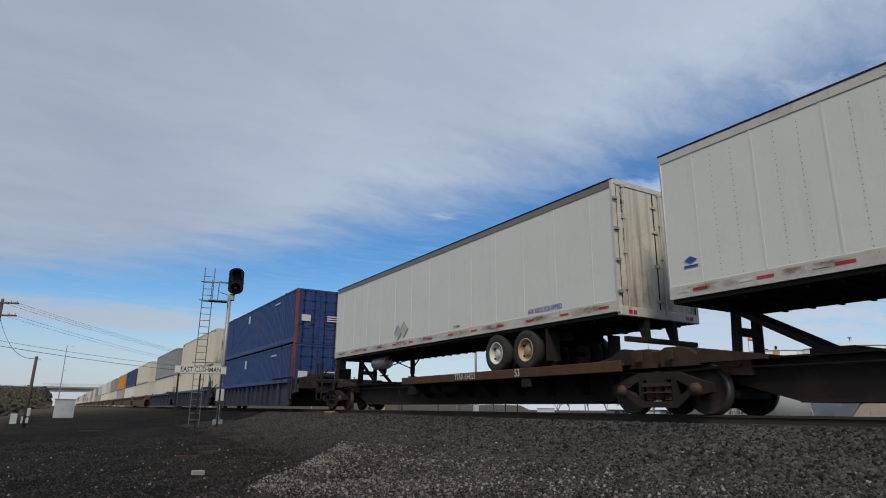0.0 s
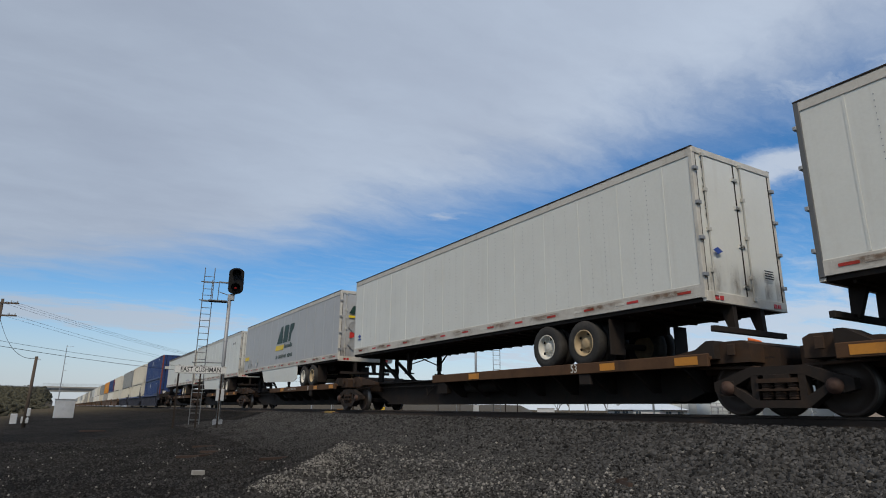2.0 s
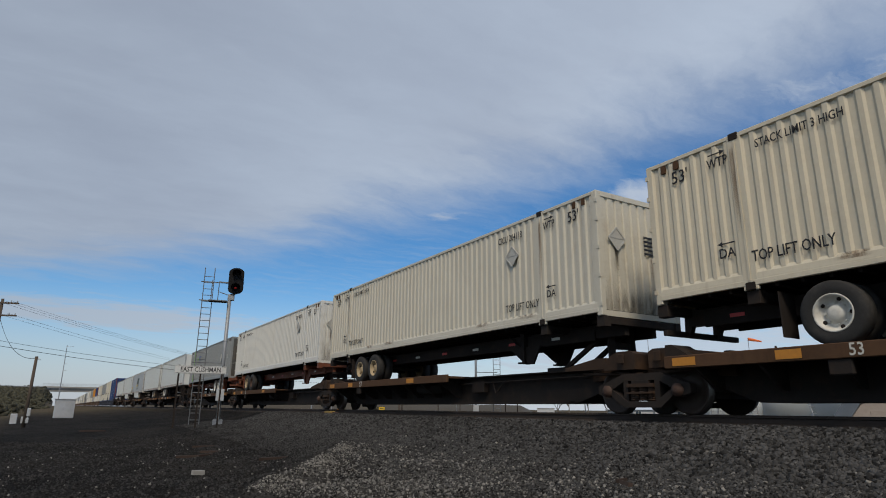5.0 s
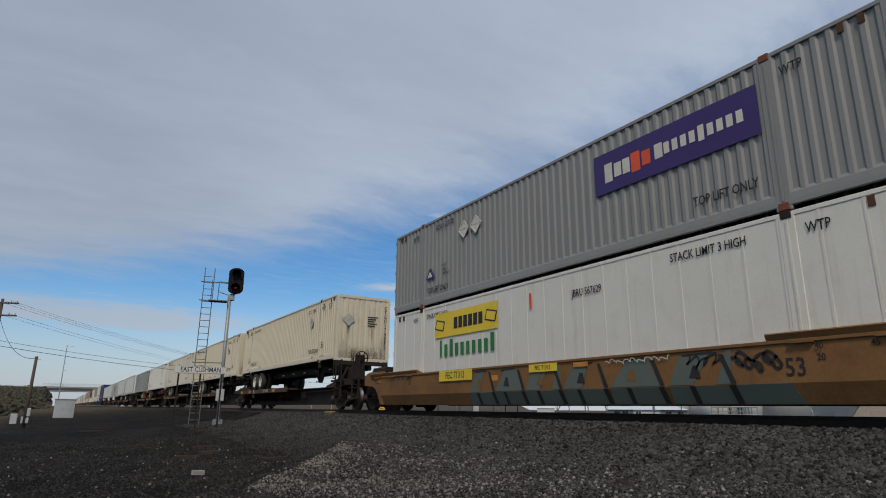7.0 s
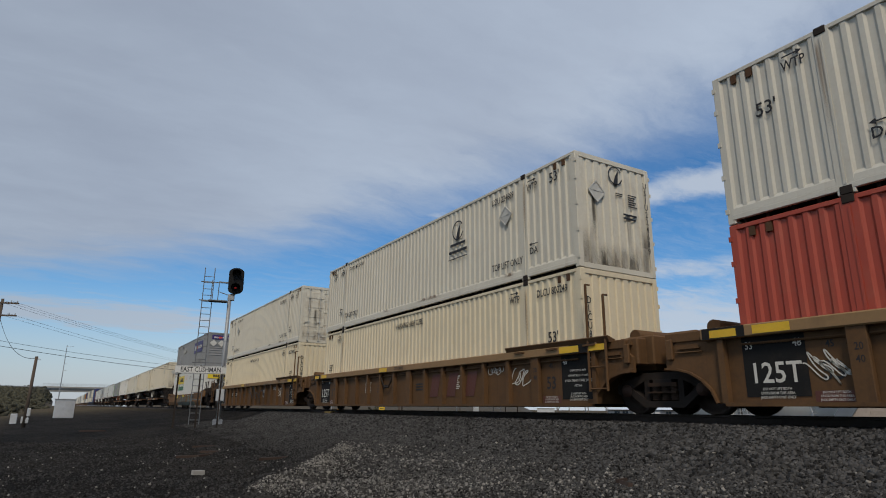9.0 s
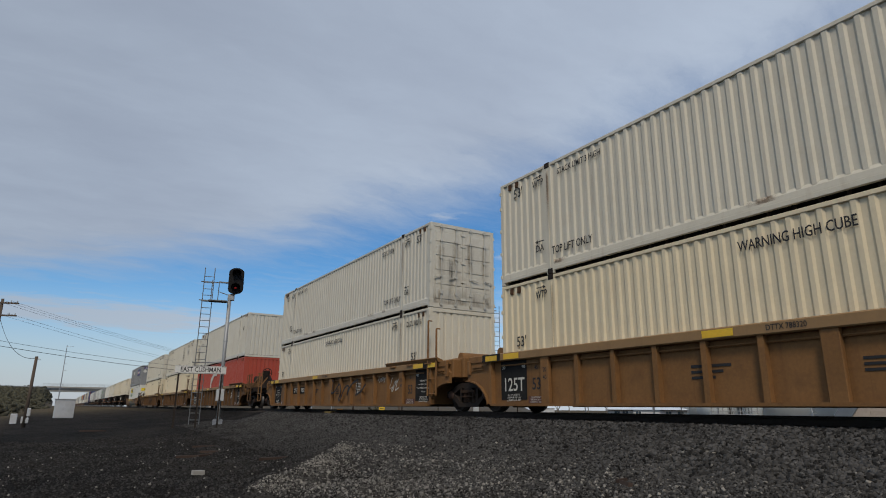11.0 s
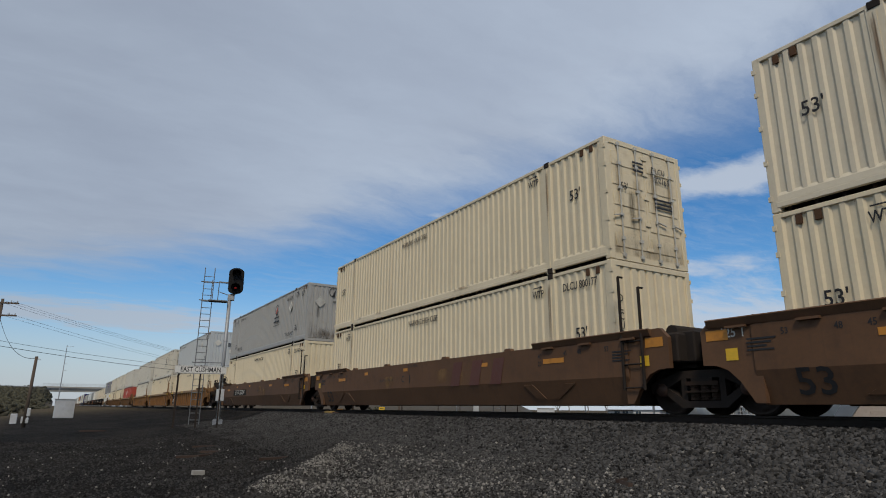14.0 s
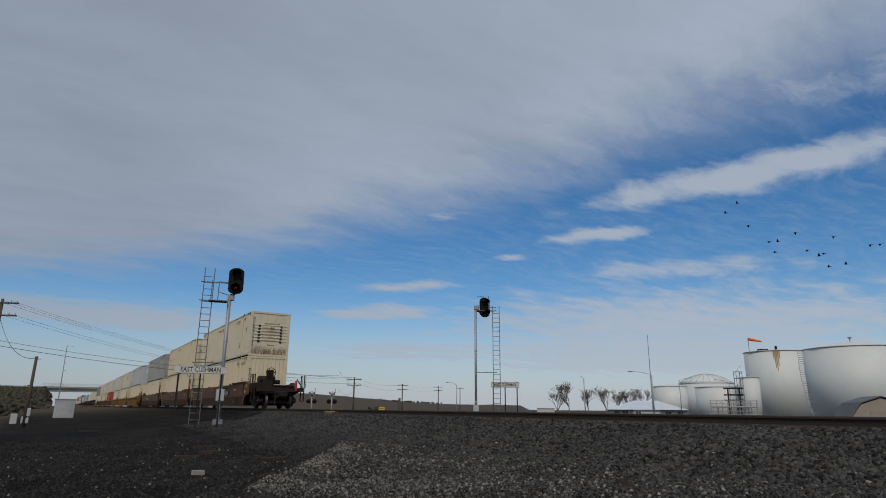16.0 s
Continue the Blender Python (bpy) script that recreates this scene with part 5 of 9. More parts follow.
def stones(name, pts, sizes, mat, label, seed):
    """Angular broken stones, each a jittered block, joined as one heap."""
    rng = np.random.default_rng(seed)
    n = len(pts)
    cube = np.array([(-1, -1, -1), (1, -1, -1), (1, 1, -1), (-1, 1, -1), (-1, -1, 1), (1, -1, 1), (1, 1, 1), (-1, 1, 1)], float)
    v = cube[None] * (1 + rng.uniform(-0.45, 0.15, (n, 8, 3)))
    v = v * (sizes[:, None, None] * rng.uniform(0.6, 1.15, (n, 1, 3)) * np.array([1, 1, 0.75]))
    q = rng.normal(size=(n, 4))
    q /= np.linalg.norm(q, axis=1, keepdims=True)
    w, x, y, z = q.T
    Rm = np.stack([1 - 2 * (y * y + z * z), 2 * (x * y - z * w), 2 * (x * z + y * w), 2 * (x * y + z * w), 1 - 2 * (x * x + z * z), 2 * (y * z - x * w),
                   2 * (x * z - y * w), 2 * (y * z + x * w), 1 - 2 * (x * x + y * y)], -1).reshape(n, 3, 3)
    v = np.einsum("nij,nkj->nki", Rm, v) + pts[:, None]
    f0 = np.array([(3, 2, 1, 0), (4, 5, 6, 7), (0, 1, 5, 4), (1, 2, 6, 5), (2, 3, 7, 6), (3, 0, 4, 7)])
    f = (f0[None] + 8 * np.arange(n)[:, None, None]).reshape(-1, 4)
    me = bpy.data.meshes.new(name)
    me.vertices.add(n * 8)
    me.vertices.foreach_set("co", v.ravel())
    me.loops.add(f.size)
    me.loops.foreach_set("vertex_index", f.ravel())
    me.polygons.add(len(f))
    me.polygons.foreach_set("loop_start", np.arange(0, f.size, 4))
    me.update(calc_edges=True)
    me.validate()
    me.materials.append(mat)
    return tagged(new(name, me), label, "gravel", kind="stuff")


def build_stones():
    rng = np.random.default_rng(4)

    def field(n, x0, x1, y0, y1, power=1.6):
        return rng.uniform(x0, x1, n), y0 + (y1 - y0) * rng.uniform(0, 1, n) ** power
    x, y = field(150000, 5.0, 9.9, 1.0, 34.0)
    keep = rng.uniform(0, 1, len(x)) < 0.35 + 0.65 * smooth(5.0, 6.6, x)
    x, y = x[keep], y[keep]
    s = (0.009 + 0.010 * smooth(6.8, 8.2, x)) + (0.014 + 0.012 * smooth(6.8, 8.2, x)) * rng.uniform(0, 1, len(x)) ** 1.4
    stones("ballast", np.stack([x, y, terrain(x, y) + s * 0.25], -1), s, STONE, "coarse dark basalt ballast stones on the bank", 1)
    x, y = field(9000, 12.3, 14.2, 4.0, 40.0)
    s = rng.uniform(0.025, 0.05, len(x))
    stones("ballast", np.stack([x, y, terrain(x, y) + s * 0.25], -1), s, STONE, "coarse dark basalt ballast stones on the bank", 2)
    x, y = field(3000, 10.5, 11.6, 4.0, 40.0)
    s = rng.uniform(0.025, 0.05, len(x))
    stones("ballast", np.stack([x, y, terrain(x, y) + s * 0.2], -1), s, STONE, "dark basalt ballast stones between the rails", 3)
    x, y = field(52000, -3.5, 6.0, 3.0, 28.0, 1.3)
    s = rng.uniform(0.007, 0.024, len(x))
    stones("gravel", np.stack([x, y, terrain(x, y) + s * 0.2], -1), s, YARD_STONE, "fine dark gravel over the yard", 5)
    # pale crushed stone strewn over the bank, densest on the crest to paint it lit
    t = 0.12 + 0.88 * rng.uniform(0, 1, 7000) ** 0.8
    patchy = np.sin(t * 23.0 + 0.7) + np.sin(t * 57.0) * 0.6 + rng.normal(0, 0.7, len(t))
    t = t[patchy > 0.1]
    wide = 0.55 - 0.30 * t
    bow = 0.22 * np.sin(t * 2.6) + 0.1 * np.sin(t * 11.0)
    side = np.abs(rng.normal(0, 1, len(t))) * wide + rng.normal(0, 0.05, len(t)) + bow * 0.4 - 0.05
    x, y = 1.6 + t * 4.5 + side * 0.78, 8.9 + t * 5.65 - side * 0.62
    s = 0.004 + 0.015 * rng.uniform(0, 1, len(x)) ** 2.2
    stones("gravel", np.stack([x, y, terrain(x, y) + s * 0.25], -1), s, STONE_PALE, "pale crushed gravel along a low hump", 6)
    # grey fines on the slope behind the hump
    x, y = field(16000, 3.0, 7.2, 4.0, 13.5, 1.0)
    keep = (rng.uniform(0, 1, len(x)) < np.exp(-(((x - 5.0) / 1.6) ** 2 + ((y - 9.0) / 3.2) ** 2))) & (x > 1.7 + (y - 8.9) * 0.79)
    x, y = x[keep], y[keep]
    s = rng.uniform(0.006, 0.020, len(x))
    stones("gravel", np.stack([x, y, terrain(x, y) + s * 0.4], -1), s, STONE_GREY, "grey crushed fines behind the hump", 9)
    x, y = field(14000, 3.0, 9.2, 2.0, 26.0, 1.5)
    keep = x > 1.9 + (y - 8.9) * 0.72
    x, y = x[keep], y[keep]
    s = 0.006 + 0.020 * rng.uniform(0, 1, len(x)) ** 2.2
    stones("gravel", np.stack([x, y, terrain(x, y) + s * 0.6], -1), s, STONE_GREY, "mid-grey stones among the dark ballast", 10)
    x, y = field(1500, 3.4, 8.6, 2.0, 20.0, 1.2)
    keep = x > 2.0 + (y - 8.9) * 0.76
    x, y = x[keep], y[keep]
    s = rng.uniform(0.008, 0.030, len(x))
    stones("gravel", np.stack([x, y, terrain(x, y) + s * 0.6], -1), s, STONE_PALE, "pale stones strewn over the bank", 7)
    x, y = field(260, -1.0, 4.5, 5.0, 24.0, 1.0)
    s = rng.uniform(0.008, 0.026, len(x))
    stones("gravel", np.stack([x, y, terrain(x, y) + s * 0.5], -1), s, STONE_PALE, "few pale stones in the yard", 8)


build_stones()
RAIL_SIDE = material("rusty_rail", (0.034, 0.025, 0.020), 0.8, dirt=0.4, dirt_col=(0.025, 0.02, 0.018))
TIE_WOOD = material("tarred_timber", (0.045, 0.036, 0.030), 0.9, dirt=0.4, dirt_col=(0.09, 0.08, 0.07), bump=0.4)


def rail_mesh():
    prof = [(-0.075, -0.171), (0.075, -0.171), (0.075, -0.158), (0.012, -0.135), (0.012, -0.045), (0.036, -0.035), (0.036, -0.008), (0.026, 0.0), (-0.026, 0.0),
            (-0.036, -0.008), (-0.036, -0.035), (-0.012, -0.045), (-0.012, -0.135), (-0.075, -0.158)]
    bm = bmesh.new()
    prism(bm, prof, "y", -120, 900)
    bmesh.ops.recalc_face_normals(bm, faces=bm.faces[:])
    for f in bm.faces:
        f.material_index = 1 if f.normal.z > 0.9 and f.calc_center_median().z > -0.01 else 0
    me = bpy.data.meshes.new("rail")
    bm.to_mesh(me)
    bm.free()
    me.materials.append(RAIL_SIDE)
    me.materials.append(TREAD_STEEL)
    return me


def build_track():
    me = rail_mesh()
    track = tagged(new("railway_track"), "single track of rusty rails on tarred timber ties", "track", kind="structure")
    track.matrix_basis = pose(TRACK, 0, 0)
    for sx in (-1, 1):
        r = new("rail", me)
        r.parent, r.location = track, (sx * 0.753, 0, 0)
        tagged(r, "rusty steel rail with a bright head")
    for i in range(110):
        y = -6 + i * 0.6
        part("tie", "tie", lambda bm: quad_box(bm, -1.3, 1.3, -0.115, 0.115, -0.34, -0.175, 0.01), TIE_WOOD, track, pose(random.uniform(-0.03, 0.03), y + random.uniform(-0.02, 0.02), 0))
        for sx in (-1, 1):
            part("tie_plate", "tie_plate", lambda bm: [quad_box(bm, -0.17, 0.17, -0.09, 0.09, -0.175, -0.166), quad_box(bm, -0.10, -0.07, -0.03, 0.0, -0.166, -0.13), quad_box(bm, 0.07, 0.10, 0.0, 0.03, -0.166, -0.13)],
                 RAIL_SIDE, track, pose(sx * 0.753, y, 0))
    far = part("tie_row", "tie_row", lambda bm: [quad_box(bm, -1.3, 1.3, y - 0.115, y + 0.115, -0.34, -0.175) for y in np.arange(60.2, 330, 0.6)], TIE_WOOD, track)
    tagged(far, kind="stuff")


build_track()


# ---------------------------------------------------------------- the train
Z_LOW, Z_TOP, Z_ROAD = 0.37, 3.28, 2.07


def stack(front, low, top, low_label, top_label, **kw):
    a = container(low, front, Z_LOW, low_label, side=kw.get("low_side", "corr"), end=kw.get("low_end", "plain"), stained=kw.get("low_stain", False), near=kw.get("near", True))
    b = container(top, front, Z_TOP, top_label, side=kw.get("top_side", "corr"), end=kw.get("top_end", "plain"), stained=kw.get("top_stain", True), near=kw.get("near", True))
    return a, b


def build_far_train():
    """Cars that have already gone by."""
    car, _ = well_car((46.9, 67.0, 87.1), WELL_BLUE, "ribbed", "dark blue articulated well car with ribbed sides")
    for k in (0, 1, 2):
        car_panel(car, material("faded_blue_band", (0.05, 0.08, 0.2), 0.6), 20.1 * (k - 1), 1.37, 16.5, 0.15, -1.565, "painted_band", "faded blue band along the top chord")
    a, b = stack(46.9, "blue", "blue", "dark blue container with doors at the tail", "dark blue container with doors at the tail", low_end="door", top_end="door", low_stain=False, top_stain=False)
    for c in (a, b):
        shape("white_patch", c, WHITE_MARK, SIDE, FX, -HL + 9.6, 2.3, rect(0.45, 0.5), 0.003)
        bars("small_print", c, WHITE_MARK, SIDE, FX, -HL + 3.4, 2.45, 1.0, 0.16)
        bars("small_print", c, WHITE_MARK, TAIL, 0.7, -HL - 0.05, 1.35, 0.6, 0.35, 3)
        shape("number_plate", c, WHITE_MARK, TAIL, -0.75, -HL - 0.05, 1.35, rect(0.5, 0.34), 0.003)
    stack(67.0, "pale", "pale", "cream container in a well", "off-white container with a stained end")
    stack(87.1, "pale", "grey", "cream container in a well", "grey container with a small blue panel")
    rng = random.Random(11)
    plan = [("bone", "pale"), ("white", "blue"), ("silver", "orange"), ("pale", "grey"), ("white", "bone"), ("white", "white")]
    front, n = 110.95, 0
    while front < 560:
        fr = [front + 20.1 * k for k in range(3)]
        well_car(fr, WELL_DARK if n % 2 == 0 else WELL_BROWN, "ribbed", "brown articulated well car with ribbed sides", near=False)
        for k, f in enumerate(fr):
            i = n * 3 + k
            lo, hi = plan[i] if i < len(plan) else (rng.choice(["white", "pale", "bone", "silver"]), rng.choice(["white", "pale", "bone", "grey", "pale_grey", "silver"]))
            stack(f, lo, hi, f"{lo.replace('_', ' ')} container in a well".replace("bone", "off-white"), f"{hi.replace('_', ' ')} container stacked on another".replace("bone", "off-white"), near=False)
        front, n = fr[2] + 16.15 + 7.7, n + 1


build_far_train()


def bold(ob, pts, mat, y, z, face=SIDE, x=FX, name="logo_shape"):
    shape(name, ob, mat, face, x, y, z, pts, 0.004)


GREEN_DK = material("dark_green_logo_paint", (0.012, 0.045, 0.035), 0.5, dirt=0.05)
GREEN_LT = material("bright_green_paint", (0.20, 0.50, 0.03), 0.5, dirt=0.15)
GREEN_MID = material("green_logo_paint", (0.015, 0.17, 0.05), 0.5, dirt=0.05)
BLUE_LOGO = material("blue_logo_paint", (0.03, 0.07, 0.32), 0.5, dirt=0.1)
PURPLE = material("violet_logo_panel", (0.040, 0.022, 0.14), 0.5, dirt=0.1)
LOGO_YELLOW = material("yellow_logo_panel", (0.75, 0.55, 0.03), 0.5, dirt=0.08)
LOGO_RED = material("orange_red_logo_paint", (0.70, 0.09, 0.03), 0.5, dirt=0.05)
GRAFFITI = material("sage_graffiti_paint", (0.105, 0.13, 0.112), 0.6, dirt=0.35, dirt_col=(0.10, 0.11, 0.09))


def build_road_trailers():
    spine_car((25.0, 7.6, -10.05, -27.85, -46.0), (0, 0, 0, 0, 1), "rusty brown five-platform articulated spine car", ("TTAX 654221", "", "ALL PURPOSE SPINE CAR", "", "TTAX 654221"))
    a = trailer(25.0, False, "white box trailer with tan wheels on a spine car", VAN_WHITE, rims=(RIM_TAN, RIM_WHITE), rear_words="UMDC154", dark_rail=True)
    lettering("AIR RIDE EQUIPPED", 0.17, BLUE_LOGO, a, SIDE, -1.296, -HL + 2.4, 1.43)
    part("air_reservoir", "air_can", air_can, ALU, a, None, "round grey air reservoir below the floor")
    lettering("LIFT HERE", 0.1, BLACK_MARK, a, SIDE, -1.296, -HL + 6.4, 1.42)
    placard(a, 10.2, 1.62, SIDE, -1.292, ALU)
    placard(a, 9.75, 1.70, SIDE, -1.292, PLACARD)
    b = trailer(7.6, False, "white box trailer with white side skirt on a spine car", VAN_WHITE, skirt=True, rims=(RIM_WHITE,), dense=True)
    c = trailer(-10.05, False, "grey box trailer with a dark green emblem and yellow bar", VAN_GREY, skirt=True, rims=(RIM_TAN, RIM_WHITE))
    X = -1.296
    y0 = -0.35
    for pts in ([(-1.47, 0.0), (-0.46, 0.0), (-0.46, 0.9), (-0.78, 0.9)], [(-0.36, 0.0), (0.40, 0.0), (0.60, 0.84), (0.50, 0.9), (-0.14, 0.9)], [(0.56, 0.0), (0.90, 0.0), (1.00, 0.40), (1.36, 0.62), (1.47, 0.9), (0.78, 0.9)]):
        bold(c, pts, GREEN_DK, y0, 2.42, SIDE, X, "emblem")
    bold(c, [(-1.70, -0.36), (-0.24, -0.36), (-0.16, -0.10), (-1.58, -0.10)], LOGO_YELLOW, y0, 2.42, SIDE, X, "emblem")
    for k in range(7):
        bold(c, rect(0.12, 0.24 if k in (0, 5) else 0.17), GREEN_DK, y0 - 0.02 - k * 0.2, 2.20 + (0.03 if k in (0, 5) else 0), SIDE, X, "word_stroke")
    for k in range(16):
        if k not in (2, 10):
            bold(c, rect(0.11, 0.15 + 0.05 * (k % 3 == 0)), GREEN_DK, y0 + 1.45 - k * 0.185, 1.70, SIDE, X, "word_stroke")
    shape("yellow_plate", c, LOGO_YELLOW, SIDE, X, HL - 0.62, 1.98, rect(1.0, 0.22))
    for y in (HL - 0.95, HL - 1.55, HL - 3.0):
        placard(c, y + HL, 1.62, SIDE, X - 0.004, ALU)
    bold(c, [(-0.3, 0.0), (-0.1, 0.35), (0.3, 0.35), (0.25, 0.0)], GREEN_DK, -HL - 0.04, 3.05, TAIL, -0.6, "emblem")
    shape("yellow_plate", c, LOGO_YELLOW, TAIL, -0.6, -HL - 0.04, 2.92, rect(0.6, 0.1))
    for z in (2.5, 1.75):
        placard(c, -0.04, z, TAIL, -0.65, ALU)
    shape("red_white_sticker", c, RED_MARK, TAIL, -0.65, -HL - 0.04, 2.12, rect(0.36, 0.24))
    d = trailer(-27.85, False, "white box trailer with riveted panels on a spine car", VAN_WHITE, rims=(RIM_TAN, RIM_WHITE), rear_words="LIVZ656", dense=True)
    e = trailer(-46.0, True, "white box trailer with white wheels, loaded nose last", VAN_WHITE, rims=(RIM_WHITE,), dense=True)
    for ob in (b, d):
        bold(ob, [(-0.14, 0), (0, -0.07), (0.14, 0), (0, 0.07)], BLUE_LOGO, HL - 0.55, 1.78, SIDE, X, "oval_badge")
        bold(ob, [(-0.14, 0), (0, -0.07), (0.14, 0), (0, 0.07)], BLUE_LOGO, -HL - 0.04, 2.0, TAIL, -0.85, "oval_badge")
        bars("small_print", ob, BLUE_LOGO, SIDE, X, HL - 0.55, 1.64, 0.3, 0.08)
    lettering("UVCN 100209", 0.17, PANEL_BLACK, b, SIDE, X, -HL + 2.0, 3.35)
    bars("small_print", d, BLACK_MARK, TAIL, 0.75, -HL - 0.04, 1.7, 0.3, 0.2, 4)
    # nose wall fittings of the trailer that rides nose last
    for x, z in ((0.55, 1.6), (0.25, 1.6), (-0.05, 1.62)):
        part("air_coupling", "coupling", lambda bm: lathe(bm, [(0.0, 0.03), (0.02, 0.07), (0.06, 0.06), (0.07, 0.02)], "y", 12), STEEL_DARK, e, pose(x - 0.6, HL - 0.01, z))
    shape("paper_plate", e, WHITE_MARK, pose(0, 0, 0, 0, 0, 180) @ TAIL, -0.55, HL + 0.006, 3.35, rect(0.3, 0.3))


build_road_trailers()


def build_road_containers():
    spine_car((-65.8, -83.85, -101.5, -119.1, -136.65), (0, 1, 1, 1, 1), "rusty brown five-platform articulated spine car", ("TTAX 653785", "", "", "", "TTAX 653785"))
    chassis(-65.8, False, RUST_ORANGE, "rusty orange container chassis with tandem wheels", (RIM_WHITE,))
    a = container("grey", -65.8, Z_ROAD, "grey container with green lift posts and sooty doors", end="door", stained=True, end_colour="soot")
    for y in (-LIFT, LIFT):
        shape("green_stripe", a, GREEN_LT, SIDE, -HW - 0.02, y, CH / 2 + 0.03, rect(0.27, CH - 0.2), 0.006, "bright green painted post")
    side_marks(a, [("53'", 0.36, 0.95, 1.55), ("53'", 0.34, CL - 0.75, 1.6), ("WTP", 0.25, 2.45, CH - 0.45), ("DA", 0.25, 2.45, 0.75), ("WTP", 0.25, CL - 2.4, CH - 0.42), ("DA", 0.25, CL - 2.5, 0.72),
                   ("CFCU 319142", 0.26, CL - 0.95, CH - 0.40), ("WARNING HIGH CUBE", 0.24, 9.2, CH - 0.45)], WHITE_MARK)
    arrow(a, 2.45, CH - 0.27, WHITE_MARK)
    arrow(a, 2.45, 0.93, WHITE_MARK, -1)
    placard(a, 3.0, 1.55, SIDE, FX - 0.004)
    yl = HL - 3.85
    bold(a, [(0.09, 0.27), (-0.15, 0.23), (-0.25, 0.06), (-0.12, 0.07), (-0.03, 0.15), (0.09, 0.16)], GREEN_LT, yl + 0.45, 1.92, SIDE, FX, "green_emblem")
    bold(a, [(0.09, -0.27), (0.21, -0.12), (0.24, 0.18), (0.12, 0.24), (0.12, -0.06), (-0.06, -0.17)], GREEN_LT, yl + 0.45, 1.92, SIDE, FX, "green_emblem")
    for k in range(4):
        bold(a, [(-0.10, -0.17), (0.10, -0.17), (0.10, -0.10), (-0.03, -0.10), (-0.03, 0.10), (0.10, 0.10), (0.10, 0.17), (-0.10, 0.17)], BLUE_LOGO, yl - 0.20 - k * 0.26, 2.08, SIDE, FX, "blue_emblem")
    bars("lettering_bar", a, BLUE_LOGO, SIDE, FX, yl - 0.6, 1.70, 1.0, 0.14)
    for k in range(4):
        bars("small_print", a, WHITE_MARK, TAIL, 0.6, -HL - 0.03, 2.15 - 0.13 * k, 0.5, 0.05)
    lettering("53'", 0.22, WHITE_MARK, a, TAIL, -0.7, -HL - 0.03, 1.75)
    bars("lettering_bar", a, BLUE_LOGO, TAIL, -0.35, -HL - 0.03, 2.2, 0.34, 0.14)

    def pale(front, colour, serial, paint, rims, tail_words, stain=True):
        ch = chassis(front, True, paint, "container chassis with tandem wheels, riding rear end first", rims)
        c = container(colour, front, Z_ROAD, "off-white corrugated container with rust streaks on a chassis", end="plain", stained=stain)
        common_marks(c, serial=serial)
        placard(c, 3.1, 1.95, SIDE, FX - 0.004)
        placard(c, -0.01, 1.8, TAIL, -0.72, PLACARD)
        bars("small_print", c, BLACK_MARK, TAIL, 0.45, -HL - 0.004, 1.75, 0.5, 0.5, 5, 0.5)
        if tail_words:
            tail_serial(c, tail_words, x=HW - 0.22)
        return c
    pale(-83.85, "white", "TEIU 980021", RUST_ORANGE, (RIM_TAN, BEARING), None)
    pale(-101.5, "pale", "CICU 204118", STEEL_DARK, (RIM_TAN,), None)
    pale(-119.1, "beige", "CTCU 170322", STEEL_DARK, (RIM_WHITE,), None)
    pale(-136.65, "beige", "CTCU 174092", STEEL_DARK, (RIM_WHITE,), "CTCU174092")


build_road_containers()


def squiggle(car, y, z, w, h, mat, seed, loops=9, r=0.012, x=-1.54):
    """A scrawled tag: one looping painted line."""
    rnd = random.Random(seed)
    n, ph = loops * 16, rnd.uniform(0, 6)
    pts = []
    for i in range(n + 1):
        t = i / n
        a = 2 * math.pi * loops * t
        pts.append((-w / 2 + w * t + 0.30 * h * math.sin(a + ph), h * (0.30 * math.cos(a) + 0.17 * math.sin(a * 0.37 + ph) + 0.06 * math.sin(a * 2.3))))

    def build(bm):
        for a, b in zip(pts, pts[1:]):
            dx, dy = b[0] - a[0], b[1] - a[1]
            ln = math.hypot(dx, dy) or 1
            nx, ny = -dy / ln * r, dx / ln * r
            prism(bm, [(a[0] - nx, a[1] - ny), (b[0] - nx, b[1] - ny), (b[0] + nx, b[1] + ny), (a[0] + nx, a[1] + ny)], "z", 0, 0.003)
    part("graffiti_tag", f"tag_{seed}_{w}_{h}", build, mat, car, Matrix.Translation((x, y, z)) @ SIDE, "scrawled graffiti tag")


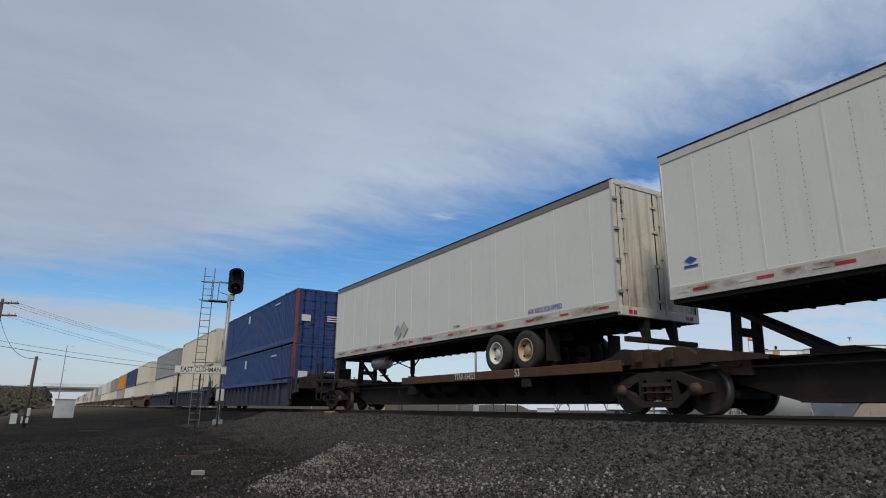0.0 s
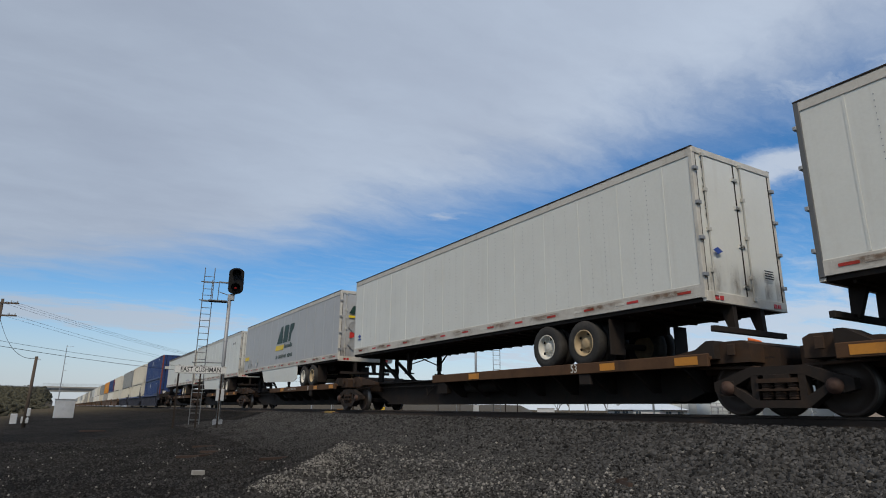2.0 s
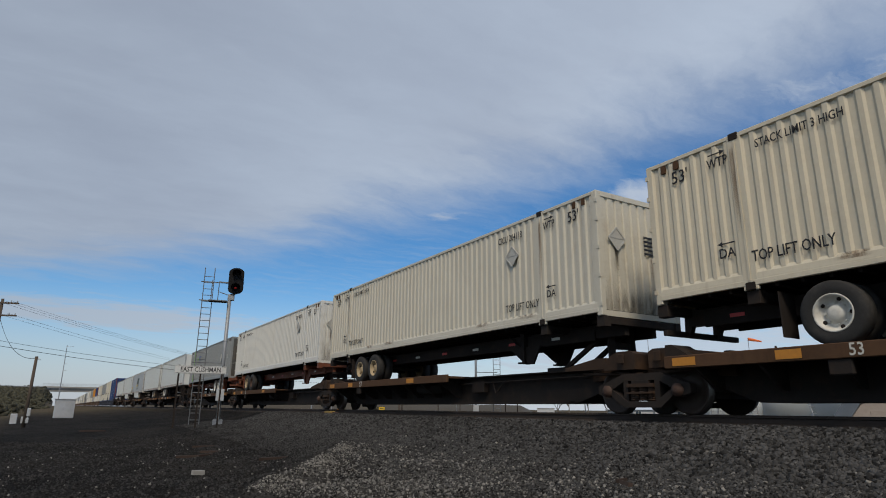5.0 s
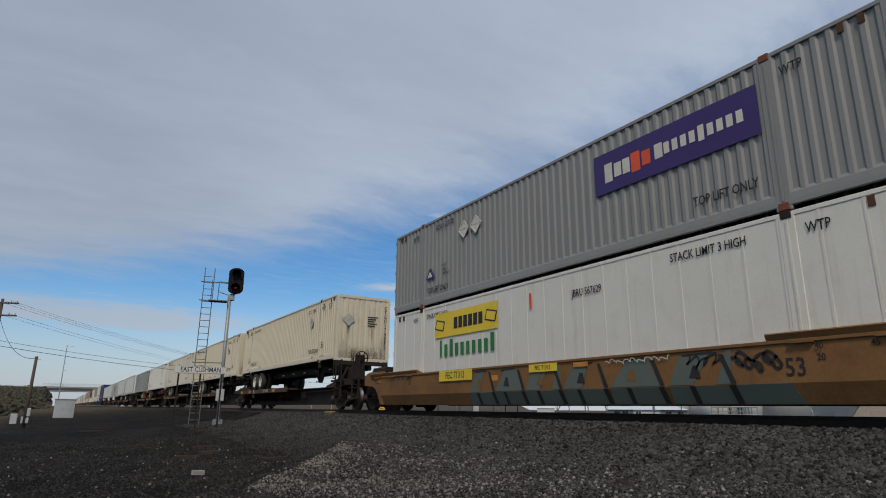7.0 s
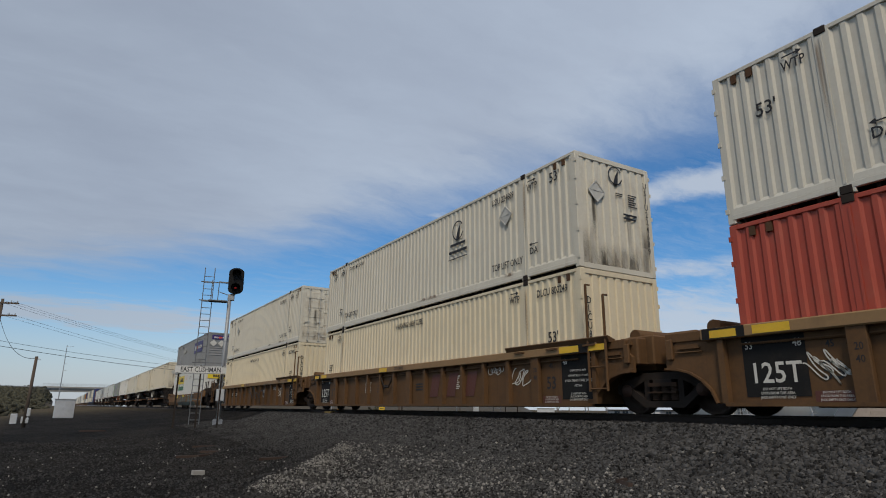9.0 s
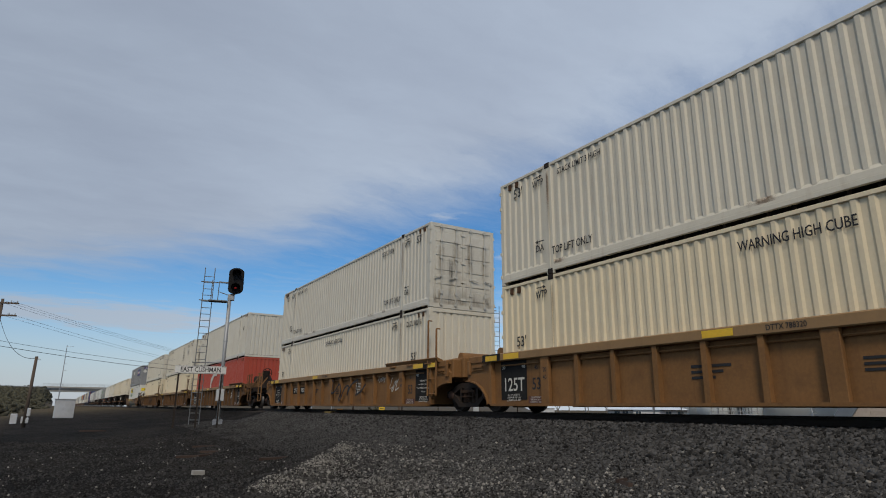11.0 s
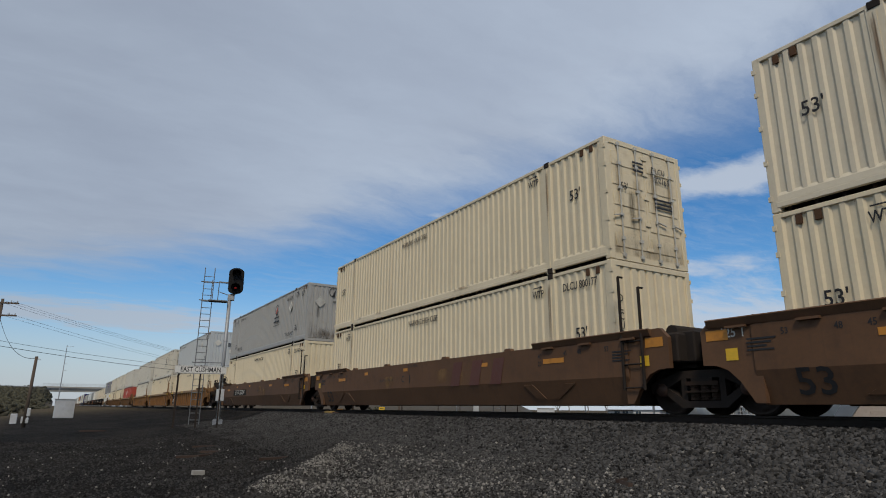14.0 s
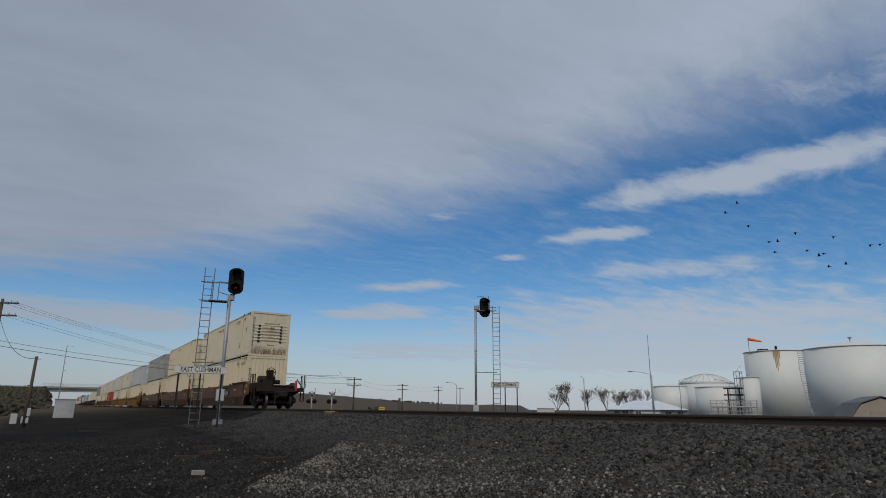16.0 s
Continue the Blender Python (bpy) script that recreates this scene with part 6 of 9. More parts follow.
def build_first_well():
    """Single ochre well with graffiti; a grey box over a white smooth-sided box."""
    car, mids = well_car((-158.45,), WELL_OCHRE, "shallow", "ochre brown well car with a grey-green graffiti band")
    X = -1.562
    shape("yellow_plate", car, LOGO_YELLOW, SIDE, X, 3.62, 1.0, rect(1.75, 0.30))
    car_text(car, "FEC 71313", 0.27, 3.62, 1.0, BLACK_MARK, X - 0.008)
    shape("yellow_plate", car, LOGO_YELLOW, SIDE, X, -0.2, 1.02, rect(1.0, 0.18))
    car_text(car, "FEC 71313", 0.15, -0.2, 1.02, BLACK_MARK, X - 0.008)
    car_panel(car, ORANGE_MARK, -1.45, 1.03, 0.45, 0.10, X, "reflector")
    car_panel(car, ORANGE_MARK, 1.75, 0.86, 0.30, 0.14, -1.536, "reflector")
    # tall block letters, drawn over the fold: upright upper half and inward-sloping lower half
    x = -1.534
    low = Matrix(((0, -0.376, -0.926, 0), (-1, 0, 0, 0), (0, 0.926, -0.376, 0), (0, 0, 0, 1)))
    glyphs = ((2.35, 1.15), (1.15, 1.2), (-0.15, 1.25), (-1.5, 1.3), (-2.9, 1.3), (-4.35, 1.3))
    for k, (y, w) in enumerate(glyphs):
        h = w / 2
        upper = ([(-h, 0), (-h * 0.1, 0), (h * 0.25, 0.52), (-h * 0.45, 0.52)], [(-h, 0), (h * 0.9, 0), (h * 0.55, 0.50), (h * 0.1, 0.54), (-h * 0.3, 0.50)],
                 [(-h, 0), (-h * 0.2, 0), (h * 0.0, 0.2), (h * 0.4, 0.54), (h * 0.85, 0.54), (h * 0.5, 0.0), (h * 0.95, 0), (h, 0.56), (-h * 0.6, 0.52)])[k % 3]
        bold(car, upper, GRAFFITI, y, 0.52, SIDE, x, "graffiti_letter")
        shape("graffiti_letter", car, GRAFFITI, low, -1.472, y, 0.345, [(-h, -0.165), (h * 0.92, -0.165), (h * 0.96, 0.165), (-h, 0.165)], 0.004, "sage green graffiti letter")
        shape("graffiti_outline", car, BLACK_MARK, low, -1.480, y + 0.06 + h * 0.1, 0.345, [(-0.05, -0.165), (0.06, -0.165), (0.02, 0.165), (-0.09, 0.165)], 0.003)
        shape("graffiti_outline", car, BLACK_MARK, low, -1.480, y - h, 0.345, [(-0.03, -0.165), (0.09, -0.165), (0.03, 0.165), (-0.09, 0.165)], 0.003)
        bold(car, [(-0.05, 0), (0.05, 0), (-0.16, 0.50), (-0.24, 0.50)], BLACK_MARK, y - h, 0.52, SIDE, x - 0.005, "graffiti_outline")
        bold(car, [(-0.16, 0.06), (0.08, 0.04), (0.03, 0.26), (-0.06, 0.28)], BLACK_MARK if k % 2 else WELL_OCHRE, y + 0.05, 0.58, SIDE, x - 0.005, "graffiti_outline")
        bold(car, [(-h * 0.5, 0.50), (h * 0.45, 0.52), (h * 0.45, 0.55), (-h * 0.5, 0.535)], BLACK_MARK, y, 0.52, SIDE, x - 0.005, "graffiti_outline")
    shape("graffiti_letter", car, GRAFFITI, low, -1.472, -5.6, 0.345, [(-0.6, -0.165), (0.5, -0.165), (0.35, 0.165), (-0.6, 0.165)], 0.004, "sage green graffiti letter")
    squiggle(car, -4.45, 0.92, 0.7, 0.28, BLACK_MARK, 21, 4, 0.016, x - 0.009)
    squiggle(car, -5.45, 0.86, 0.8, 0.34, BLACK_MARK, 22, 5, 0.022, x - 0.009)
    squiggle(car, -3.0, 1.02, 1.6, 0.12, WHITE_MARK, 23, 9, 0.008, X)
    car_text(car, "53", 0.40, -6.05, 0.72, BLACK_MARK, -1.536)
    for e, sg in ((6.4, 1), (-6.45, 1)):
        car_text(car, "40", 0.15, e, 1.03, BLACK_MARK, -1.566)
        car_text(car, "20", 0.15, e, 0.86, BLACK_MARK, -1.540)
    for yy, wd in ((8.0, "53"), (7.15, "48"), (6.85, "45"), (-7.2, "45"), (-7.6, "48"), (-8.2, "53")):
        car_text(car, wd, 0.14, yy, 1.02, BLACK_MARK, -1.540)
    car_panel(car, WELL_DARK, 9.1, 1.12, 0.5, 0.16, -1.502, "painted_panel")
    car_panel(car, ORANGE_MARK, 8.75, 1.02, 0.35, 0.16, -1.5025, "reflector")
    lowb, top = stack(-158.45, "white", "slate", "white smooth-sided container with yellow and green signs", "grey corrugated container with a violet sign panel",
                      low_side="smooth", low_end="door", top_end="ribbed", top_stain=False)
    # upper box: violet panel with pale and orange strokes
    for face, xx, yy, z, w, h in ((SIDE, FX - 0.004, -HL + 4.15, 1.95, 3.95, 0.95), (TAIL, 0.0, -HL - 0.012, 2.5, 2.0, 0.36)):
        shape("violet_panel", top, PURPLE, face, xx, yy, z, rect(w, h), 0.004)
        k = h / 0.95
        off = (lambda d: (xx, yy - d, z)) if face is SIDE else (lambda d: (xx + d, yy - 0.006, z))
        dx = 0.006 if face is SIDE else 0.0
        for i, (mat, d, ww, hh) in enumerate(((WHITE_MARK, -1.55, 0.22, 0.44), (WHITE_MARK, -1.28, 0.20, 0.32), (WHITE_MARK, -1.04, 0.20, 0.34), (LOGO_RED, -0.78, 0.24, 0.44), (LOGO_RED, -0.50, 0.22, 0.32))):
            px, py, pz = off(d * k if face is SIDE else d * 0.5)
            bold(top, rect(ww * (k if face is SIDE else 0.5), hh * k), mat, py, pz - 0.02, face, px - dx, "logo_stroke")
        for i in range(10):
            px, py, pz = off((-0.18 + i * 0.2) * (k if face is SIDE else 0.5))
            bold(top, rect((0.13 if i else 0.2) * (k if face is SIDE else 0.5), (0.24 if i % 5 else 0.32) * k), WHITE_MARK, py, pz, face, px - dx, "logo_stroke")
    side_marks(top, [("TOP LIFT ONLY", 0.26, 3.0, 0.62), ("WTP", 0.25, 1.55, CH - 0.45), ("WTP", 0.25, CL - 1.55, CH - 0.42), ("TOP LIFT ONLY", 0.26, CL - 3.0, 0.5), ("FDXU 537778", 0.26, CL - 3.4, CH - 0.36),
                     ("ROAD", 0.13, CL - 3.4, 1.22), ("RAIL", 0.13, CL - 3.4, 1.08), ("MARINE", 0.13, CL - 3.5, 0.94)])
    bold(top, [(-0.30, -0.16), (0.30, -0.16), (0.06, 0.18), (-0.06, 0.20)], PURPLE, HL - 2.55, 1.05, SIDE, FX - 0.004, "triangle_emblem")
    bold(top, [(-0.14, -0.10), (0.16, -0.10), (0.03, 0.10)], WHITE_MARK, HL - 2.50, 1.05, SIDE, FX - 0.010, "triangle_emblem")
    for y in (CL - 4.55, CL - 5.2):
        placard(top, y, 2.1, SIDE, FX - 0.004, WHITE_MARK)
    for x2 in (-0.85, -0.2):
        placard(top, -0.01, 2.0, TAIL, x2, WHITE_MARK)
    tail_serial(top, "FDXU537778", x=HW - 0.18)
    # lower box: yellow sign, green word bars
    shape("yellow_sign", lowb, LOGO_YELLOW, SIDE, FX - 0.004, HL - 4.55, 2.2, rect(3.3, 0.75), 0.004)
    for k in range(6):
        bold(lowb, rect(0.2, 0.34), BLACK_MARK, HL - 4.1 - k * 0.26, 2.2, SIDE, FX - 0.010, "sign_stroke")
    for dy in (-1.35, 1.35):
        bold(lowb, [(-0.3, -0.1), (0.2, -0.2), (0.3, 0.1), (-0.2, 0.2)], BLACK_MARK, HL - 4.55 + dy, 2.2, SIDE, FX - 0.010, "sign_scroll")
        bold(lowb, [(-0.24, -0.07), (0.17, -0.15), (0.24, 0.07), (-0.17, 0.15)], LOGO_YELLOW, HL - 4.55 + dy, 2.2, SIDE, FX - 0.014, "sign_scroll")
    for k in range(10):
        bold(lowb, rect(0.17 if k else 0.1, 0.5 if k in (0, 2, 9) else 0.36), GREEN_MID, HL - 3.25 - k * 0.30, 1.42 + (0.07 if k in (0, 2, 9) else 0), SIDE, FX - 0.006, "word_stroke")
    side_marks(lowb, [("STACK LIMIT 3 HIGH", 0.24, 3.5, CH - 0.33), ("WTP", 0.25, 1.5, CH - 0.36), ("WTP", 0.2, CL - 1.6, CH - 0.36), ("STACK LIMIT 3 HIGH", 0.2, CL - 3.0, CH - 0.32), ("JBRU 567629", 0.24, 6.6, CH - 0.6)])
    shape("orange_strip", lowb, LOGO_RED, SIDE, FX - 0.004, HL - 7.6, 2.35, rect(0.08, 0.4))
    shape("yellow_sign", lowb, LOGO_YELLOW, TAIL, -0.1, -HL - 0.05, 2.2, rect(1.9, 0.42), 0.004)
    for k in range(6):
        bold(lowb, rect(0.12, 0.22), BLACK_MARK, -HL - 0.056, 2.2, TAIL, -0.55 + k * 0.17, "sign_stroke")


build_first_well()


def faded_blocks(car, y, z, x=-1.408):
    """Three worn dark red blocks, one to a bay."""
    for k in range(3):
        bold(car, [(-0.30, -0.32), (0.16, -0.32), (0.34, 0.34), (-0.12, 0.34)], MAROON, y - k * 0.98, z, SIDE, x, "faded_emblem")


def dress_ribbed(car, mids, number, seed):
    """Stencils, black panels and reflectors of a ribbed well car."""
    X = -1.528
    for i, y in enumerate(mids):
        for sgn, ends in ((1, y + 7.5), (-1, y - 7.95)):
            plain_end = seed == 60 and i == len(mids) - 1 and sgn < 0
            mark_y = ends - sgn * 0.88
            if plain_end:
                car_text(car, "53", 0.42, ends + 1.0, 0.66, BLACK_MARK, -1.407)
                bars("small_print", car, BLACK_MARK, SIDE, -1.407, ends + 0.4, 0.62, 0.35, 0.34, 4, 0.3)
                car_panel(car, MAROON, ends + 0.75, 0.30, 1.3, 0.14, -1.4075, "maroon_panel")
                continue
            car_panel(car, PANEL_BLACK, ends, 0.80, 1.04, 1.0, -1.406, "black_panel", "black stencil panel")
            inner = i < len(mids) - 1 if sgn < 0 else i > 0
            if inner and sgn > 0:
                car_text(car, "125T", 0.46, ends - 0.0, 0.66, WHITE_MARK, -1.412, 0.9)
                car_text(car, "53", 0.17, ends + 0.4, 1.12, WHITE_MARK, -1.412)
                car_text(car, "48", 0.17, ends - 0.4, 1.12, WHITE_MARK, -1.412)
            else:
                car_text(car, "48", 0.17, ends + 0.4, 1.12, WHITE_MARK, -1.412)
                car_text(car, "53", 0.17, ends - 0.4, 1.12, WHITE_MARK, -1.412)
                for k, wd in enumerate(("CAR EQUIPPED WITH", "NON-METALLIC C.P. LINES", "2 INCH TREAD COND. SHOES", "8 EC D6-A")):
                    car_text(car, wd, 0.062 + 0.012 * (k == 2), ends, 0.92 - k * 0.11, WHITE_MARK, -1.412)
            for k, wd in enumerate(("DO NOT LIFT BOTH", "UNITS FROM THIS AREA", "JACK EMPTY UNIT ONLY")):
                car_text(car, wd, 0.06, ends, 0.42 - k * 0.065, WHITE_MARK, -1.414)
                car_text(car, wd, 0.05, mark_y, 0.355 - k * 0.055, WHITE_MARK, -1.414)
            car_panel(car, MAROON, mark_y, 0.30, 0.62, 0.16, -1.4075, "maroon_panel")
            car_panel(car, YELLOW_MARK, ends - sgn * 0.1, 1.37, 0.62, 0.14, -1.565, "reflector")
            car_panel(car, YELLOW_MARK, ends + sgn * 0.75, 1.36, 0.5, 0.13, -1.565, "reflector")
            car_text(car, "20", 0.15, ends - sgn * 1.32, 0.98, BLACK_MARK, X)
            car_text(car, "40", 0.15, ends - sgn * 1.32, 0.80, BLACK_MARK, X)
            car_text(car, "53", 0.40, mark_y, 0.66, BLACK_MARK, -1.407)
            car_text(car, "45", 0.15, mark_y, 1.06, BLACK_MARK, -1.407)
        for yy, wd in zip((y + 4.6, y + 3.53) if i == 0 or seed == 40 else (y - 3.93, y - 5.0), number.split() if i != 1 or seed != 40 else ()):
            car_panel(car, PANEL_BLACK, yy, 0.86, 1.0, 0.30, -1.407, "number_panel")
            car_text(car, wd, 0.26, yy, 0.86, WHITE_MARK, -1.412)
        for yy in (y + 8.25, y - 8.25):
            if not (seed == 60 and i == len(mids) - 1 and yy < y):
                car_panel(car, PANEL_BLACK, yy, 1.37, 0.8, 0.19, -1.5625, "black_band")
        car_text(car, number, 0.13, y + 0.4, 1.37, BLACK_MARK, -1.567)
        car_panel(car, YELLOW_MARK, y + 1.6, 1.37, 0.6, 0.13, -1.565, "reflector")
        bars("small_print", car, BLACK_MARK, SIDE, -1.407, y + 1.9, 0.72, 0.8, 0.3, 3, 0.5)
        bars("small_print", car, WHITE_MARK, SIDE, -1.407, y - 2.9, 0.8, 0.5, 0.4, 7, 0.2)
        bars("small_print", car, BLACK_MARK, SIDE, -1.407, y - 0.9, 0.72, 0.7, 0.25, 3, 0.4)
        if i == 0 or seed == 40:
            squiggle(car, y - 5.95, 0.85, 0.6, 0.5, WHITE_MARK, seed + i, 4, 0.014, -1.407)
            squiggle(car, y - 4.9, 1.05, 0.6, 0.22, WHITE_MARK, seed + i + 7, 5, 0.009, -1.407)
        if i == 0:
            squiggle(car, y - 1.9, 0.75, 3.4, 0.85, BLACK_MARK, seed + 30, 4, 0.035, -1.53)


def build_second_well():
    fr = (-182.5, -202.5, -222.4)
    car, mids = well_car(fr, WELL_BROWN, "ribbed", "weathered brown three-unit well car with black stencil panels", chord=WELL_CHORD)
    dress_ribbed(car, mids, "DTTX 788025", 40)
    faded_blocks(car, mids[1] - 1.75, 0.74)
    squiggle(car, mids[2] + 6.65, 0.72, 0.50, 0.50, WHITE_MARK, 77, 6, 0.010, -1.412)
    hook = [(2.0, 1.26), (1.75, 0.98), (1.55, 0.78), (1.25, 0.78), (1.05, 0.98), (0.85, 1.28)]
    part("release_rod", "release_rod", lambda bm: [tube(bm, (-1.50, mids[1] + p[0], p[1]), (-1.50, mids[1] + q[0], q[1]), 0.028, 8) for p, q in zip(hook, hook[1:])], STEEL_DARK, car)
    bars("small_print", car, WHITE_MARK, SIDE, -1.407, mids[1] + 3.1, 0.8, 0.5, 0.4, 7, 0.2)
    a, b = stack(fr[0], "cream", "pale", "cream corrugated container in a well", "off-white container with rust-stained doors", top_end="door")
    common_marks(a, top_lift=False, low=True, serial="DLCU 800225", serial_y=3.3)
    common_marks(b, serial="DLCU 800303")
    placard(b, CL - 2.9, 1.9, SIDE, FX - 0.004)
    tail_serial(a, "DLCU800")
    for d in (-0.3, 0.0):
        bars("small_print", b, BLACK_MARK, TAIL, 0.65, -HL - 0.03, 2.2 + d * 0.5, 0.6, 0.12)
    a, b = stack(fr[1], "cream", "pale", "cream corrugated container in a well", "off-white container with a round black emblem and stained end")
    common_marks(a, top_lift=False, low=True, serial="DLCU 800249", serial_y=3.3)
    common_marks(b, serial="USIU 224689", serial_y=2.9)
    placard(b, 2.75, 1.95, SIDE, FX - 0.004)
    emblem(b, 5.2)
    tail_extras(b, "USIU224689")
    tail_serial(a, "DLCU800")
    a, b = stack(fr[2], "red", "bone", "red corrugated container with a white painted shape", "off-white container stacked on a red one", top_stain=False)
    side_marks(b, [("53'", 0.36, CL - 0.95, 1.9), ("WTP", 0.26, CL - 1.5, CH - 0.4), ("DA", 0.26, CL - 2.6, 0.8), ("53'", 0.36, 0.95, 1.9)])
    arrow(b, CL - 1.5, CH - 0.22)
    arrow(b, CL - 2.6, 0.98, None, -1)
    bold(a, [(-1.2, -0.7), (-0.9, -0.7), (-0.9, 0.15), (-0.1, 0.62), (0.9, 0.62), (0.9, 0.95), (-0.1, 1.0), (-1.3, 0.45)], WHITE_MARK, HL - 7.2, 1.35, SIDE, FX - 0.004, "white_emblem")


def emblem_ring(bm):
    n = 22
    for i in range(n - 3):
        a, b = 2 * math.pi * (i + 2) / n, 2 * math.pi * (i + 3) / n
        prism(bm, [(0.27 * math.cos(a), 0.27 * math.sin(a)), (0.31 * math.cos(a), 0.31 * math.sin(a)), (0.31 * math.cos(b), 0.31 * math.sin(b)), (0.27 * math.cos(b), 0.27 * math.sin(b))], "z", 0, 0.004)
    prism(bm, [(-0.12, -0.3), (0.08, -0.3), (0.14, 0.2), (0.0, 0.0)], "z", 0, 0.004)


def emblem(ob, y):
    """A round emblem above two short word bars."""
    part("round_emblem", "emblem_ring", emblem_ring, BLACK_MARK, ob, Matrix.Translation((FX - 0.004, -HL + y, 2.15)) @ SIDE)
    bars("word_bar", ob, BLACK_MARK, SIDE, FX - 0.004, -HL + y, 1.68, 0.85, 0.16)
    bars("word_bar", ob, BLACK_MARK, SIDE, FX - 0.004, -HL + y, 1.45, 1.0, 0.17)
    bars("word_bar", ob, BLACK_MARK, SIDE, FX - 0.004, -HL + y, 1.26, 1.05, 0.06)


def tail_extras(ob, serial):
    placard(ob, -0.01, 1.95, TAIL, -0.65, PLACARD)
    bars("small_print", ob, BLACK_MARK, TAIL, 0.15, -HL - 0.004, 2.0, 0.26, 0.10, 2, 0.3)
    bars("small_print", ob, BLACK_MARK, TAIL, 0.62, -HL - 0.004, 1.9, 0.30, 0.36, 6, 0.4)
    bars("small_print", ob, BLACK_MARK, TAIL, 0.5, -HL - 0.004, 1.45, 0.48, 0.2, 2, 0.2)
    tail_serial(ob, serial, x=HW - 0.18)
    part("round_emblem", "emblem_ring", emblem_ring, BLACK_MARK, ob, Matrix.Translation((0.05, -HL - 0.006, 2.5)) @ TAIL @ Matrix.Scale(0.8, 4))


def build_third_well():
    fr = (-246.4, -266.45, -286.4)
    car, mids = well_car(fr, WELL_OCHRE, "ribbed", "ochre brown three-unit well car with black stencil panels", chord=WELL_CHORD)
    dress_ribbed(car, mids, "DTTX 788320", 60)
    faded_blocks(car, mids[1] - 1.75, 0.74)
    a, b = stack(fr[0], "pale", "bone", "cream corrugated container in a well", "off-white container with rust-stained doors", top_end="door")
    common_marks(a, top_lift=False, low=True, serial="DLCU 800161", serial_y=3.3)
    common_marks(b, serial="USIU 210034")
    a, b = stack(fr[1], "cream", "pale", "cream corrugated container in a well", "off-white container with a round black emblem and sooty end")
    common_marks(a, top_lift=False, low=True, serial="DLCU 800174", serial_y=3.3)
    common_marks(b, serial="USIU 203446", serial_y=3.4)
    emblem(b, 5.2)
    tail_extras(b, "USIU203446")
    for x, z, w, h in ((-0.78, 1.5, 0.42, 2.0), (-0.62, 1.1, 0.3, 1.5), (0.62, 1.2, 0.36, 1.5), (0.95, 1.1, 0.4, 1.9)):
        stain(b, SOOT_RUN, TAIL, x, -HL + 0.010, z, w, h)
    tail_serial(a, "DLCU800")
    placard(b, 3.3, 1.95, SIDE, FX - 0.004)
    a, b = stack(fr[2], "cream", "pale_grey", "cream corrugated container in a well", "pale grey container stacked on a cream one", top_stain=False)
    common_marks(a, top_lift=False, low=True, serial="DLCU 800197", serial_y=3.3)
    common_marks(b, serial="CICU 301424", serial_y=3.7)
    placard(b, 3.4, 1.95, SIDE, FX - 0.004, WHITE_MARK)
    placard(b, -0.01, 1.95, TAIL, -0.65, WHITE_MARK)
    shape("white_patch", b, WHITE_MARK, TAIL, 0.55, -HL - 0.004, 1.3, rect(0.5, 0.3))
    bars("small_print", b, BLACK_MARK, TAIL, 0.45, -HL - 0.004, 1.8, 0.6, 0.35, 4, 0.5)
    tail_serial(b, "CICU301424", x=HW - 0.18)
    tail_serial(a, "DLCU800")
    lettering("53'", 0.3, BLACK_MARK, a, TAIL, 0.55, -HL - 0.004, 1.25)


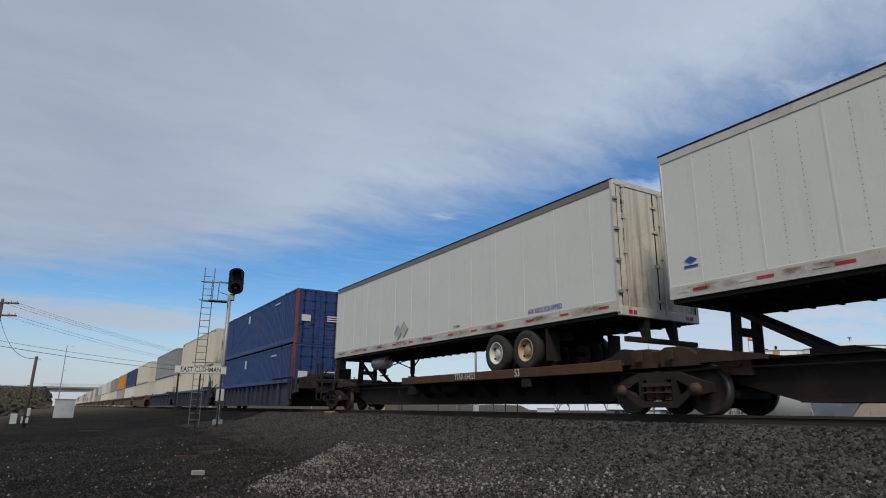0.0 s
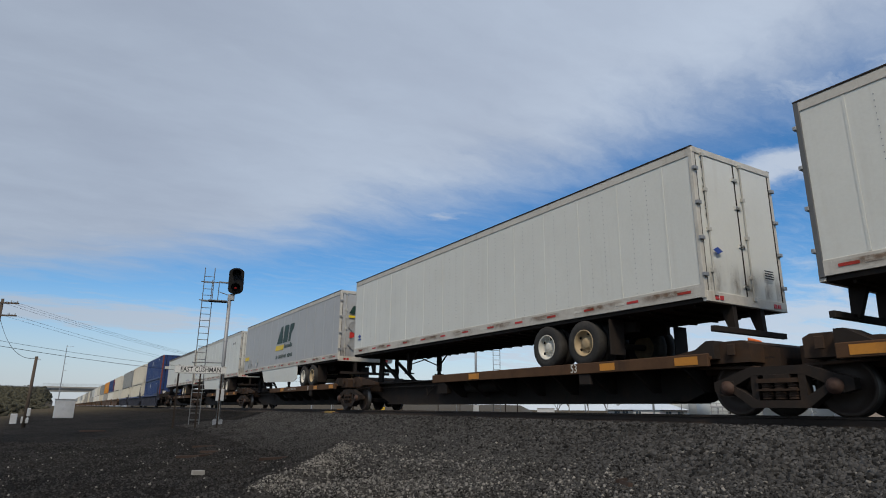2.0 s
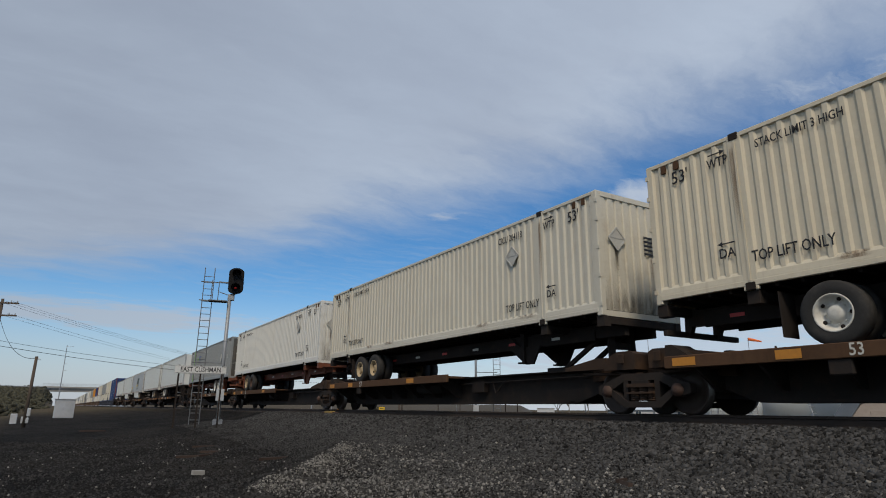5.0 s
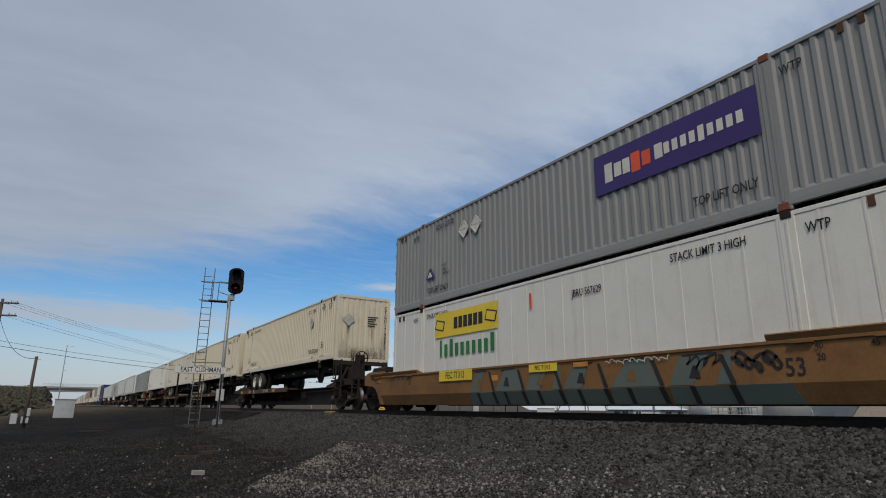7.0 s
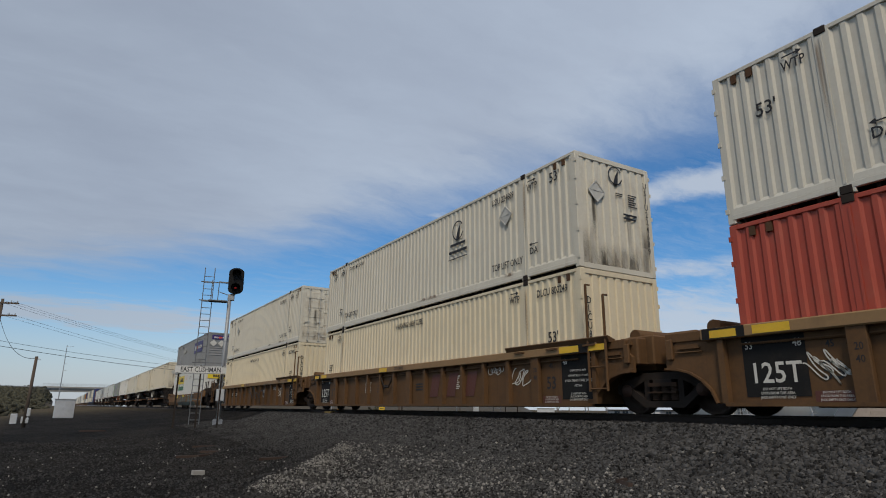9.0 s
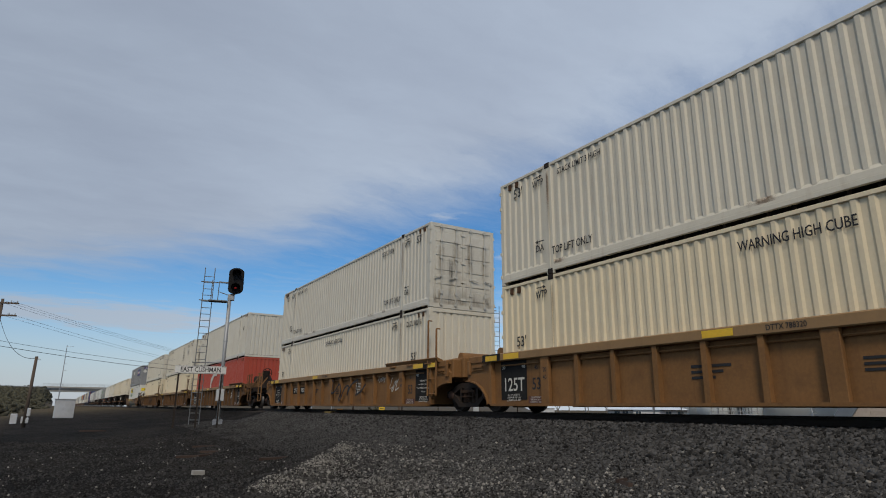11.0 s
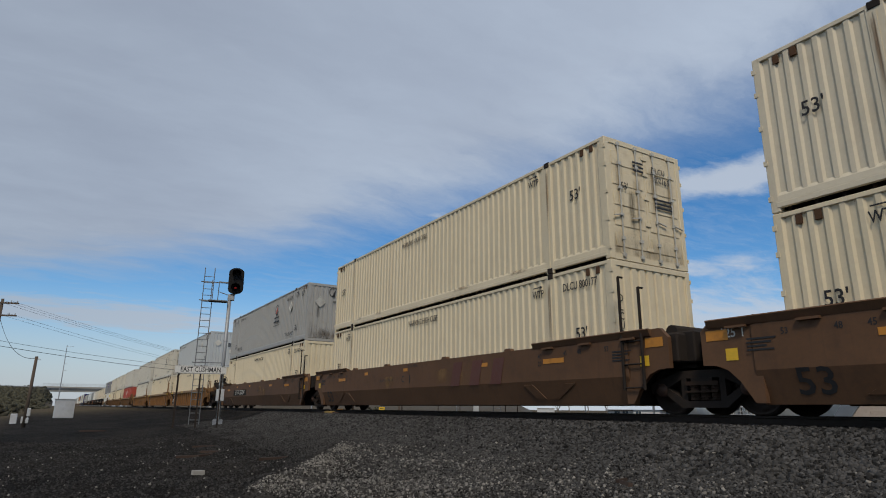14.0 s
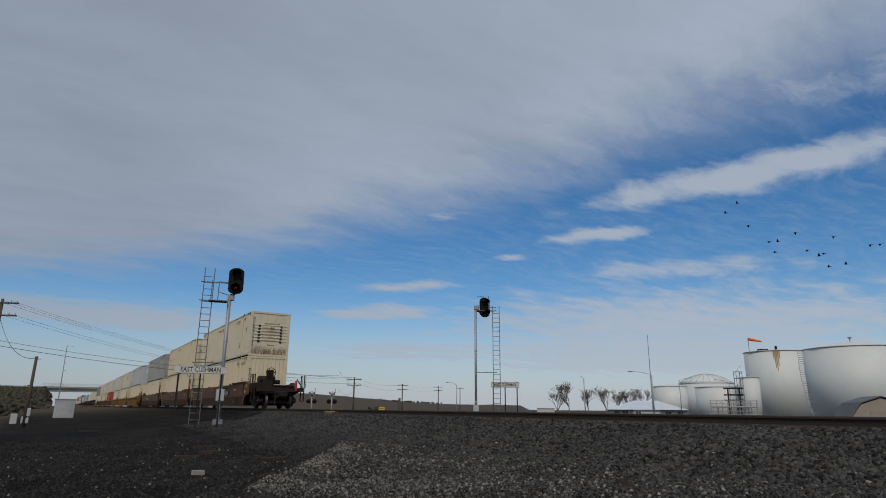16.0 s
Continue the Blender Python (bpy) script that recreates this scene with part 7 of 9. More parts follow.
def build_last_well():
    fr = (-310.45, -330.45, -350.2)
    car, mids = well_car(fr, WELL_DARK, "smooth", "dark brown three-unit well car with smooth sides at the train's end")
    X = -1.536
    low = Matrix(((0, -0.30, -0.954, 0), (-1, 0, 0, 0), (0, 0.954, -0.30, 0), (0, 0, 0, 1)))      # the inward-sloping lower side
    SANDY = stain_paint("sandy_patch", (0.33, 0.20, 0.09), 0.75)
    for i, y in enumerate(mids):
        for sgn in (1, -1):
            car_panel(car, ORANGE_MARK, y + sgn * 6.35, 1.16, 0.7, 0.11, X, "reflector")
            car_panel(car, ORANGE_MARK, y + sgn * 9.2, 1.34, 0.42, 0.18, -1.506, "reflector")
            car_panel(car, YELLOW_MARK, y + sgn * 8.95, 1.00, 0.22, 0.2, -1.506, "reflector")
            for wd, d in (("53", 8.0), ("48", 7.2), ("45", 6.75)):
                car_text(car, wd, 0.15, y + sgn * d, 1.30, BLACK_MARK, X)
            car_text(car, "40", 0.16, y + sgn * 5.87, 1.28, BLACK_MARK, X)
            car_text(car, "20", 0.16, y + sgn * 5.87, 1.11, BLACK_MARK, X)
            bars("small_print", car, BLACK_MARK, SIDE, X, y + sgn * 8.4, 1.12, 0.5, 0.24, 4, 0.4)
            for k, d in enumerate((5.6, 6.55)):
                lean = 0.5 if k else -0.5
                shape("gusset", car, WELL_DARK, low, -1.455, y + sgn * d, 0.47, [(-0.22 - lean * 0.5, -0.16), (0.1 - lean * 0.5, -0.16), (0.22 + lean * 0.5, 0.18), (-0.1 + lean * 0.5, 0.18)], 0.02)
        lettering("53", 0.60, BLACK_MARK, car, low, -1.470, y + 7.65, 0.50, 1.05)
        if i != 1:
            at = y + (3.25 if i == 0 else -3.37)
            car_panel(car, PANEL_BLACK, at, 0.95, 3.25, 0.34, X, "number_panel")
            car_text(car, "DTTX 765234", 0.37, at, 0.95, WHITE_MARK, X - 0.006, 1.05)
        car_text(car, "ACB"[i], 0.30, y + (1.09, 1.08, -1.12)[i], 1.0, BLACK_MARK, X)
        car_text(car, "LD LMT 118400 PER UNIT", 0.11, y + (-0.9, 2.3, 0.25)[i], 1.0, BLACK_MARK, X)
        car_text(car, "DTTX 765234", 0.12, y + 0.4, 1.40, BLACK_MARK, X)
        shape("outline_box", car, BLACK_MARK, SIDE, X, y + (0.5, 0.6, -0.72)[i], 1.0, rect(0.05, 0.26), 0.003)
        for d in (0.9, 4.0, -3.5):
            car_panel(car, ORANGE_MARK, y + d, 1.22 if d < 0 else 1.30, 0.5 if d < 0 else 0.3, 0.10, X, "reflector")
        for d, z in ((-1.4, 0.98), (-2.3, 0.86), (2.1, 0.9)):
            stain(car, SANDY, SIDE, X - 0.002, y + d, z, 0.9, 0.5, "worn sandy patch in the brown paint")
        for d in (-4.6, -1.5, 2.4, 5.2):
            part("top_clip", "top_clip", lambda bm: prism(bm, [(-0.16, 0), (0.16, 0), (0.1, 0.07), (-0.1, 0.07)], "x", -1.52, -1.40), WELL_DARK, car, pose(0, y + d, 1.50))
    faded_blocks(car, mids[1] - 2.2, 1.02, X - 0.002)
    squiggle(car, mids[2] - 3.8, 1.32, 1.6, 0.40, BLACK_MARK, 90, 7, 0.020, X - 0.012)
    squiggle(car, mids[2] - 5.15, 1.34, 0.7, 0.34, BLACK_MARK, 91, 3, 0.020, X - 0.012)
    car_text(car, "125 T", 0.24, mids[2] + 8.9, 1.36, WHITE_MARK, -1.506)
    part("end_flag", "end_flag", lambda bm: quad_box(bm, -0.06, 0.06, -0.03, 0.03, -0.3, 0.3, 0.01), RED_MARK, car, pose(0.9, mids[2] - 11.45, 1.35), "red end-of-train marker")
    a, b = stack(fr[0], "cream", "silver", "cream corrugated container in a well", "grey container with a round red and black emblem")
    common_marks(a, top_lift=False, low=True, serial="DLCU 800110", serial_y=3.0)
    common_marks(b, serial="USIU 287238", serial_y=2.9)
    emblem(b, 5.2)
    bold(b, [(-0.16, -0.18), (0.02, -0.2), (0.16, 0.16), (0.05, 0.1)], LOGO_RED, -HL + 5.2, 2.15, SIDE, FX - 0.010, "red_emblem")
    placard(b, 2.62, 2.0, SIDE, FX - 0.004, WHITE_MARK)
    tail_extras(b, "USIU287238")
    a, b = stack(fr[1], "cream", "cream", "cream corrugated container in a well", "cream container with stained double doors", top_end="door")
    common_marks(a, top_lift=False, low=True, serial="DLCU 800177", serial_y=1.05)
    side_marks(b, [("53'", 0.36, 1.0, 1.75), ("WTP", 0.26, 2.5, CH - 0.4), ("WARNING HIGH CUBE", 0.24, 9.0, CH - 0.45), ("53'", 0.36, CL - 0.9, 1.6)])
    arrow(b, 2.5, CH - 0.22)
    lettering("DLCU", 0.22, BLACK_MARK, b, TAIL, 0.45, -HL - 0.03, 2.35)
    lettering("800165", 0.22, BLACK_MARK, b, TAIL, 0.55, -HL - 0.03, 2.12)
    lettering("53'", 0.24, BLACK_MARK, b, TAIL, -0.75, -HL - 0.03, 1.75)
    bars("small_print", b, BLACK_MARK, TAIL, -0.25, -HL - 0.03, 2.3, 0.36, 0.3, 3)
    bars("small_print", b, BLACK_MARK, TAIL, 0.55, -HL - 0.03, 1.5, 0.6, 0.3, 3)
    tail_serial(a, "DLCU80")
    a, b = stack(fr[2], "cream", "beige", "cream corrugated container in a well at the train's end", "cream container with a ribbed, soot-stained end wall", top_end="ribbed")
    common_marks(a, top_lift=False, low=True, serial="DLCU 800171", serial_y=1.2)
    side_marks(b, [("53'", 0.36, 1.0, 1.75), ("WTP", 0.26, 1.62, CH - 0.4), ("DLCU 800250", 0.28, 3.4, CH - 0.42), ("DA", 0.26, 2.5, 0.75), ("WARNING HIGH CUBE", 0.24, 9.0, CH - 0.45), ("53'", 0.36, CL - 0.9, 1.6), ("DA", 0.26, CL - 2.4, 0.75)])
    arrow(b, 2.5, 0.93, None, -1)
    tail_serial(b, "DLCU800250")
    tail_serial(a, "DLCU80")
    lettering("WARNING HIGH CUBE", 0.12, BLACK_MARK, b, TAIL, 0.1, -HL - 0.004, 2.12)
    lettering("53'", 0.24, BLACK_MARK, b, TAIL, 0.15, -HL - 0.012, 1.8)
    lettering("24,000 lbs", 0.13, BLACK_MARK, b, TAIL, 0.1, -HL + 0.03, 0.72)
    for x in (-0.72, 0.72):
        part("soot_streak", "soot", lambda bm: [prism(bm, [(-0.08 + 0.02 * (k % 3), 1.0 + k * 0.2 - 0.11), (0.10 - 0.015 * (k % 2), 1.0 + k * 0.2 - 0.11), (0.07, 1.0 + k * 0.2 + 0.02), (-0.06, 1.0 + k * 0.2 + 0.03)], "y", -HL + 0.003, -HL + 0.033) for k in range(6)],
             BLACK_MARK, b, pose(x, 0, 0), "black soot marks across the ribs")


build_second_well()
build_third_well()
build_last_well()


# ---------------------------------------------------------------- fixed things along the line
WOOD_POLE = material("weathered_pole_wood", (0.085, 0.065, 0.05), 0.9, dirt=0.3, streak=0.3, bump=0.4)
BLACK_METAL = material("black_signal_paint", (0.009, 0.009, 0.010), 0.7, dirt=0.15, dirt_col=(0.03, 0.03, 0.03), spec=0.15)
IRON = material("weathered_grey_iron", (0.16, 0.17, 0.18), 0.65, 0.3, dirt=0.3, dirt_col=(0.09, 0.08, 0.07))
CABLE = material("black_cable", (0.02, 0.02, 0.022), 0.7, dirt=0)
TANK_WHITE = material("white_tank_paint", (0.62, 0.655, 0.66), 0.55, dirt=0.12, dirt_col=(0.40, 0.40, 0.40), streak=0.1, streak_col=(0.42, 0.40, 0.36), vary=0.05)
RUST_RUN = material("rust_run", (0.46, 0.33, 0.15), 0.8, dirt=0.4, dirt_col=(0.5, 0.45, 0.38))
ROOF_PALE = material("pale_blue_metal_roof", (0.55, 0.62, 0.70), 0.4, dirt=0.1, vary=0.06)
WALL_PALE = material("pale_house_wall", (0.50, 0.51, 0.52), 0.7, dirt=0.15)
WINDOW = material("dark_window_glass", (0.05, 0.07, 0.09), 0.15, dirt=0.0, bump=0, spec=0.6)
SHED_TAN = material("tan_shed_wall", (0.34, 0.29, 0.25), 0.8, dirt=0.2, streak=0.1)
SHED_ROOF = material("grey_shingle_roof", (0.13, 0.14, 0.145), 0.9, dirt=0.4, dirt_col=(0.22, 0.22, 0.21))
CONCRETE = material("weathered_concrete", (0.30, 0.29, 0.27), 0.85, dirt=0.3, dirt_col=(0.16, 0.15, 0.14), streak=0.25, streak_col=(0.13, 0.12, 0.11))
HILL = material("dry_brush_hill", (0.070, 0.058, 0.042), 0.95, dirt=0.8, dirt_col=(0.030, 0.030, 0.020), grain=0.6, vary=0.35, bump=0)
BRUSH = material("dull_brush_leaves", (0.050, 0.048, 0.030), 0.9, dirt=0.3, dirt_col=(0.09, 0.075, 0.045), island=0.5)
BARK = material("grey_bark", (0.19, 0.165, 0.145), 0.9, dirt=0.2)
SIGN_WHITE = material("white_sign_board", (0.62, 0.62, 0.60), 0.55, dirt=0.15)
SILVER = material("silver_cabinet_paint", (0.52, 0.53, 0.54), 0.45, 0.3, dirt=0.2)
LENS_RED = material("red_signal_lens", (0.8, 0.03, 0.02), 0.3, dirt=0, bump=0, emit=0.1)
ORANGE_CLOTH = material("orange_windsock_cloth", (0.75, 0.16, 0.04), 0.8, dirt=0.1)


def mast_signal(base, height, face_turn, side, label, lit, head_at=(0.22, 0.0, 0.66), head_turn=0.0, head_size=(1.0, 1.0, 0.76), mast_r=0.085, above=1.25, reach=1.02):
    """Signal mast with an oval two-lamp head, a service platform and a ladder; side: where the ladder stands."""
    ob = thing("railway_signal", pose(*base, 0, 0, face_turn), label, "signal", "track signals")
    part("mast", f"mast_{height}", lambda bm: [tube(bm, (0, 0, -0.2), (0, 0, height), mast_r, 14), tube(bm, (0, 0, 1.6), (0, 0, 1.75), mast_r + 0.015, 14), tube(bm, (0, 0, height * 0.62), (0, 0, height * 0.62 + 0.05), mast_r + 0.015, 14)], GALV, ob)
    part("foundation", "foundation", lambda bm: [quad_box(bm, -0.22, 0.22, -0.22, 0.22, -0.25, 0.12, 0.02), prism(bm, [(-0.3, 0.12), (-0.09, 0.12), (-0.09, 1.1)], "x", -0.04, 0.04)], GALV, ob)
    part("junction_box", "junction_box", lambda bm: quad_box(bm, -0.18, 0.18, -0.24, -0.08, 0.95, 1.5, 0.02), SILVER, ob)

    def plate(bm):
        n = 28
        pts = []
        for i in range(n):
            a = 2 * math.pi * i / n
            pts.append((0.36 * math.cos(a), 0.36 * math.sin(a) + (0.5 if math.sin(a) > 0 else -0.5)))
        prism(bm, pts, "y", -0.16, -0.10)
    H = pose(head_at[0], head_at[1], height + head_at[2], 0, 0, head_turn) @ Matrix.Diagonal((*head_size, 1))
    head = part("signal_head", "head_plate", plate, BLACK_METAL, ob, H, "black oval background plate")
    for k, z in enumerate((0.45, -0.45)):
        def hood(bm):
            n = 18
            for i in range(n - 4):
                a, b = math.pi * (-0.1 + 1.2 * i / (n - 4)), math.pi * (-0.1 + 1.2 * (i + 1) / (n - 4))
                v = [bm.verts.new(c) for c in ((0.2 * math.cos(a), -0.16, 0.2 * math.sin(a)), (0.2 * math.cos(b), -0.16, 0.2 * math.sin(b)), (0.21 * math.cos(b), -0.55, 0.21 * math.sin(b)), (0.21 * math.cos(a), -0.55, 0.21 * math.sin(a)))]
                bm.faces.new(v)
        part("hood", "signal_hood", hood, BLACK_METAL, head, pose(0, 0, z))
        part("lens", f"lens_{lit}_{k}", lambda bm: lathe(bm, [(-0.20, 0.01), (-0.19, 0.05), (-0.15, 0.06)], "y", 16), LENS_RED if lit and k == 1 else BLACK_METAL, head, pose(0, 0, z), "glowing red lens" if lit and k == 1 else "dark lens")
    part("head_case", "head_case", lambda bm: quad_box(bm, -0.17, 0.17, -0.10, 0.12, -0.75, 0.75, 0.05), BLACK_METAL, head)
    part("head_bracket", f"bracket_{height}_{lit}", lambda bm: [tube(bm, (0, 0, height - 0.1), (head_at[0], 0, height + head_at[2] - 0.8 * head_size[2]), 0.07, 10), quad_box(bm, -0.1, 0.22, -0.1, 0.1, height - 0.3, height - 0.05, 0.02)], GALV, ob)
    zp = height - 0.35
    s = side
    part("platform", f"platform_{height}_{s}", lambda bm: [quad_box(bm, min(s * 0.1, s * 0.95), max(s * 0.1, s * 0.95), -0.3, 0.3, zp - 0.04, zp), bar(bm, (0, 0, zp - 0.05), (s * 1.3, 0, zp - 0.02), 0.05, 0.05)], IRON, ob)
    part("guard_rail", f"guard_{height}_{s}", lambda bm: [tube(bm, (s * 0.55, 0.28, zp), (s * 0.55, 0.28, zp + 1.0), 0.02, 6), tube(bm, (s * 0.85, -0.28, zp), (s * 0.85, -0.28, zp + 0.95), 0.02, 6),
                                                       tube(bm, (s * 0.55, 0.28, zp + 1.0), (s * 0.1, 0.1, zp + 0.95), 0.02, 6), tube(bm, (s * 0.55, 0.28, zp + 0.5), (s * 0.1, 0.2, zp + 0.35), 0.02, 6)], IRON, ob)
    lad = part("ladder", f"ladder_rails_{height}_{s}", lambda bm: [tube(bm, (s * reach + d, 0.0, -0.1), (s * reach + d, 0.0, height + above), 0.020, 6) for d in (-0.22, 0.22)], IRON, ob)
    for i in range(int((height + above) / 0.305)):
        part("rung", f"rung_{s}", lambda bm: tube(bm, (s * reach - 0.22, 0, 0.1), (s * reach + 0.22, 0, 0.1), 0.017, 6), IRON, lad, pose(0, 0, i * 0.305))
    for z in (height * 0.45, zp, min(height + 0.55, height + above - 0.1)):
        part("stay_bar", "stay_bar", lambda bm: tube(bm, (0, 0, 0), (1.38, 0, 0), 0.026, 6), IRON, ob, pose(0, 0, z) @ Matrix.Diagonal((s, 1, 1, 1)))


mast_signal((6.25, 30.3, -0.62), 6.0, -12, -1, "galvanised signal mast with black head, red lamp and ladder", True)
mast_signal((22.6, 33.0, -1.2), 7.95, -34, 1, "galvanised signal mast with black head across the track", False, (0.55, 0.0, -0.15), 25.0, (1.0, 1.0, 0.76), 0.075, -0.05, 1.35)


def station_sign(a, b, z, tall, label):
    """A long white board with black capitals on three posts."""
    a, b = Vector(a), Vector(b)
    d = b - a
    w = d.length
    turn = math.degrees(math.atan2(d.y, d.x))
    ob = thing("station_sign", pose((a.x + b.x) / 2, (a.y + b.y) / 2, z, 0, 0, turn), label, "sign", "station name boards")
    part("board", f"board_{w:.1f}", lambda bm: quad_box(bm, -w / 2, w / 2, -0.012, 0.012, -0.17, 0.17, 0.006), SIGN_WHITE, ob)
    for k in (-0.42, 0.0, 0.42):
        part("post", f"sign_post_{tall}", lambda bm: quad_box(bm, -0.035, 0.035, 0.015, 0.07, -tall, 0.2), STEEL_DARK, ob, pose(k * w, 0, 0))
    part("border", f"border_{w:.1f}", lambda bm: [quad_box(bm, -w / 2 + 0.03, w / 2 - 0.03, -0.016, -0.011, s * 0.145 - 0.006, s * 0.145 + 0.006) for s in (-1, 1)], BLACK_MARK, ob)
    t = lettering("EAST CUSHMAN", 0.29, BLACK_MARK, ob, TAIL, 0, -0.016, 0.0, 0.80 * w / 2.15)
    return ob


station_sign((3.95, 28.75), (6.02, 28.4), 1.63, 2.45, "white station name board on dark posts beside the track")
station_sign((23.5, 32.6), (24.95, 31.5), 1.60, 2.75, "white station name board on dark posts across the track")


def relay_cabinet():
    ob = thing("relay_cabinet", pose(0.2, 62.2, -0.95, 0, 0, 4), "silver steel relay cabinet in the yard", "cabinet")
    part("body", "relay_body", lambda bm: quad_box(bm, -0.72, 0.72, -0.5, 0.5, 0.0, 1.5, 0.02), SILVER, ob)
    part("roof", "relay_roof", lambda bm: quad_box(bm, -0.78, 0.78, -0.56, 0.56, 1.5, 1.58, 0.015), SILVER, ob)
    part("door", "relay_door", lambda bm: [quad_box(bm, -0.62, -0.02, -0.515, -0.5, 0.1, 1.42), quad_box(bm, -0.12, -0.08, -0.54, -0.515, 0.7, 0.85)], SILVER, ob)
    part("door", "relay_door", lambda bm: None, SILVER, ob, pose(0.64, 0, 0))


relay_cabinet()


def pole_with_meter():
    ob = thing("utility_pole", pose(-1.75, 44.0, -1.05), "short dark wooden pole with a meter box", "pole")
    part("pole", "meter_pole", lambda bm: tube(bm, (0, 0, -0.3), (0.05, 0, 3.95), 0.10, 12, 0.08), WOOD_POLE, ob)
    part("meter_box", "meter_box", lambda bm: [quad_box(bm, 0.06, 0.24, -0.22, -0.06, 0.5, 0.95, 0.02), quad_box(bm, 0.05, 0.2, -0.2, -0.06, 0.1, 0.4, 0.02)], SILVER, ob)
    part("insulator", "pole_knob", lambda bm: [tube(bm, (0.05, 0, 3.9), (0.25, -0.1, 3.75), 0.03, 6)], GALV, ob)
    for x, y, h in ((-1.5, 52.0, 0.55), (-0.9, 52.3, 0.35)):
        b = thing("utility_box", pose(x - 1.2, y, -1.35), "small grey utility pedestal on dry ground", "box", "utility pedestals")
        part("body", f"pedestal_{h}", lambda bm: quad_box(bm, -0.2, 0.2, -0.15, 0.15, 0, h + 0.3, 0.03), SILVER, b)


pole_with_meter()


def crossarm_pole(x, y, z0, h, arms, turn, label):
    ob = thing("utility_pole", pose(x, y, z0, 0, 0, turn), label, "pole", "utility poles")
    part("pole", f"upole_{h:.1f}", lambda bm: tube(bm, (0, 0, -0.3), (0, 0, h), 0.16, 10, 0.11), WOOD_POLE, ob)
    for k in range(arms):
        z = h - 0.35 - k * 1.0
        part("crossarm", f"arm_{z:.1f}", lambda bm: quad_box(bm, -1.25, 1.25, -0.16, -0.05, z - 0.06, z + 0.06), WOOD_POLE, ob)
        for q in (-1.15, -0.7, 0.7, 1.15):
            part("insulator", f"insulator_{z:.1f}", lambda bm: tube(bm, (0, -0.1, z + 0.06), (0, -0.1, z + 0.22), 0.05, 8, 0.03), GALV, ob, pose(q, 0, 0))
    return ob


crossarm_pole(-5.3, 60.0, -1.6, 10.0, 2, -20, "tall wooden utility pole with two crossarms")
for x, y, h, n in ((43.3, 101.0, 7.5, 2), (69.6, 133.0, 8.0, 2), (97.7, 163.0, 9.0, 2), (119.6, 184.6, 9.6, 1)):
    crossarm_pole(x, y, -2.2, h, n, -30, "distant wooden utility pole with crossarms")
ob = thing("utility_pole", pose(46.0, 88.8, -2.1), "bare dark wooden post beyond the track", "pole")
part("pole", "bare_post", lambda bm: tube(bm, (0, 0, -0.3), (0, 0, 3.8), 0.17, 10), WOOD_POLE, ob)


def wire(name, a, b, sag, r=0.02, n=14):
    a, b = Vector(a), Vector(b)

    def build(bm):
        pts = [a.lerp(b, i / n) - Vector((0, 0, sag * 4 * (i / n) * (1 - i / n))) for i in range(n + 1)]
        pipe(bm, pts, r, 5)
    tagged(new(name, mesh_of(f"{name}_{a.x}_{a.z}_{b.x}_{b.z}", build, CABLE)), "thin black overhead cable", "cable", "overhead cables")


for dx, z in ((-0.6, 8.25), (0.1, 8.25), (0.7, 8.25), (-0.5, 7.25), (0.5, 7.25)):
    wire("power_cable", (-5.3 + dx, 60.0, z), (43.3 + dx, 101.0, z - 3.0), 1.6, 0.009)
wire("power_cable", (-16.0, 57.0, 6.25), (30.0, 75.0, 3.8), 1.3, 0.02)
wire("power_cable", (-16.0, 57.0, 6.6), (30.0, 75.0, 4.1), 1.2, 0.014)
wire("power_cable", (-1.7, 44.0, 2.8), (-5.3, 60.0, 7.0), 1.0, 0.015)
for (xa, ya, za), (xb, yb, zb) in (((43.3, 101, 5.2), (69.6, 133, 5.7)), ((69.6, 133, 5.7), (97.7, 163, 6.7)), ((30.0, 75.0, 4.6), (43.3, 101, 5.2)), ((30.0, 75.0, 2.4), (43.3, 101, 3.0))):
    wire("power_cable", (xa, ya, za), (xb, yb, zb), 0.7, 0.012)
    wire("power_cable", (xa + 1, ya, za - 1.0), (xb + 1, yb, zb - 1.0), 0.7, 0.012)


def antenna_mast(x, y, z0, h, label, arms):
    ob = thing("antenna_mast", pose(x, y, z0), label, "mast")
    part("mast", f"antenna_{h}", lambda bm: tube(bm, (0, 0, -0.2), (0, 0, h), 0.09, 8, 0.04), GALV, ob)
    for z, w in arms:
        part("antenna_arm", f"antenna_arm_{z}", lambda bm: tube(bm, (0, 0, z), (w, 0, z + 0.05), 0.03, 6), GALV, ob)


antenna_mast(-0.6, 110.0, -1.0, 10.0, "thin lattice antenna mast with short arms", ((9.8, 0.9), (7.2, 0.45), (6.2, 0.45)))
antenna_mast(84.2, 70.8, -2.3, 15.0, "tall thin lightning mast beside the tank yard", ())


def street_lamp(x, y, z0, h, arm, turn, label):
    ob = thing("street_lamp", pose(x, y, z0, 0, 0, turn), label, "lamp", "street lamps")
    part("pole", f"lamp_pole_{h}", lambda bm: tube(bm, (0, 0, -0.2), (0, 0, h), 0.11, 10, 0.07), GALV, ob)
    part("arm", f"lamp_arm_{h}_{arm}", lambda bm: [tube(bm, (0, 0, h), (arm * 0.5, 0, h + 0.45), 0.045, 8), tube(bm, (arm * 0.5, 0, h + 0.45), (arm, 0, h + 0.6), 0.04, 8)], GALV, ob)
    part("lamp_head", f"lamp_head_{h}_{arm}", lambda bm: quad_box(bm, min(arm, arm * 1.25), max(arm, arm * 1.25), -0.12, 0.12, h + 0.52, h + 0.66, 0.03), GALV, ob)


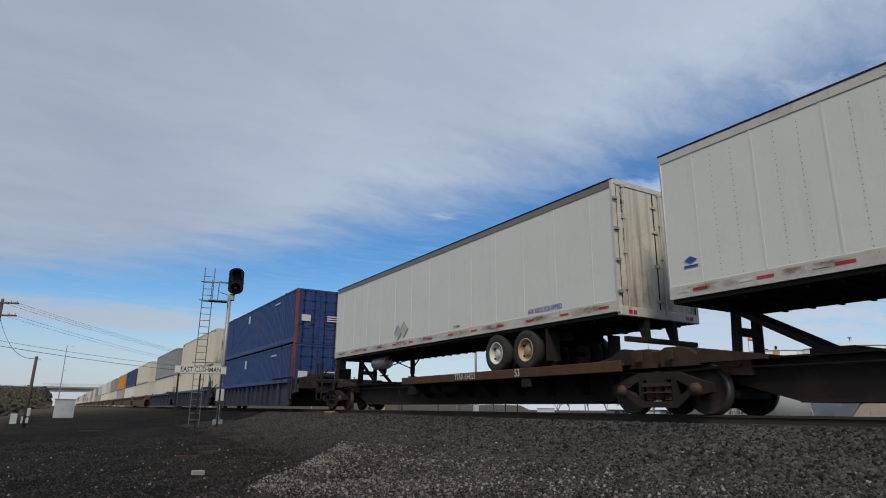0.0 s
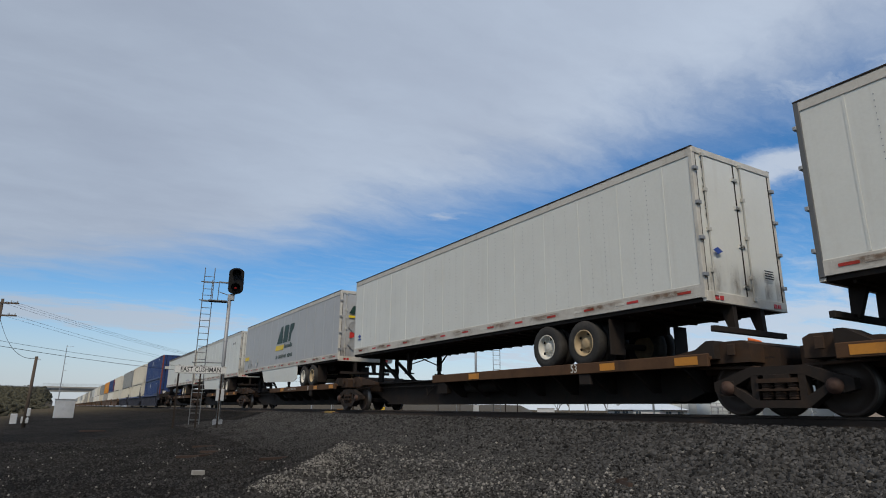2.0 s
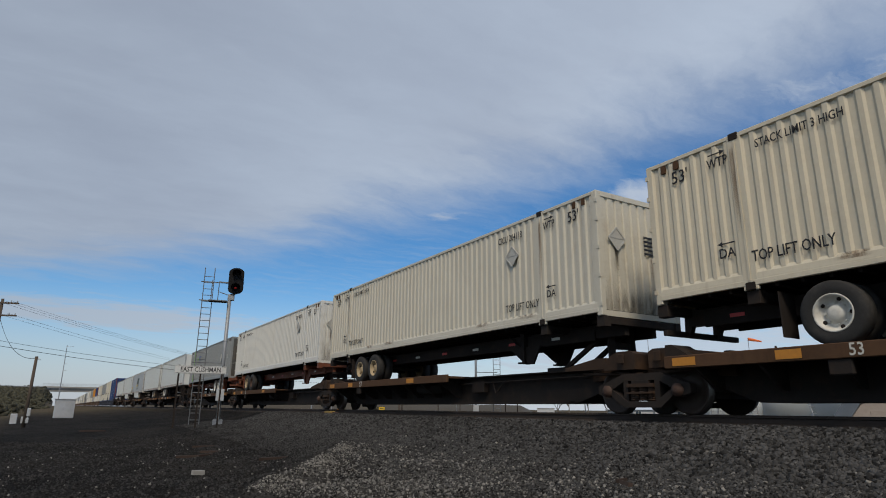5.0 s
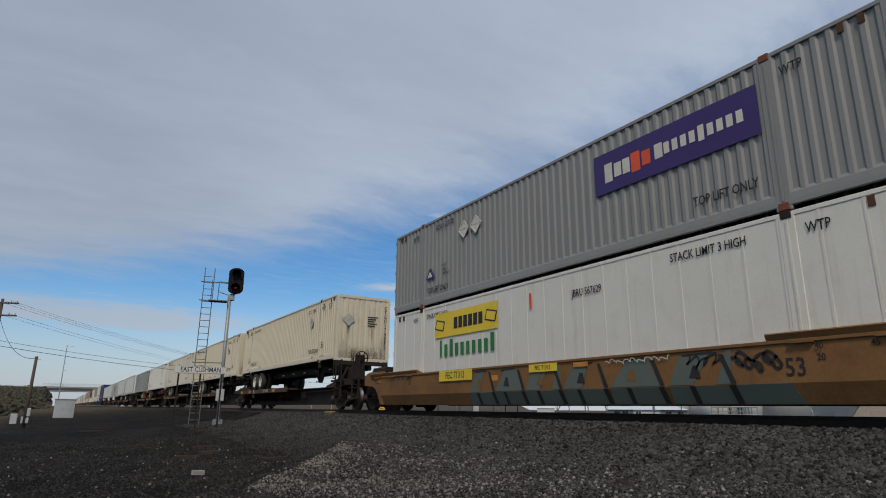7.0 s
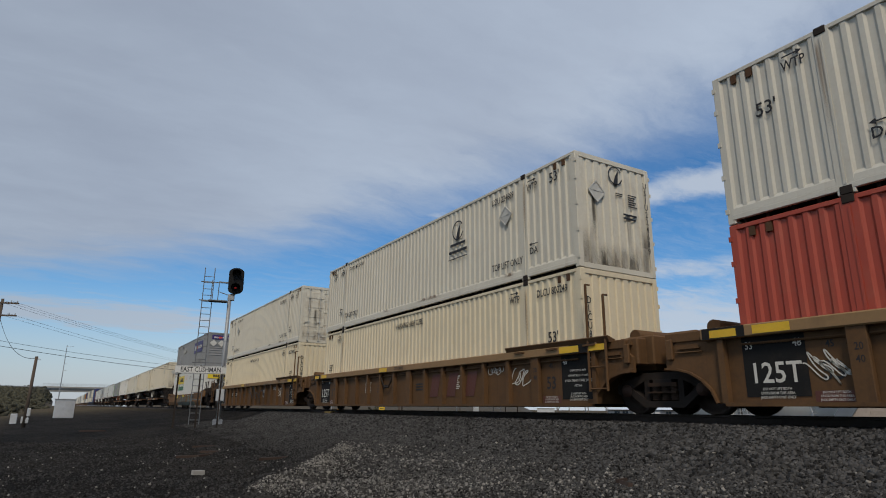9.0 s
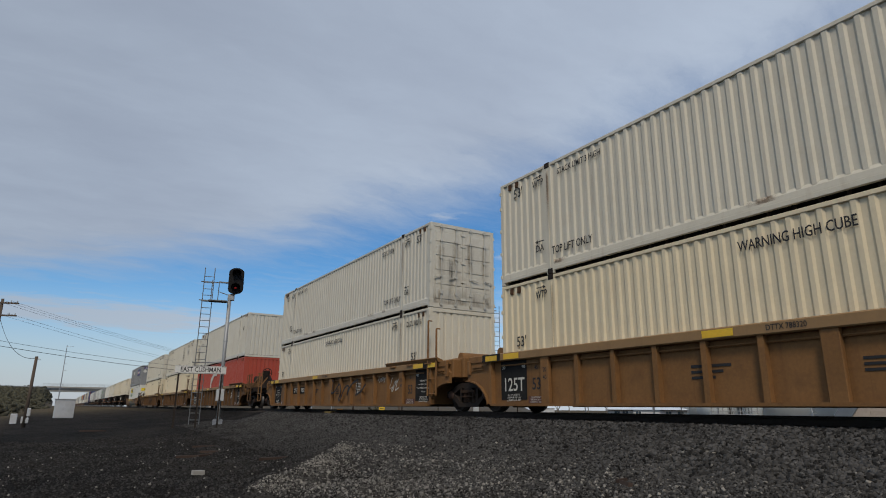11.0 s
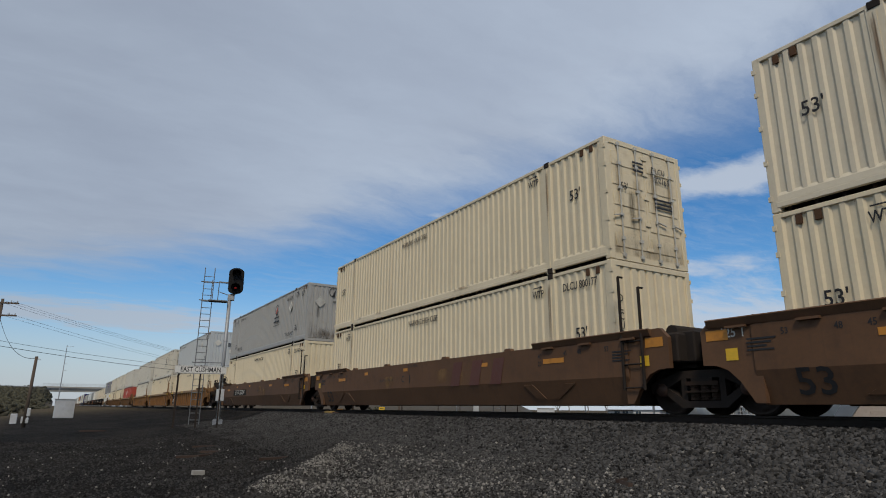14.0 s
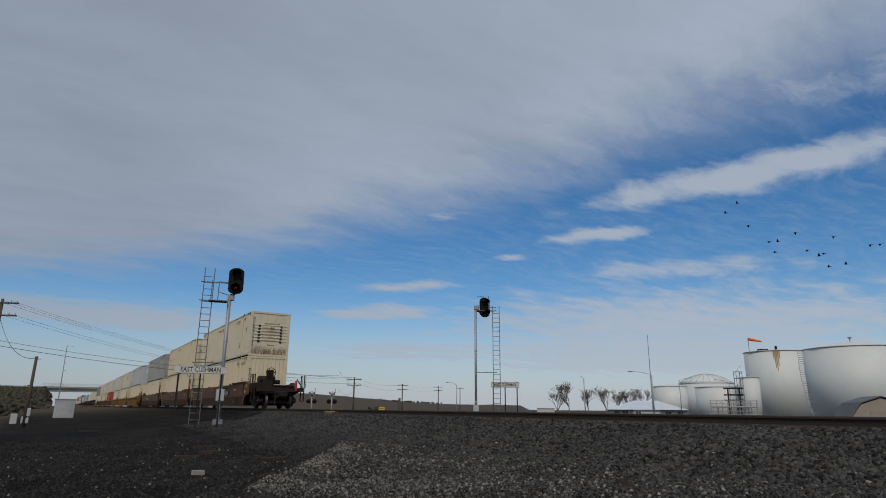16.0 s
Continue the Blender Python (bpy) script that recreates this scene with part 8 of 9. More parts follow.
for x, y, h, arm, turn in ((82.8, 69.4, 8.1, -3.0, -50), (83.6, 86.0, 8.0, -0.5, -45), (118.6, 91.8, 9.0, 2.2, -50), (103.8, 69.6, 7.4, -2.0, -55), (75.5, 117.9, 7.6, -2.0, -32)):
    street_lamp(x, y, -2.3, h, arm, turn, "galvanised street lamp with a curved arm")


def crossing_signal(x, y, turn):
    ob = thing("crossing_signal", pose(x, y, -1.9, 0, 0, turn), "railway crossing signal with white crossed boards and black lamps", "signal", "crossing signals")
    part("mast", "crossing_mast", lambda bm: tube(bm, (0, 0, 0), (0, 0, 3.9), 0.07, 10), GALV, ob)
    for a in (45, -45):
        part("cross_board", "cross_board", lambda bm: quad_box(bm, -0.5, 0.5, -0.1, -0.08, -0.09, 0.09), IRON, ob, pose(0, 0, 3.4) @ pose(0, 0, 0, 0, a, 0))
    for sx in (-0.35, 0.35):
        part("lamp_disc", "lamp_disc", lambda bm: lathe(bm, [(-0.12, 0.02), (-0.1, 0.26), (-0.06, 0.26)], "y", 16), BLACK_METAL, ob, pose(sx, 0, 2.7))
    part("gate_arm", "gate_arm", lambda bm: bar(bm, (0.15, 0, 0.9), (0.35, 0, 4.2), 0.05, 0.07), IRON, ob)


crossing_signal(25.0, 70.7, -20)
crossing_signal(27.2, 69.9, -20)


def small_sign(x, y, z, w, h, mat, label):
    ob = thing("road_sign", pose(x, y, -2.0, 0, 0, -25), label, "sign")
    part("post", f"small_post_{z}", lambda bm: quad_box(bm, -0.04, 0.04, 0, 0.06, 0, z + 2.0), GALV, ob)
    part("board", f"small_board_{w}_{h}", lambda bm: quad_box(bm, -w / 2, w / 2, -0.02, 0.0, z + 2 - h / 2, z + 2 + h / 2, 0.01), mat, ob)
    part("mark", f"small_mark_{w}_{h}", lambda bm: quad_box(bm, -w * 0.3, w * 0.3, -0.026, -0.02, z + 2 - h * 0.1, z + 2 + h * 0.1), BLACK_MARK, ob)


small_sign(43.5, 90.0, 0.05, 0.9, 0.45, YELLOW_MARK, "yellow warning board beyond the track")
small_sign(28.3, 70.0, -0.35, 0.6, 0.6, ORANGE_MARK, "small orange road sign at the crossing")


OLD_BRASS = material("dull_yellow_fitting", (0.24, 0.16, 0.05), 0.8, dirt=0.5)


def rail_fitting():
    ob = thing("rail_fitting", pose(9.75, 25.2, -0.14), "yellow rusty fitting bolted beside the rail", "fitting")
    part("box", "fitting_box", lambda bm: [quad_box(bm, -0.12, 0.12, -0.35, 0.35, -0.06, 0.08, 0.02)], OLD_BRASS, ob)
    part("rod", "fitting_rod", lambda bm: tube(bm, (0, -0.9, 0.02), (0, 0.9, 0.02), 0.03, 8), BEARING, ob)


rail_fitting()


# ---------------------------------------------------------------- tank yard
def storage_tank(x, y, r, top, label, roof="flat", seg=56):
    z0 = -2.4
    ob = thing("storage_tank", pose(x, y, z0), label, "tank", "storage tanks")
    h = top - z0
    rings = [(0, r), (h, r)]
    part("shell", f"tank_shell_{r}_{h:.1f}", lambda bm: lathe(bm, rings, "z", seg), TANK_WHITE, ob)
    part("rim", f"tank_rim_{r}_{h:.1f}", lambda bm: lathe(bm, [(h - 0.12, r), (h - 0.12, r + 0.1), (h, r + 0.1), (h + 0.02, r)], "z", seg), TANK_WHITE, ob)
    rise = {"flat": r * 0.05, "cone": r * 0.17, "dome": r * 0.36}[roof]
    prof = [(h, r)]
    for i in range(1, 9):
        t = i / 8
        prof.append((h + rise * (1 - (1 - t) ** (2 if roof == "dome" else 1)), max(0.02, r * (1 - t))))
    part("roof", f"tank_roof_{r}_{h:.1f}_{roof}", lambda bm: lathe(bm, prof, "z", seg), TANK_WHITE, ob)
    if roof == "dome":
        for i in range(24):
            a = 2 * math.pi * i / 24
            part("roof_rib", f"rib_{r}_{h:.1f}", lambda bm: [bar(bm, (prof[j][1], 0, prof[j][0] + 0.03), (prof[j + 1][1], 0, prof[j + 1][0] + 0.03), 0.08, 0.06) for j in range(8)], GALV, ob, pose(0, 0, 0, 0, 0, math.degrees(a)))
    return ob, h


def tank_stair(ob, r, h, a0, a1, n=34):
    """A stair that winds up a tank's shell, with its handrail."""
    for i in range(n):
        a = radians(a0 + (a1 - a0) * i / n)
        part("stair_tread", f"tread_{r}", lambda bm: quad_box(bm, r + 0.02, r + 0.75, -0.14, 0.14, -0.03, 0.03), GALV, ob, pose(0, 0, h * (i + 1) / n, 0, 0, math.degrees(a)))

    def rail(bm):
        for lift, rr in ((0.1, 0.03), (0.95, 0.025), (0.5, 0.02)):
            pts = []
            for i in range(n + 1):
                a = radians(a0 + (a1 - a0) * i / n)
                pts.append(((r + 0.75) * math.cos(a), (r + 0.75) * math.sin(a), h * i / n + lift))
            pipe(bm, pts, rr, 5)
    part("handrail", f"stair_rail_{r}", rail, SIGN_WHITE, ob)


t1, h1 = storage_tank(102.1, 59.2, 4.9, 9.35, "tall white steel tank with a rust run below its rim")
a = math.degrees(math.atan2(-59.2, -102.1)) + 3


def rust(bm):
    n = 5
    for i in range(n):
        b0, b1 = radians(a - 8 + i * 2.4), radians(a - 8 + (i + 1) * 2.4)
        ln = (1.6, 2.9, 3.4, 2.6, 1.4)[i]
        v = [bm.verts.new((4.925 * math.cos(b), 4.925 * math.sin(b), z)) for b, z in ((b0, h1 - 0.05), (b1, h1 - 0.05), (b1 - 0.01, h1 - ln), (b0 + 0.01, h1 - ln))]
        bm.faces.new(v)


t1.matrix_basis = pose(126.6, 73.4, -2.4) @ Matrix.Scale(1.24, 4)
part("rust_run", "tank_rust", rust, RUST_RUN, t1, None, "brown rust run")
part("roof_vent", "roof_vents", lambda bm: [tube(bm, (-3.2, -2.0, h1), (-3.2, -2.0, h1 + 0.7), 0.18, 10), quad_box(bm, -3.6, -2.6, 0.2, 1.0, h1, h1 + 0.4), quad_box(bm, -3.9, -3.4, -0.8, -0.2, h1, h1 + 0.3)], STEEL_DARK, t1)
part("windsock_pole", "windsock_pole", lambda bm: tube(bm, (-3.6, 2.4, h1), (-3.6, 2.4, h1 + 2.4), 0.05, 8), GALV, t1)
part("windsock", "windsock", lambda bm: lathe(bm, [(0, 0.26), (0.7, 0.24), (1.4, 0.17), (2.1, 0.1)], "x", 12), ORANGE_CLOTH, t1, pose(-3.6, 2.4, h1 + 2.2) @ pose(0, 0, 0, 0, 14, -60), "orange windsock")
t2, h2 = storage_tank(110.7, 51.3, 7.1, 10.3, "large white steel tank with a shallow cone roof", "cone", 72)
a2 = math.degrees(math.atan2(-51.3, -110.7))
tank_stair(t2, 7.1, h2, a2 - 52, a2 - 95)
part("roof_vent", "top_vent", lambda bm: [tube(bm, (0, 0, h2 + 1.1), (0, 0, h2 + 1.8), 0.08, 10), quad_box(bm, -0.25, 0.25, -0.2, 0.2, h2 + 1.7, h2 + 1.95)], GALV, t2)
storage_tank(136.8, 109.1, 4.3, 6.3, "white steel tank with a shallow roof", "cone")
storage_tank(158.5, 113.6, 7.5, 7.8, "white steel tank with a ribbed dome roof", "dome")
storage_tank(127.4, 88.3, 4.9, 5.4, "white steel tank with a low cone roof", "cone")
storage_tank(108.2, 68.4, 1.7, 6.2, "slim white upright vessel with a railed top")


def pipe_rack():
    """White railed loading gantry: posts, decks and rails."""
    a, b = Vector((91.3, 64.9, 0)), Vector((95.2, 59.3, 0))
    d = b - a
    ob = thing("loading_gantry", pose(a.x, a.y, -2.4, 0, 0, math.degrees(math.atan2(d.y, d.x))), "white railed pipe gantry in the tank yard", "gantry")
    w = d.length
    for i in range(9):
        for yy in (0.0, 1.8):
            part("post", "gantry_post", lambda bm: quad_box(bm, -0.05, 0.05, -0.05, 0.05, 0, 4.2), GALV, ob, pose(w * i / 8, yy, 0))
    for z, rr in ((4.15, 0.04), (3.7, 0.03), (3.2, 0.07), (2.5, 0.06), (2.0, 0.05), (1.2, 0.05)):
        for yy in (0.0, 1.8):
            part("rail", f"gantry_rail_{rr}", lambda bm: tube(bm, (-0.2, 0, 0), (w + 0.2, 0, 0), rr, 8), GALV, ob, pose(0, yy, z))
    part("deck", "gantry_deck", lambda bm: quad_box(bm, 0, w, 0, 1.8, 3.05, 3.12), GALV, ob)
    for i in range(4):
        part("pipe", "gantry_pipe", lambda bm: tube(bm, (0, 0, 0.2), (0, 0, 3.0), 0.09, 8), GALV, ob, pose(w * (0.15 + 0.22 * i), 0.9, 0))
    tw = thing("stair_tower", pose(100.5, 65.5, -2.4, 0, 0, -35), "dark steel stair tower beside a vessel", "tower")
    for x in (-0.5, 0.5):
        for y in (-0.5, 0.5):
            part("leg", "tower_leg", lambda bm: quad_box(bm, -0.04, 0.04, -0.04, 0.04, 0, 9.2), GALV, tw, pose(x, y, 0))
    for k in range(8):
        part("landing", "tower_landing", lambda bm: [quad_box(bm, -0.55, 0.55, -0.55, 0.55, -0.03, 0.03), bar(bm, (-0.5, -0.5, 0.0), (0.5, -0.5, 1.1), 0.05, 0.05)], GALV, tw, pose(0, 0, 1.15 * (k + 1)))
    rk = thing("pipe_rack", pose(98.3, 65.2, -2.4, 0, 0, -55), "dark steel pipe rack between the tanks", "rack")
    for x in (-0.9, 0.9):
        part("column", "rack_col", lambda bm: quad_box(bm, -0.12, 0.12, -0.12, 0.12, 0, 6.4), STEEL_DARK, rk, pose(x, 0, 0))
    for z in (6.3, 5.2, 4.3):
        part("beam", "rack_beam", lambda bm: quad_box(bm, -1.6, 1.6, -0.12, 0.12, -0.12, 0.12), STEEL_DARK, rk, pose(0, 0, z))


pipe_rack()


def house():
    """Low white house with a hipped pale roof."""
    a, b = Vector((107.8, 104.3, 0)), Vector((119.6, 90.6, 0))
    d = b - a
    w, z0 = d.length, -2.4
    ob = thing("house", pose(a.x, a.y, z0, 0, 0, math.degrees(math.atan2(d.y, d.x))), "low white house with a pale blue hipped roof", "house")
    e = 2.65
    part("wall", "house_wall", lambda bm: [quad_box(bm, 0.4, w - 0.4, 0.5, 8.5, 0, e), quad_box(bm, w * 0.34, w * 0.66, -0.6, 1.0, 0, e)], WALL_PALE, ob)

    def roof_(bm):
        p = [bm.verts.new(c) for c in ((0, 0, e), (w, 0, e), (w, 9, e), (0, 9, e), (w * 0.36, 4.5, e + 2.1), (w * 0.64, 4.5, e + 2.1))]
        for f in ((0, 1, 5, 4), (1, 2, 5), (2, 3, 4, 5), (3, 0, 4), (3, 2, 1, 0)):
            bm.faces.new([p[i] for i in f])
        q = [bm.verts.new(c) for c in ((w * 0.32, -1.0, e), (w * 0.68, -1.0, e), (w * 0.68, 2.0, e + 0.95), (w * 0.32, 2.0, e + 0.95))]
        bm.faces.new(q)
    part("roof", "house_roof", roof_, ROOF_PALE, ob)
    part("eave", "house_eave", lambda bm: [quad_box(bm, -0.05, w + 0.05, -0.06, 0.05, e - 0.22, e - 0.02)], STEEL_DARK, ob)
    for x in (0.14, 0.24, 0.40, 0.76, 0.90):
        y = -0.6 if 0.34 < x < 0.66 else 0.5
        win = part("window", "house_window", lambda bm: quad_box(bm, -0.6, 0.6, -0.02, 0.03, 1.15, 2.3), WINDOW, ob, pose(w * x, y - 0.01, 0))
        part("frame", "house_frame", lambda bm: [quad_box(bm, -0.68, -0.6, -0.05, 0.02, 1.1, 2.36), quad_box(bm, 0.6, 0.68, -0.05, 0.02, 1.1, 2.36), quad_box(bm, -0.68, 0.68, -0.05, 0.02, 2.3, 2.38), quad_box(bm, -0.03, 0.03, -0.04, 0.02, 1.15, 2.3)], SIGN_WHITE, win)


house()


def shed():
    """Barn-roofed garden shed."""
    ob = thing("storage_shed", pose(55.9, 26.7, -2.3, 0, 0, -50), "tan storage shed with a grey shingled barn roof", "shed")
    prof = [(0, 0), (4.6, 0), (4.6, 1.9), (3.75, 3.05), (2.3, 3.55), (0.85, 3.05), (0, 1.9)]
    part("wall", "shed_wall", lambda bm: prism(bm, prof, "y", 0.12, 5.4), SHED_TAN, ob)

    def roof_(bm):
        o = [(-0.12, 1.82), (0.80, 3.12), (2.3, 3.64), (3.80, 3.12), (4.72, 1.82)]
        for (xa, za), (xb, zb) in zip(o, o[1:]):
            prism(bm, [(xa, za), (xb, zb), (xb, zb + 0.08), (xa, za + 0.08)], "y", 0.0, 5.5)
    part("roof", "shed_roof", roof_, SHED_ROOF, ob)
    part("door", "shed_door", lambda bm: quad_box(bm, 1.4, 3.2, 0.08, 0.13, 0.05, 2.5), SHED_TAN, ob)
    part("corner_trim", "shed_trim", lambda bm: quad_box(bm, -0.04, 0.06, 0.06, 0.16, 0, 1.85), STEEL_DARK, ob)
    part("fence_rail", "shed_rail", lambda bm: tube(bm, (-6.0, 0, 1.9), (0, 0, 1.9), 0.06, 8), GALV, ob)


shed()


# ---------------------------------------------------------------- trees, hill, bridge
def bare_tree(x, y, z0, h, seed):
    rnd = random.Random(seed)
    ob = thing("tree", pose(x, y, z0), "leafless tree with a spreading grey crown", "tree", "bare trees beyond the track")
    limbs, twigs = [], []

    def grow(p, d, ln, r, depth):
        q = p + d * ln
        (limbs if depth < 2 else twigs).append((p, q, r, r * 0.68))
        if depth >= 6:
            return
        for _ in range(4 if depth < 2 else 3 if depth < 5 else 2):
            nd = (d + Vector((rnd.uniform(-0.75, 0.75), rnd.uniform(-0.75, 0.75), rnd.uniform(0.0, 0.6)))).normalized()
            grow(q if rnd.random() < 0.7 else p.lerp(q, 0.7), nd, ln * rnd.uniform(0.58, 0.82), r * 0.62, depth + 1)
    grow(Vector((0, 0, -0.2)), Vector((0, 0, 1)), h * 0.38, h * 0.02, 0)
    part("trunk", f"trunk_{seed}", lambda bm: [tube(bm, p, q, r, 7, r1, cap=False) for p, q, r, r1 in limbs], BARK, ob)
    part("crown", f"crown_{seed}", lambda bm: [tube(bm, p, q, max(r, 0.017), 3, max(r1, 0.012), cap=False) for p, q, r, r1 in twigs], BARK, ob)


for x, y, h, s in ((113.2, 126.8, 8.2, 1), (117.0, 123.6, 6.8, 2), (120.4, 120.3, 6.6, 3), (122.0, 118.0, 6.0, 4), (124.2, 116.3, 6.7, 5), (126.5, 114.0, 6.6, 6), (111.0, 129.0, 6.0, 7)):
    bare_tree(x + 2.3, y - 2.0, -2.3, h * 1.06, s)


def ridge(name, pts, depth, label, foot=-2.6, skew=0.0):
    """A long hill whose crest runs through the given points."""
    xs = np.array([p[0] for p in pts])
    n, m = 90, 12
    v, f = [], []
    for i in range(n + 1):
        t = i / n * (len(pts) - 1)
        k = min(int(t), len(pts) - 2)
        w = t - k
        c = [pts[k][j] * (1 - w) + pts[k + 1][j] * w for j in range(3)]
        ln = math.hypot(c[0], c[1])
        ux, uy = c[0] / ln, c[1] / ln
        for j in range(m + 1):
            s = j / m * 2 - 1
            hgt = foot + (c[2] - foot) * max(0.0, 1 - abs(s) ** 1.6) + noise.noise(Vector((c[0] * 0.06, c[1] * 0.06, s * 4))) * 0.5 * (1 - abs(s))
            v.append((c[0] + ux * s * depth, c[1] + uy * s * depth, hgt))
    for i in range(n):
        for j in range(m):
            q = i * (m + 1) + j
            f.append((q, q + 1, q + m + 2, q + m + 1))
    me = bpy.data.meshes.new(name)
    me.from_pydata(v, [], f)
    me.materials.append(HILL)
    me.shade_smooth()
    tagged(new(name, me), label, "hill", kind="structure")


ridge("hill", [(40, 505, 13.0), (110, 492, 12.0), (163.7, 472.4, 10.7), (194.6, 460.6, 8.9), (227.2, 445.4, 5.6), (258.8, 427.8, 3.8), (289.0, 408.0, 3.5), (310.5, 391.9, 3.5), (320, 385, -2.4)], 60, "brown brush-covered hillside beyond the track")
ridge("embankment", [(-160, 330, 6.6), (-60, 348, 7.6), (-25, 350, 7.9), (-9, 350, 8.2), (-4, 350, 2.0)], 34, "dark brush-covered road embankment")


def brush():
    rng = np.random.default_rng(9)
    pts, size = [], []
    for _ in range(5200):
        x, d = rng.uniform(-60, -5), rng.uniform(0.02, 1.0)
        y = 350 - 34 * d
        z = -2.6 + 10.3 * max(0.0, 1 - d ** 1.6)
        if x > -8:
            z -= (x + 8) * 1.2
        pts.append((x, y, max(z, -1.5) + rng.uniform(0, 0.7)))
        size.append(rng.uniform(0.25, 0.8))
    for _ in range(900):
        pts.append((rng.uniform(-30, -6), rng.uniform(90, 150), -1.5 + rng.uniform(0, 1.6)))
        size.append(rng.uniform(0.15, 0.4))
    for _ in range(500):
        t = rng.uniform(0, 1)
        pts.append((60 + t * 200, 498 - t * 70, 12.4 - 8.5 * t + rng.uniform(-0.5, 0.8)))
        size.append(rng.uniform(0.3, 0.8))
    for _ in range(140):
        a = rng.normal(size=3) * np.array((0.7, 0.7, 0.5))
        pts.append((51.2 + a[0], 108.6 + a[1], -0.9 + a[2]))
        size.append(rng.uniform(0.15, 0.35))
    ob = stones("brush", np.array(pts), np.array(size), BRUSH, "dull green and brown brush on the slopes", 12)
    ob["category"] = "shrubs"


brush()


def bridge():
    ob = thing("road_bridge", pose(0, 362, 0, 0, 0, -2), "concrete road bridge over the track with a steel railing", "bridge")
    part("deck", "bridge_deck", lambda bm: [quad_box(bm, -9, 70, -5, 5, 7.9, 8.7), quad_box(bm, -9, 70, -5.3, -5.0, 8.3, 9.1)], CONCRETE, ob)
    for y in (-4.2, -1.4, 1.4, 4.2):
        part("girder", "bridge_girder", lambda bm: quad_box(bm, -8.5, 70, -0.3, 0.3, 6.7, 7.9), CONCRETE, ob, pose(0, y, 0))
    for x in (-7.5, 30.0, 69.0):
        part("pier", "bridge_pier", lambda bm: quad_box(bm, -0.9, 0.9, -4.8, 4.8, -3, 6.7), CONCRETE, ob, pose(x, 0, 0))
    for i in range(40):
        part("rail_post", "bridge_post", lambda bm: quad_box(bm, -0.06, 0.06, -5.2, -5.1, 9.1, 10.4), GALV, ob, pose(-9 + i * 2.0, 0, 0))
    for z in (9.6, 10.0, 10.4):
        part("rail", "bridge_rail", lambda bm: tube(bm, (-9, -5.15, 0), (70, -5.15, 0), 0.05, 6), GALV, ob, pose(0, 0, z))
    g = thing("guard_rail", pose(0, 345, 0), "low steel guard rail along the embankment road", "guard rail")
    part("beam", "guard_beam", lambda bm: quad_box(bm, -90, -9, -0.05, 0.05, 8.35, 8.7), GALV, g)
    for i in range(20):
        part("post", "guard_post", lambda bm: quad_box(bm, -0.1, 0.1, -0.02, 0.12, 7.6, 8.7), GALV, g, pose(-88 + i * 4, 0, 0))


bridge()
far_house = thing("warehouse", pose(169.5, 197.0, -2.4, 0, 0, -40), "small pale flat-roofed building in the distance", "building")
part("wall", "far_wall", lambda bm: quad_box(bm, -3.5, 3.5, 0, 8, 0, 2.9), WALL_PALE, far_house)
part("roof", "far_roof", lambda bm: quad_box(bm, -3.7, 3.7, -0.2, 8.2, 2.9, 3.1), CONCRETE, far_house)

# ---------------------------------------------------------------- litter on the gravel
OLD_WOOD = material("split_grey_wood", (0.050, 0.032, 0.024), 0.9, dirt=0.4, bump=0.5)


def on_ground(x, y):
    return float(terrain(np.array(x), np.array(y)))


def splinter(x, y, ln, turn, tilt, w=0.06):
    ob = thing("wood_scrap", pose(x, y, on_ground(x, y) + 0.03, tilt, 0, turn), "broken piece of old tie timber on the gravel", "wood scrap", "scraps of timber")
    part("scrap", f"splinter_{ln}", lambda bm: prism(bm, [(-ln / 2, -w / 2), (ln * 0.35, -w / 2), (ln / 2, 0.01), (ln * 0.3, w / 2), (-ln * 0.45, w * 0.3)], "z", -0.03, 0.03), OLD_WOOD, ob)


for x, y, ln, turn, tilt in ((3.2, 18.3, 0.8, -10, 3), (3.5, 18.0, 0.5, 30, 5), (3.75, 18.6, 0.6, -25, 2), (6.6, 6.15, 0.5, 65, 14), (6.75, 6.3, 0.35, 20, -8), (4.6, 15.5, 0.8, 12, 4), (4.0, 21.0, 0.7, -5, 0), (1.4, 34.0, 1.1, 4, 2)):
    splinter(x, y, ln, turn, tilt)
blk = thing("concrete_block", pose(2.66, 14.3, on_ground(2.66, 14.3) + 0.06, 2, 3, 12), "pale chipped concrete block on the gravel", "block")
part("block", "chipped_block", lambda bm: prism(bm, [(-0.12, -0.07), (0.115, -0.075), (0.13, 0.01), (0.10, 0.07), (-0.12, 0.06)], "z", -0.05, 0.04), CONCRETE, blk)


# ---------------------------------------------------------------- birds
FEATHER = material("dark_feathers", (0.018, 0.018, 0.02), 0.8, dirt=0, bump=0)
FLOCK = ((67.4, 43.1, 23.8), (68.2, 41.9, 25.1), (68.6, 41.1, 22.3), (69.6, 39.4, 20.0), (70.1, 38.6, 19.7), (69.9, 39.0, 18.2), (71.0, 36.9, 20.3), (71.4, 36.1, 18.1),
         (71.9, 35.1, 17.6), (72.1, 34.7, 17.9), (72.6, 33.6, 19.6), (72.2, 34.4, 15.9), (72.9, 32.9, 15.9), (73.9, 30.6, 17.9), (74.3, 29.8, 18.1), (74.5, 29.2, 17.3))
BIRDS, WINGS = [], []


def wing_mesh(bm):
    pts = [(0.0, 0.07), (0.16, 0.13), (0.36, 0.04), (0.40, -0.02), (0.20, -0.07), (0.0, -0.08)]
    prism(bm, pts, "z", -0.006, 0.006)


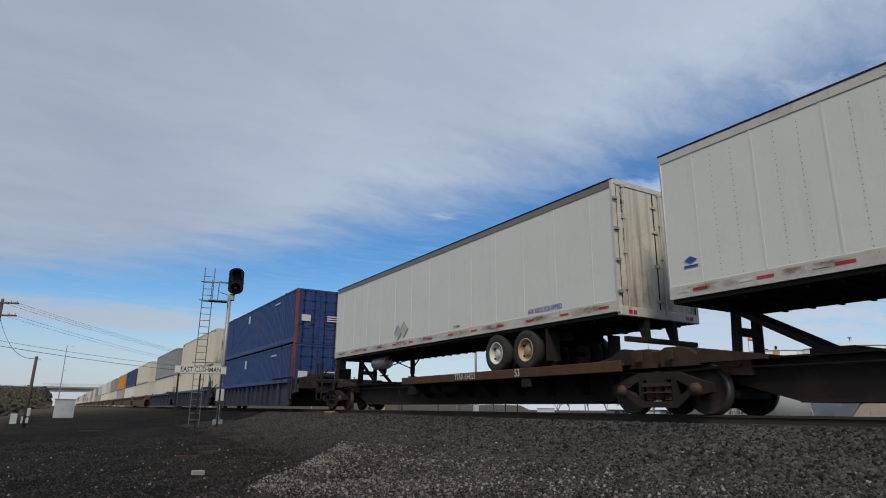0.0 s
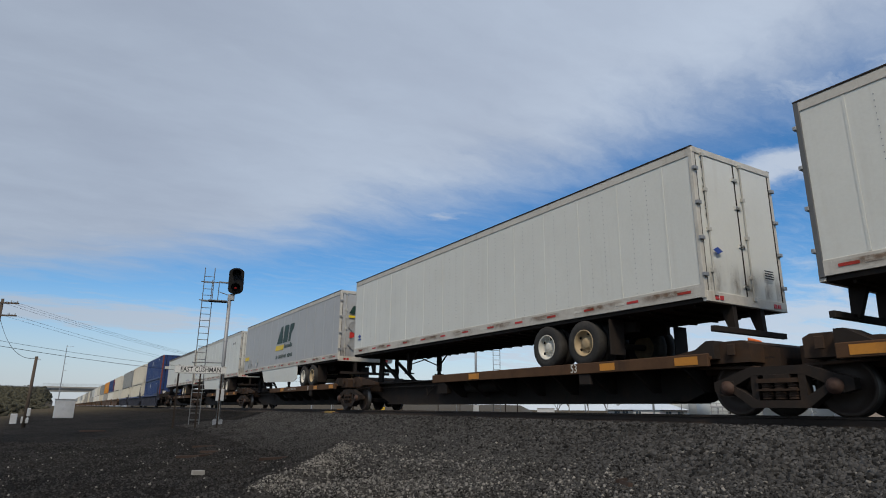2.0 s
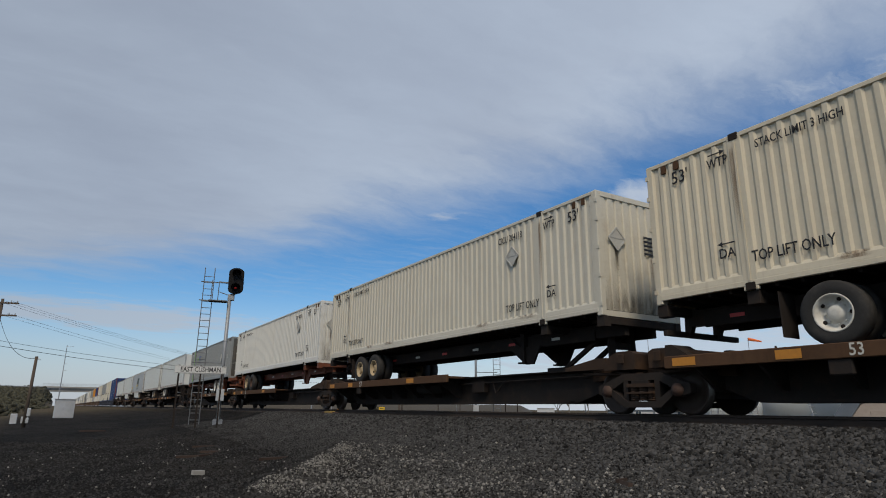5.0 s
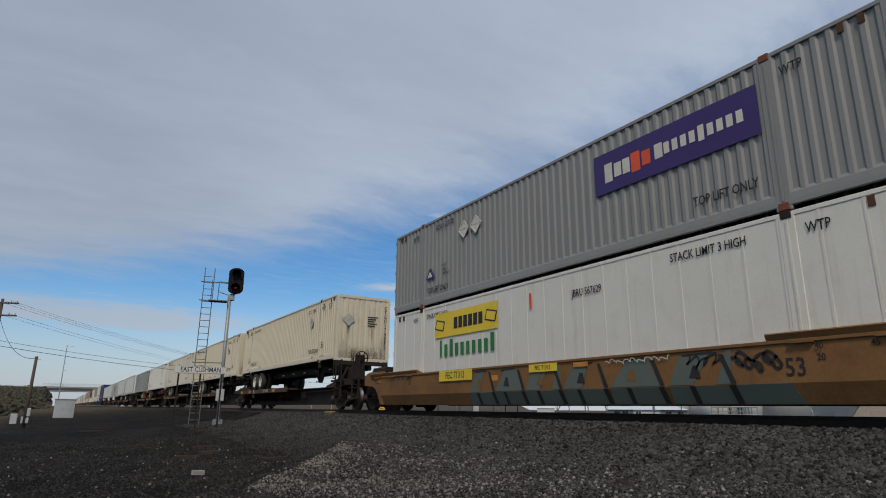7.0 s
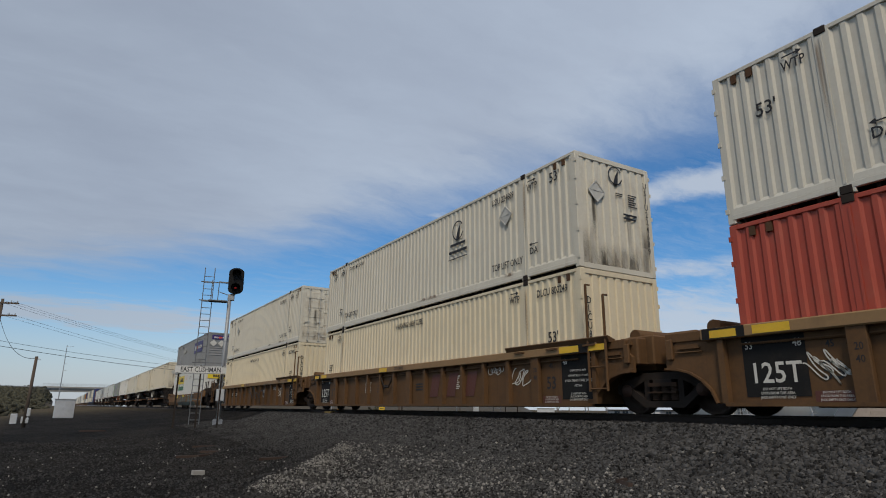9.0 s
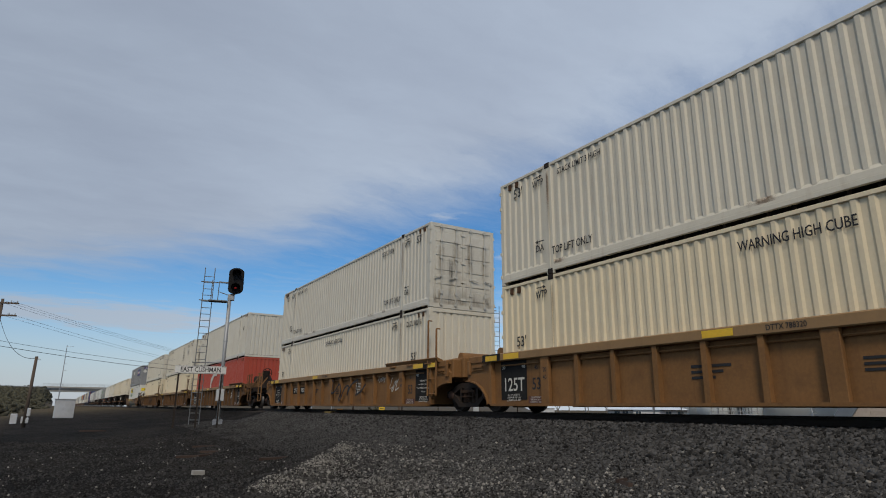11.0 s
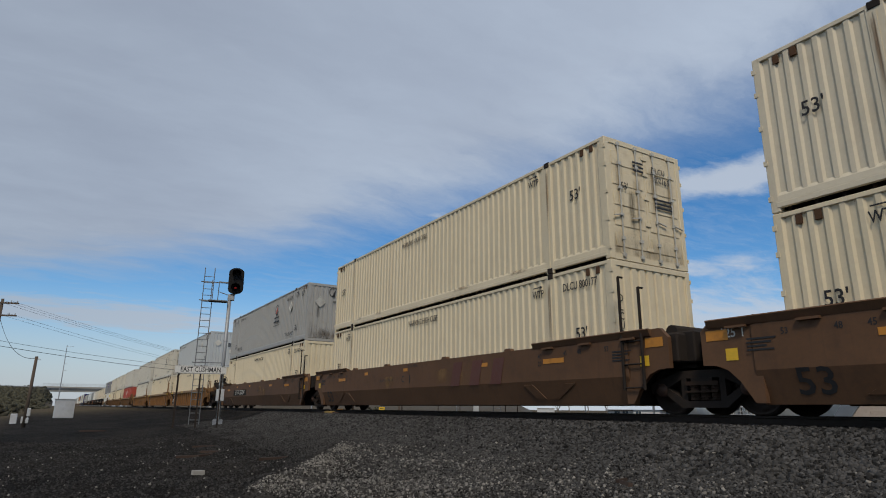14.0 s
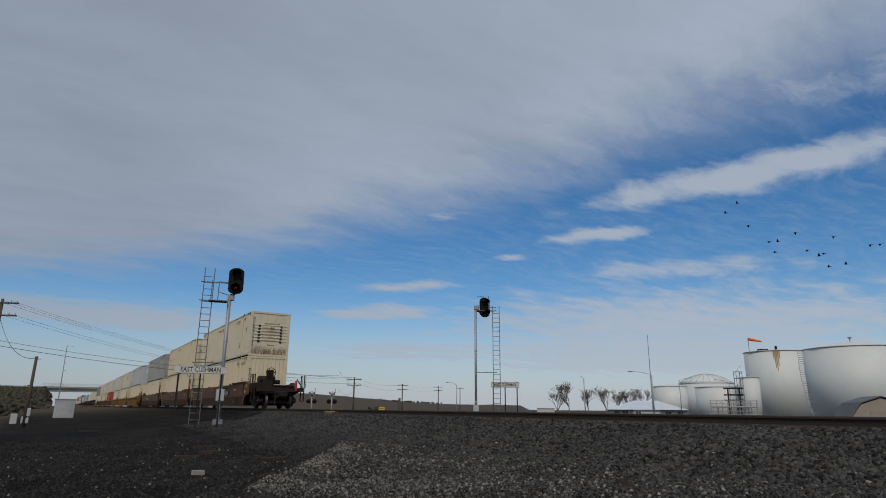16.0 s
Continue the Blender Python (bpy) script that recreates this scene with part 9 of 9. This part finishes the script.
def bird(x, y, z, k):
    ob = thing("bird", pose(x, y, z), "small dark bird in flight", "bird", "flock of birds")
    part("body", "bird_body", lambda bm: lathe(bm, [(-0.22, 0.015), (-0.15, 0.03), (-0.05, 0.055), (0.06, 0.055), (0.12, 0.035), (0.16, 0.035), (0.20, 0.008)], "y", 8), FEATHER, ob)
    part("tail", "bird_tail", lambda bm: prism(bm, [(-0.02, -0.18), (0.02, -0.18), (0.06, -0.30), (-0.06, -0.30)], "z", -0.005, 0.005), FEATHER, ob)
    for s in (-1, 1):
        w = part("wing", "bird_wing" if s > 0 else "bird_wing_left", wing_mesh if s > 0 else (lambda bm: prism(bm, [(-0.0, 0.07), (-0.16, 0.13), (-0.36, 0.04), (-0.40, -0.02), (-0.20, -0.07), (0.0, -0.08)], "z", -0.006, 0.006)), FEATHER, ob, pose(s * 0.04, 0, 0))
        WINGS.append((w, s, k))
    BIRDS.append((ob, Vector((x, y, z)), k))


for k, c in enumerate(FLOCK):
    bird(*c, k)


# ---------------------------------------------------------------- what moves
def motions():
    times = [i * 2.0 for i in range(9)]
    for ob, s, z, tilt, *rev in MOVERS:
        turn = 180 if rev and rev[0] else 0
        walk(ob, [(t, pose(TRACK, s + SPEED * t, z, abs(tilt), 0, turn)) for t in times])
    step = 86.0      # degrees in a thirtieth of a second
    for w, y in WHEELSETS:
        if w.parent.parent.matrix_basis.translation.y < 60:
            walk(w, [(k / 30, pose(0, y, WHEEL_R, -step * k)) for k in range(481)])
    # the flock crosses from beyond the train's end
    drift = Vector((-6.0, 11.8, -2.6))
    turn = math.degrees(math.atan2(-drift.x, drift.y))
    for ob, end, k in BIRDS:
        rows = []
        for i in range(33):
            t = i * 0.5
            sway = Vector((0, 0, 0.25 * math.sin(t * 2.1 + k)))
            p = end + drift * (t - 16.0) + sway
            rows.append((t, pose(p.x, p.y, p.z, 0, 0, turn)))
        walk(ob, rows)
    for w, s, k in WINGS:
        walk(w, [(i * 0.1, pose(s * 0.04, 0, 0, 0, -s * (8 + 38 * math.sin(i * 2.4 + k * 1.7)), 0)) for i in range(161)])


motions()
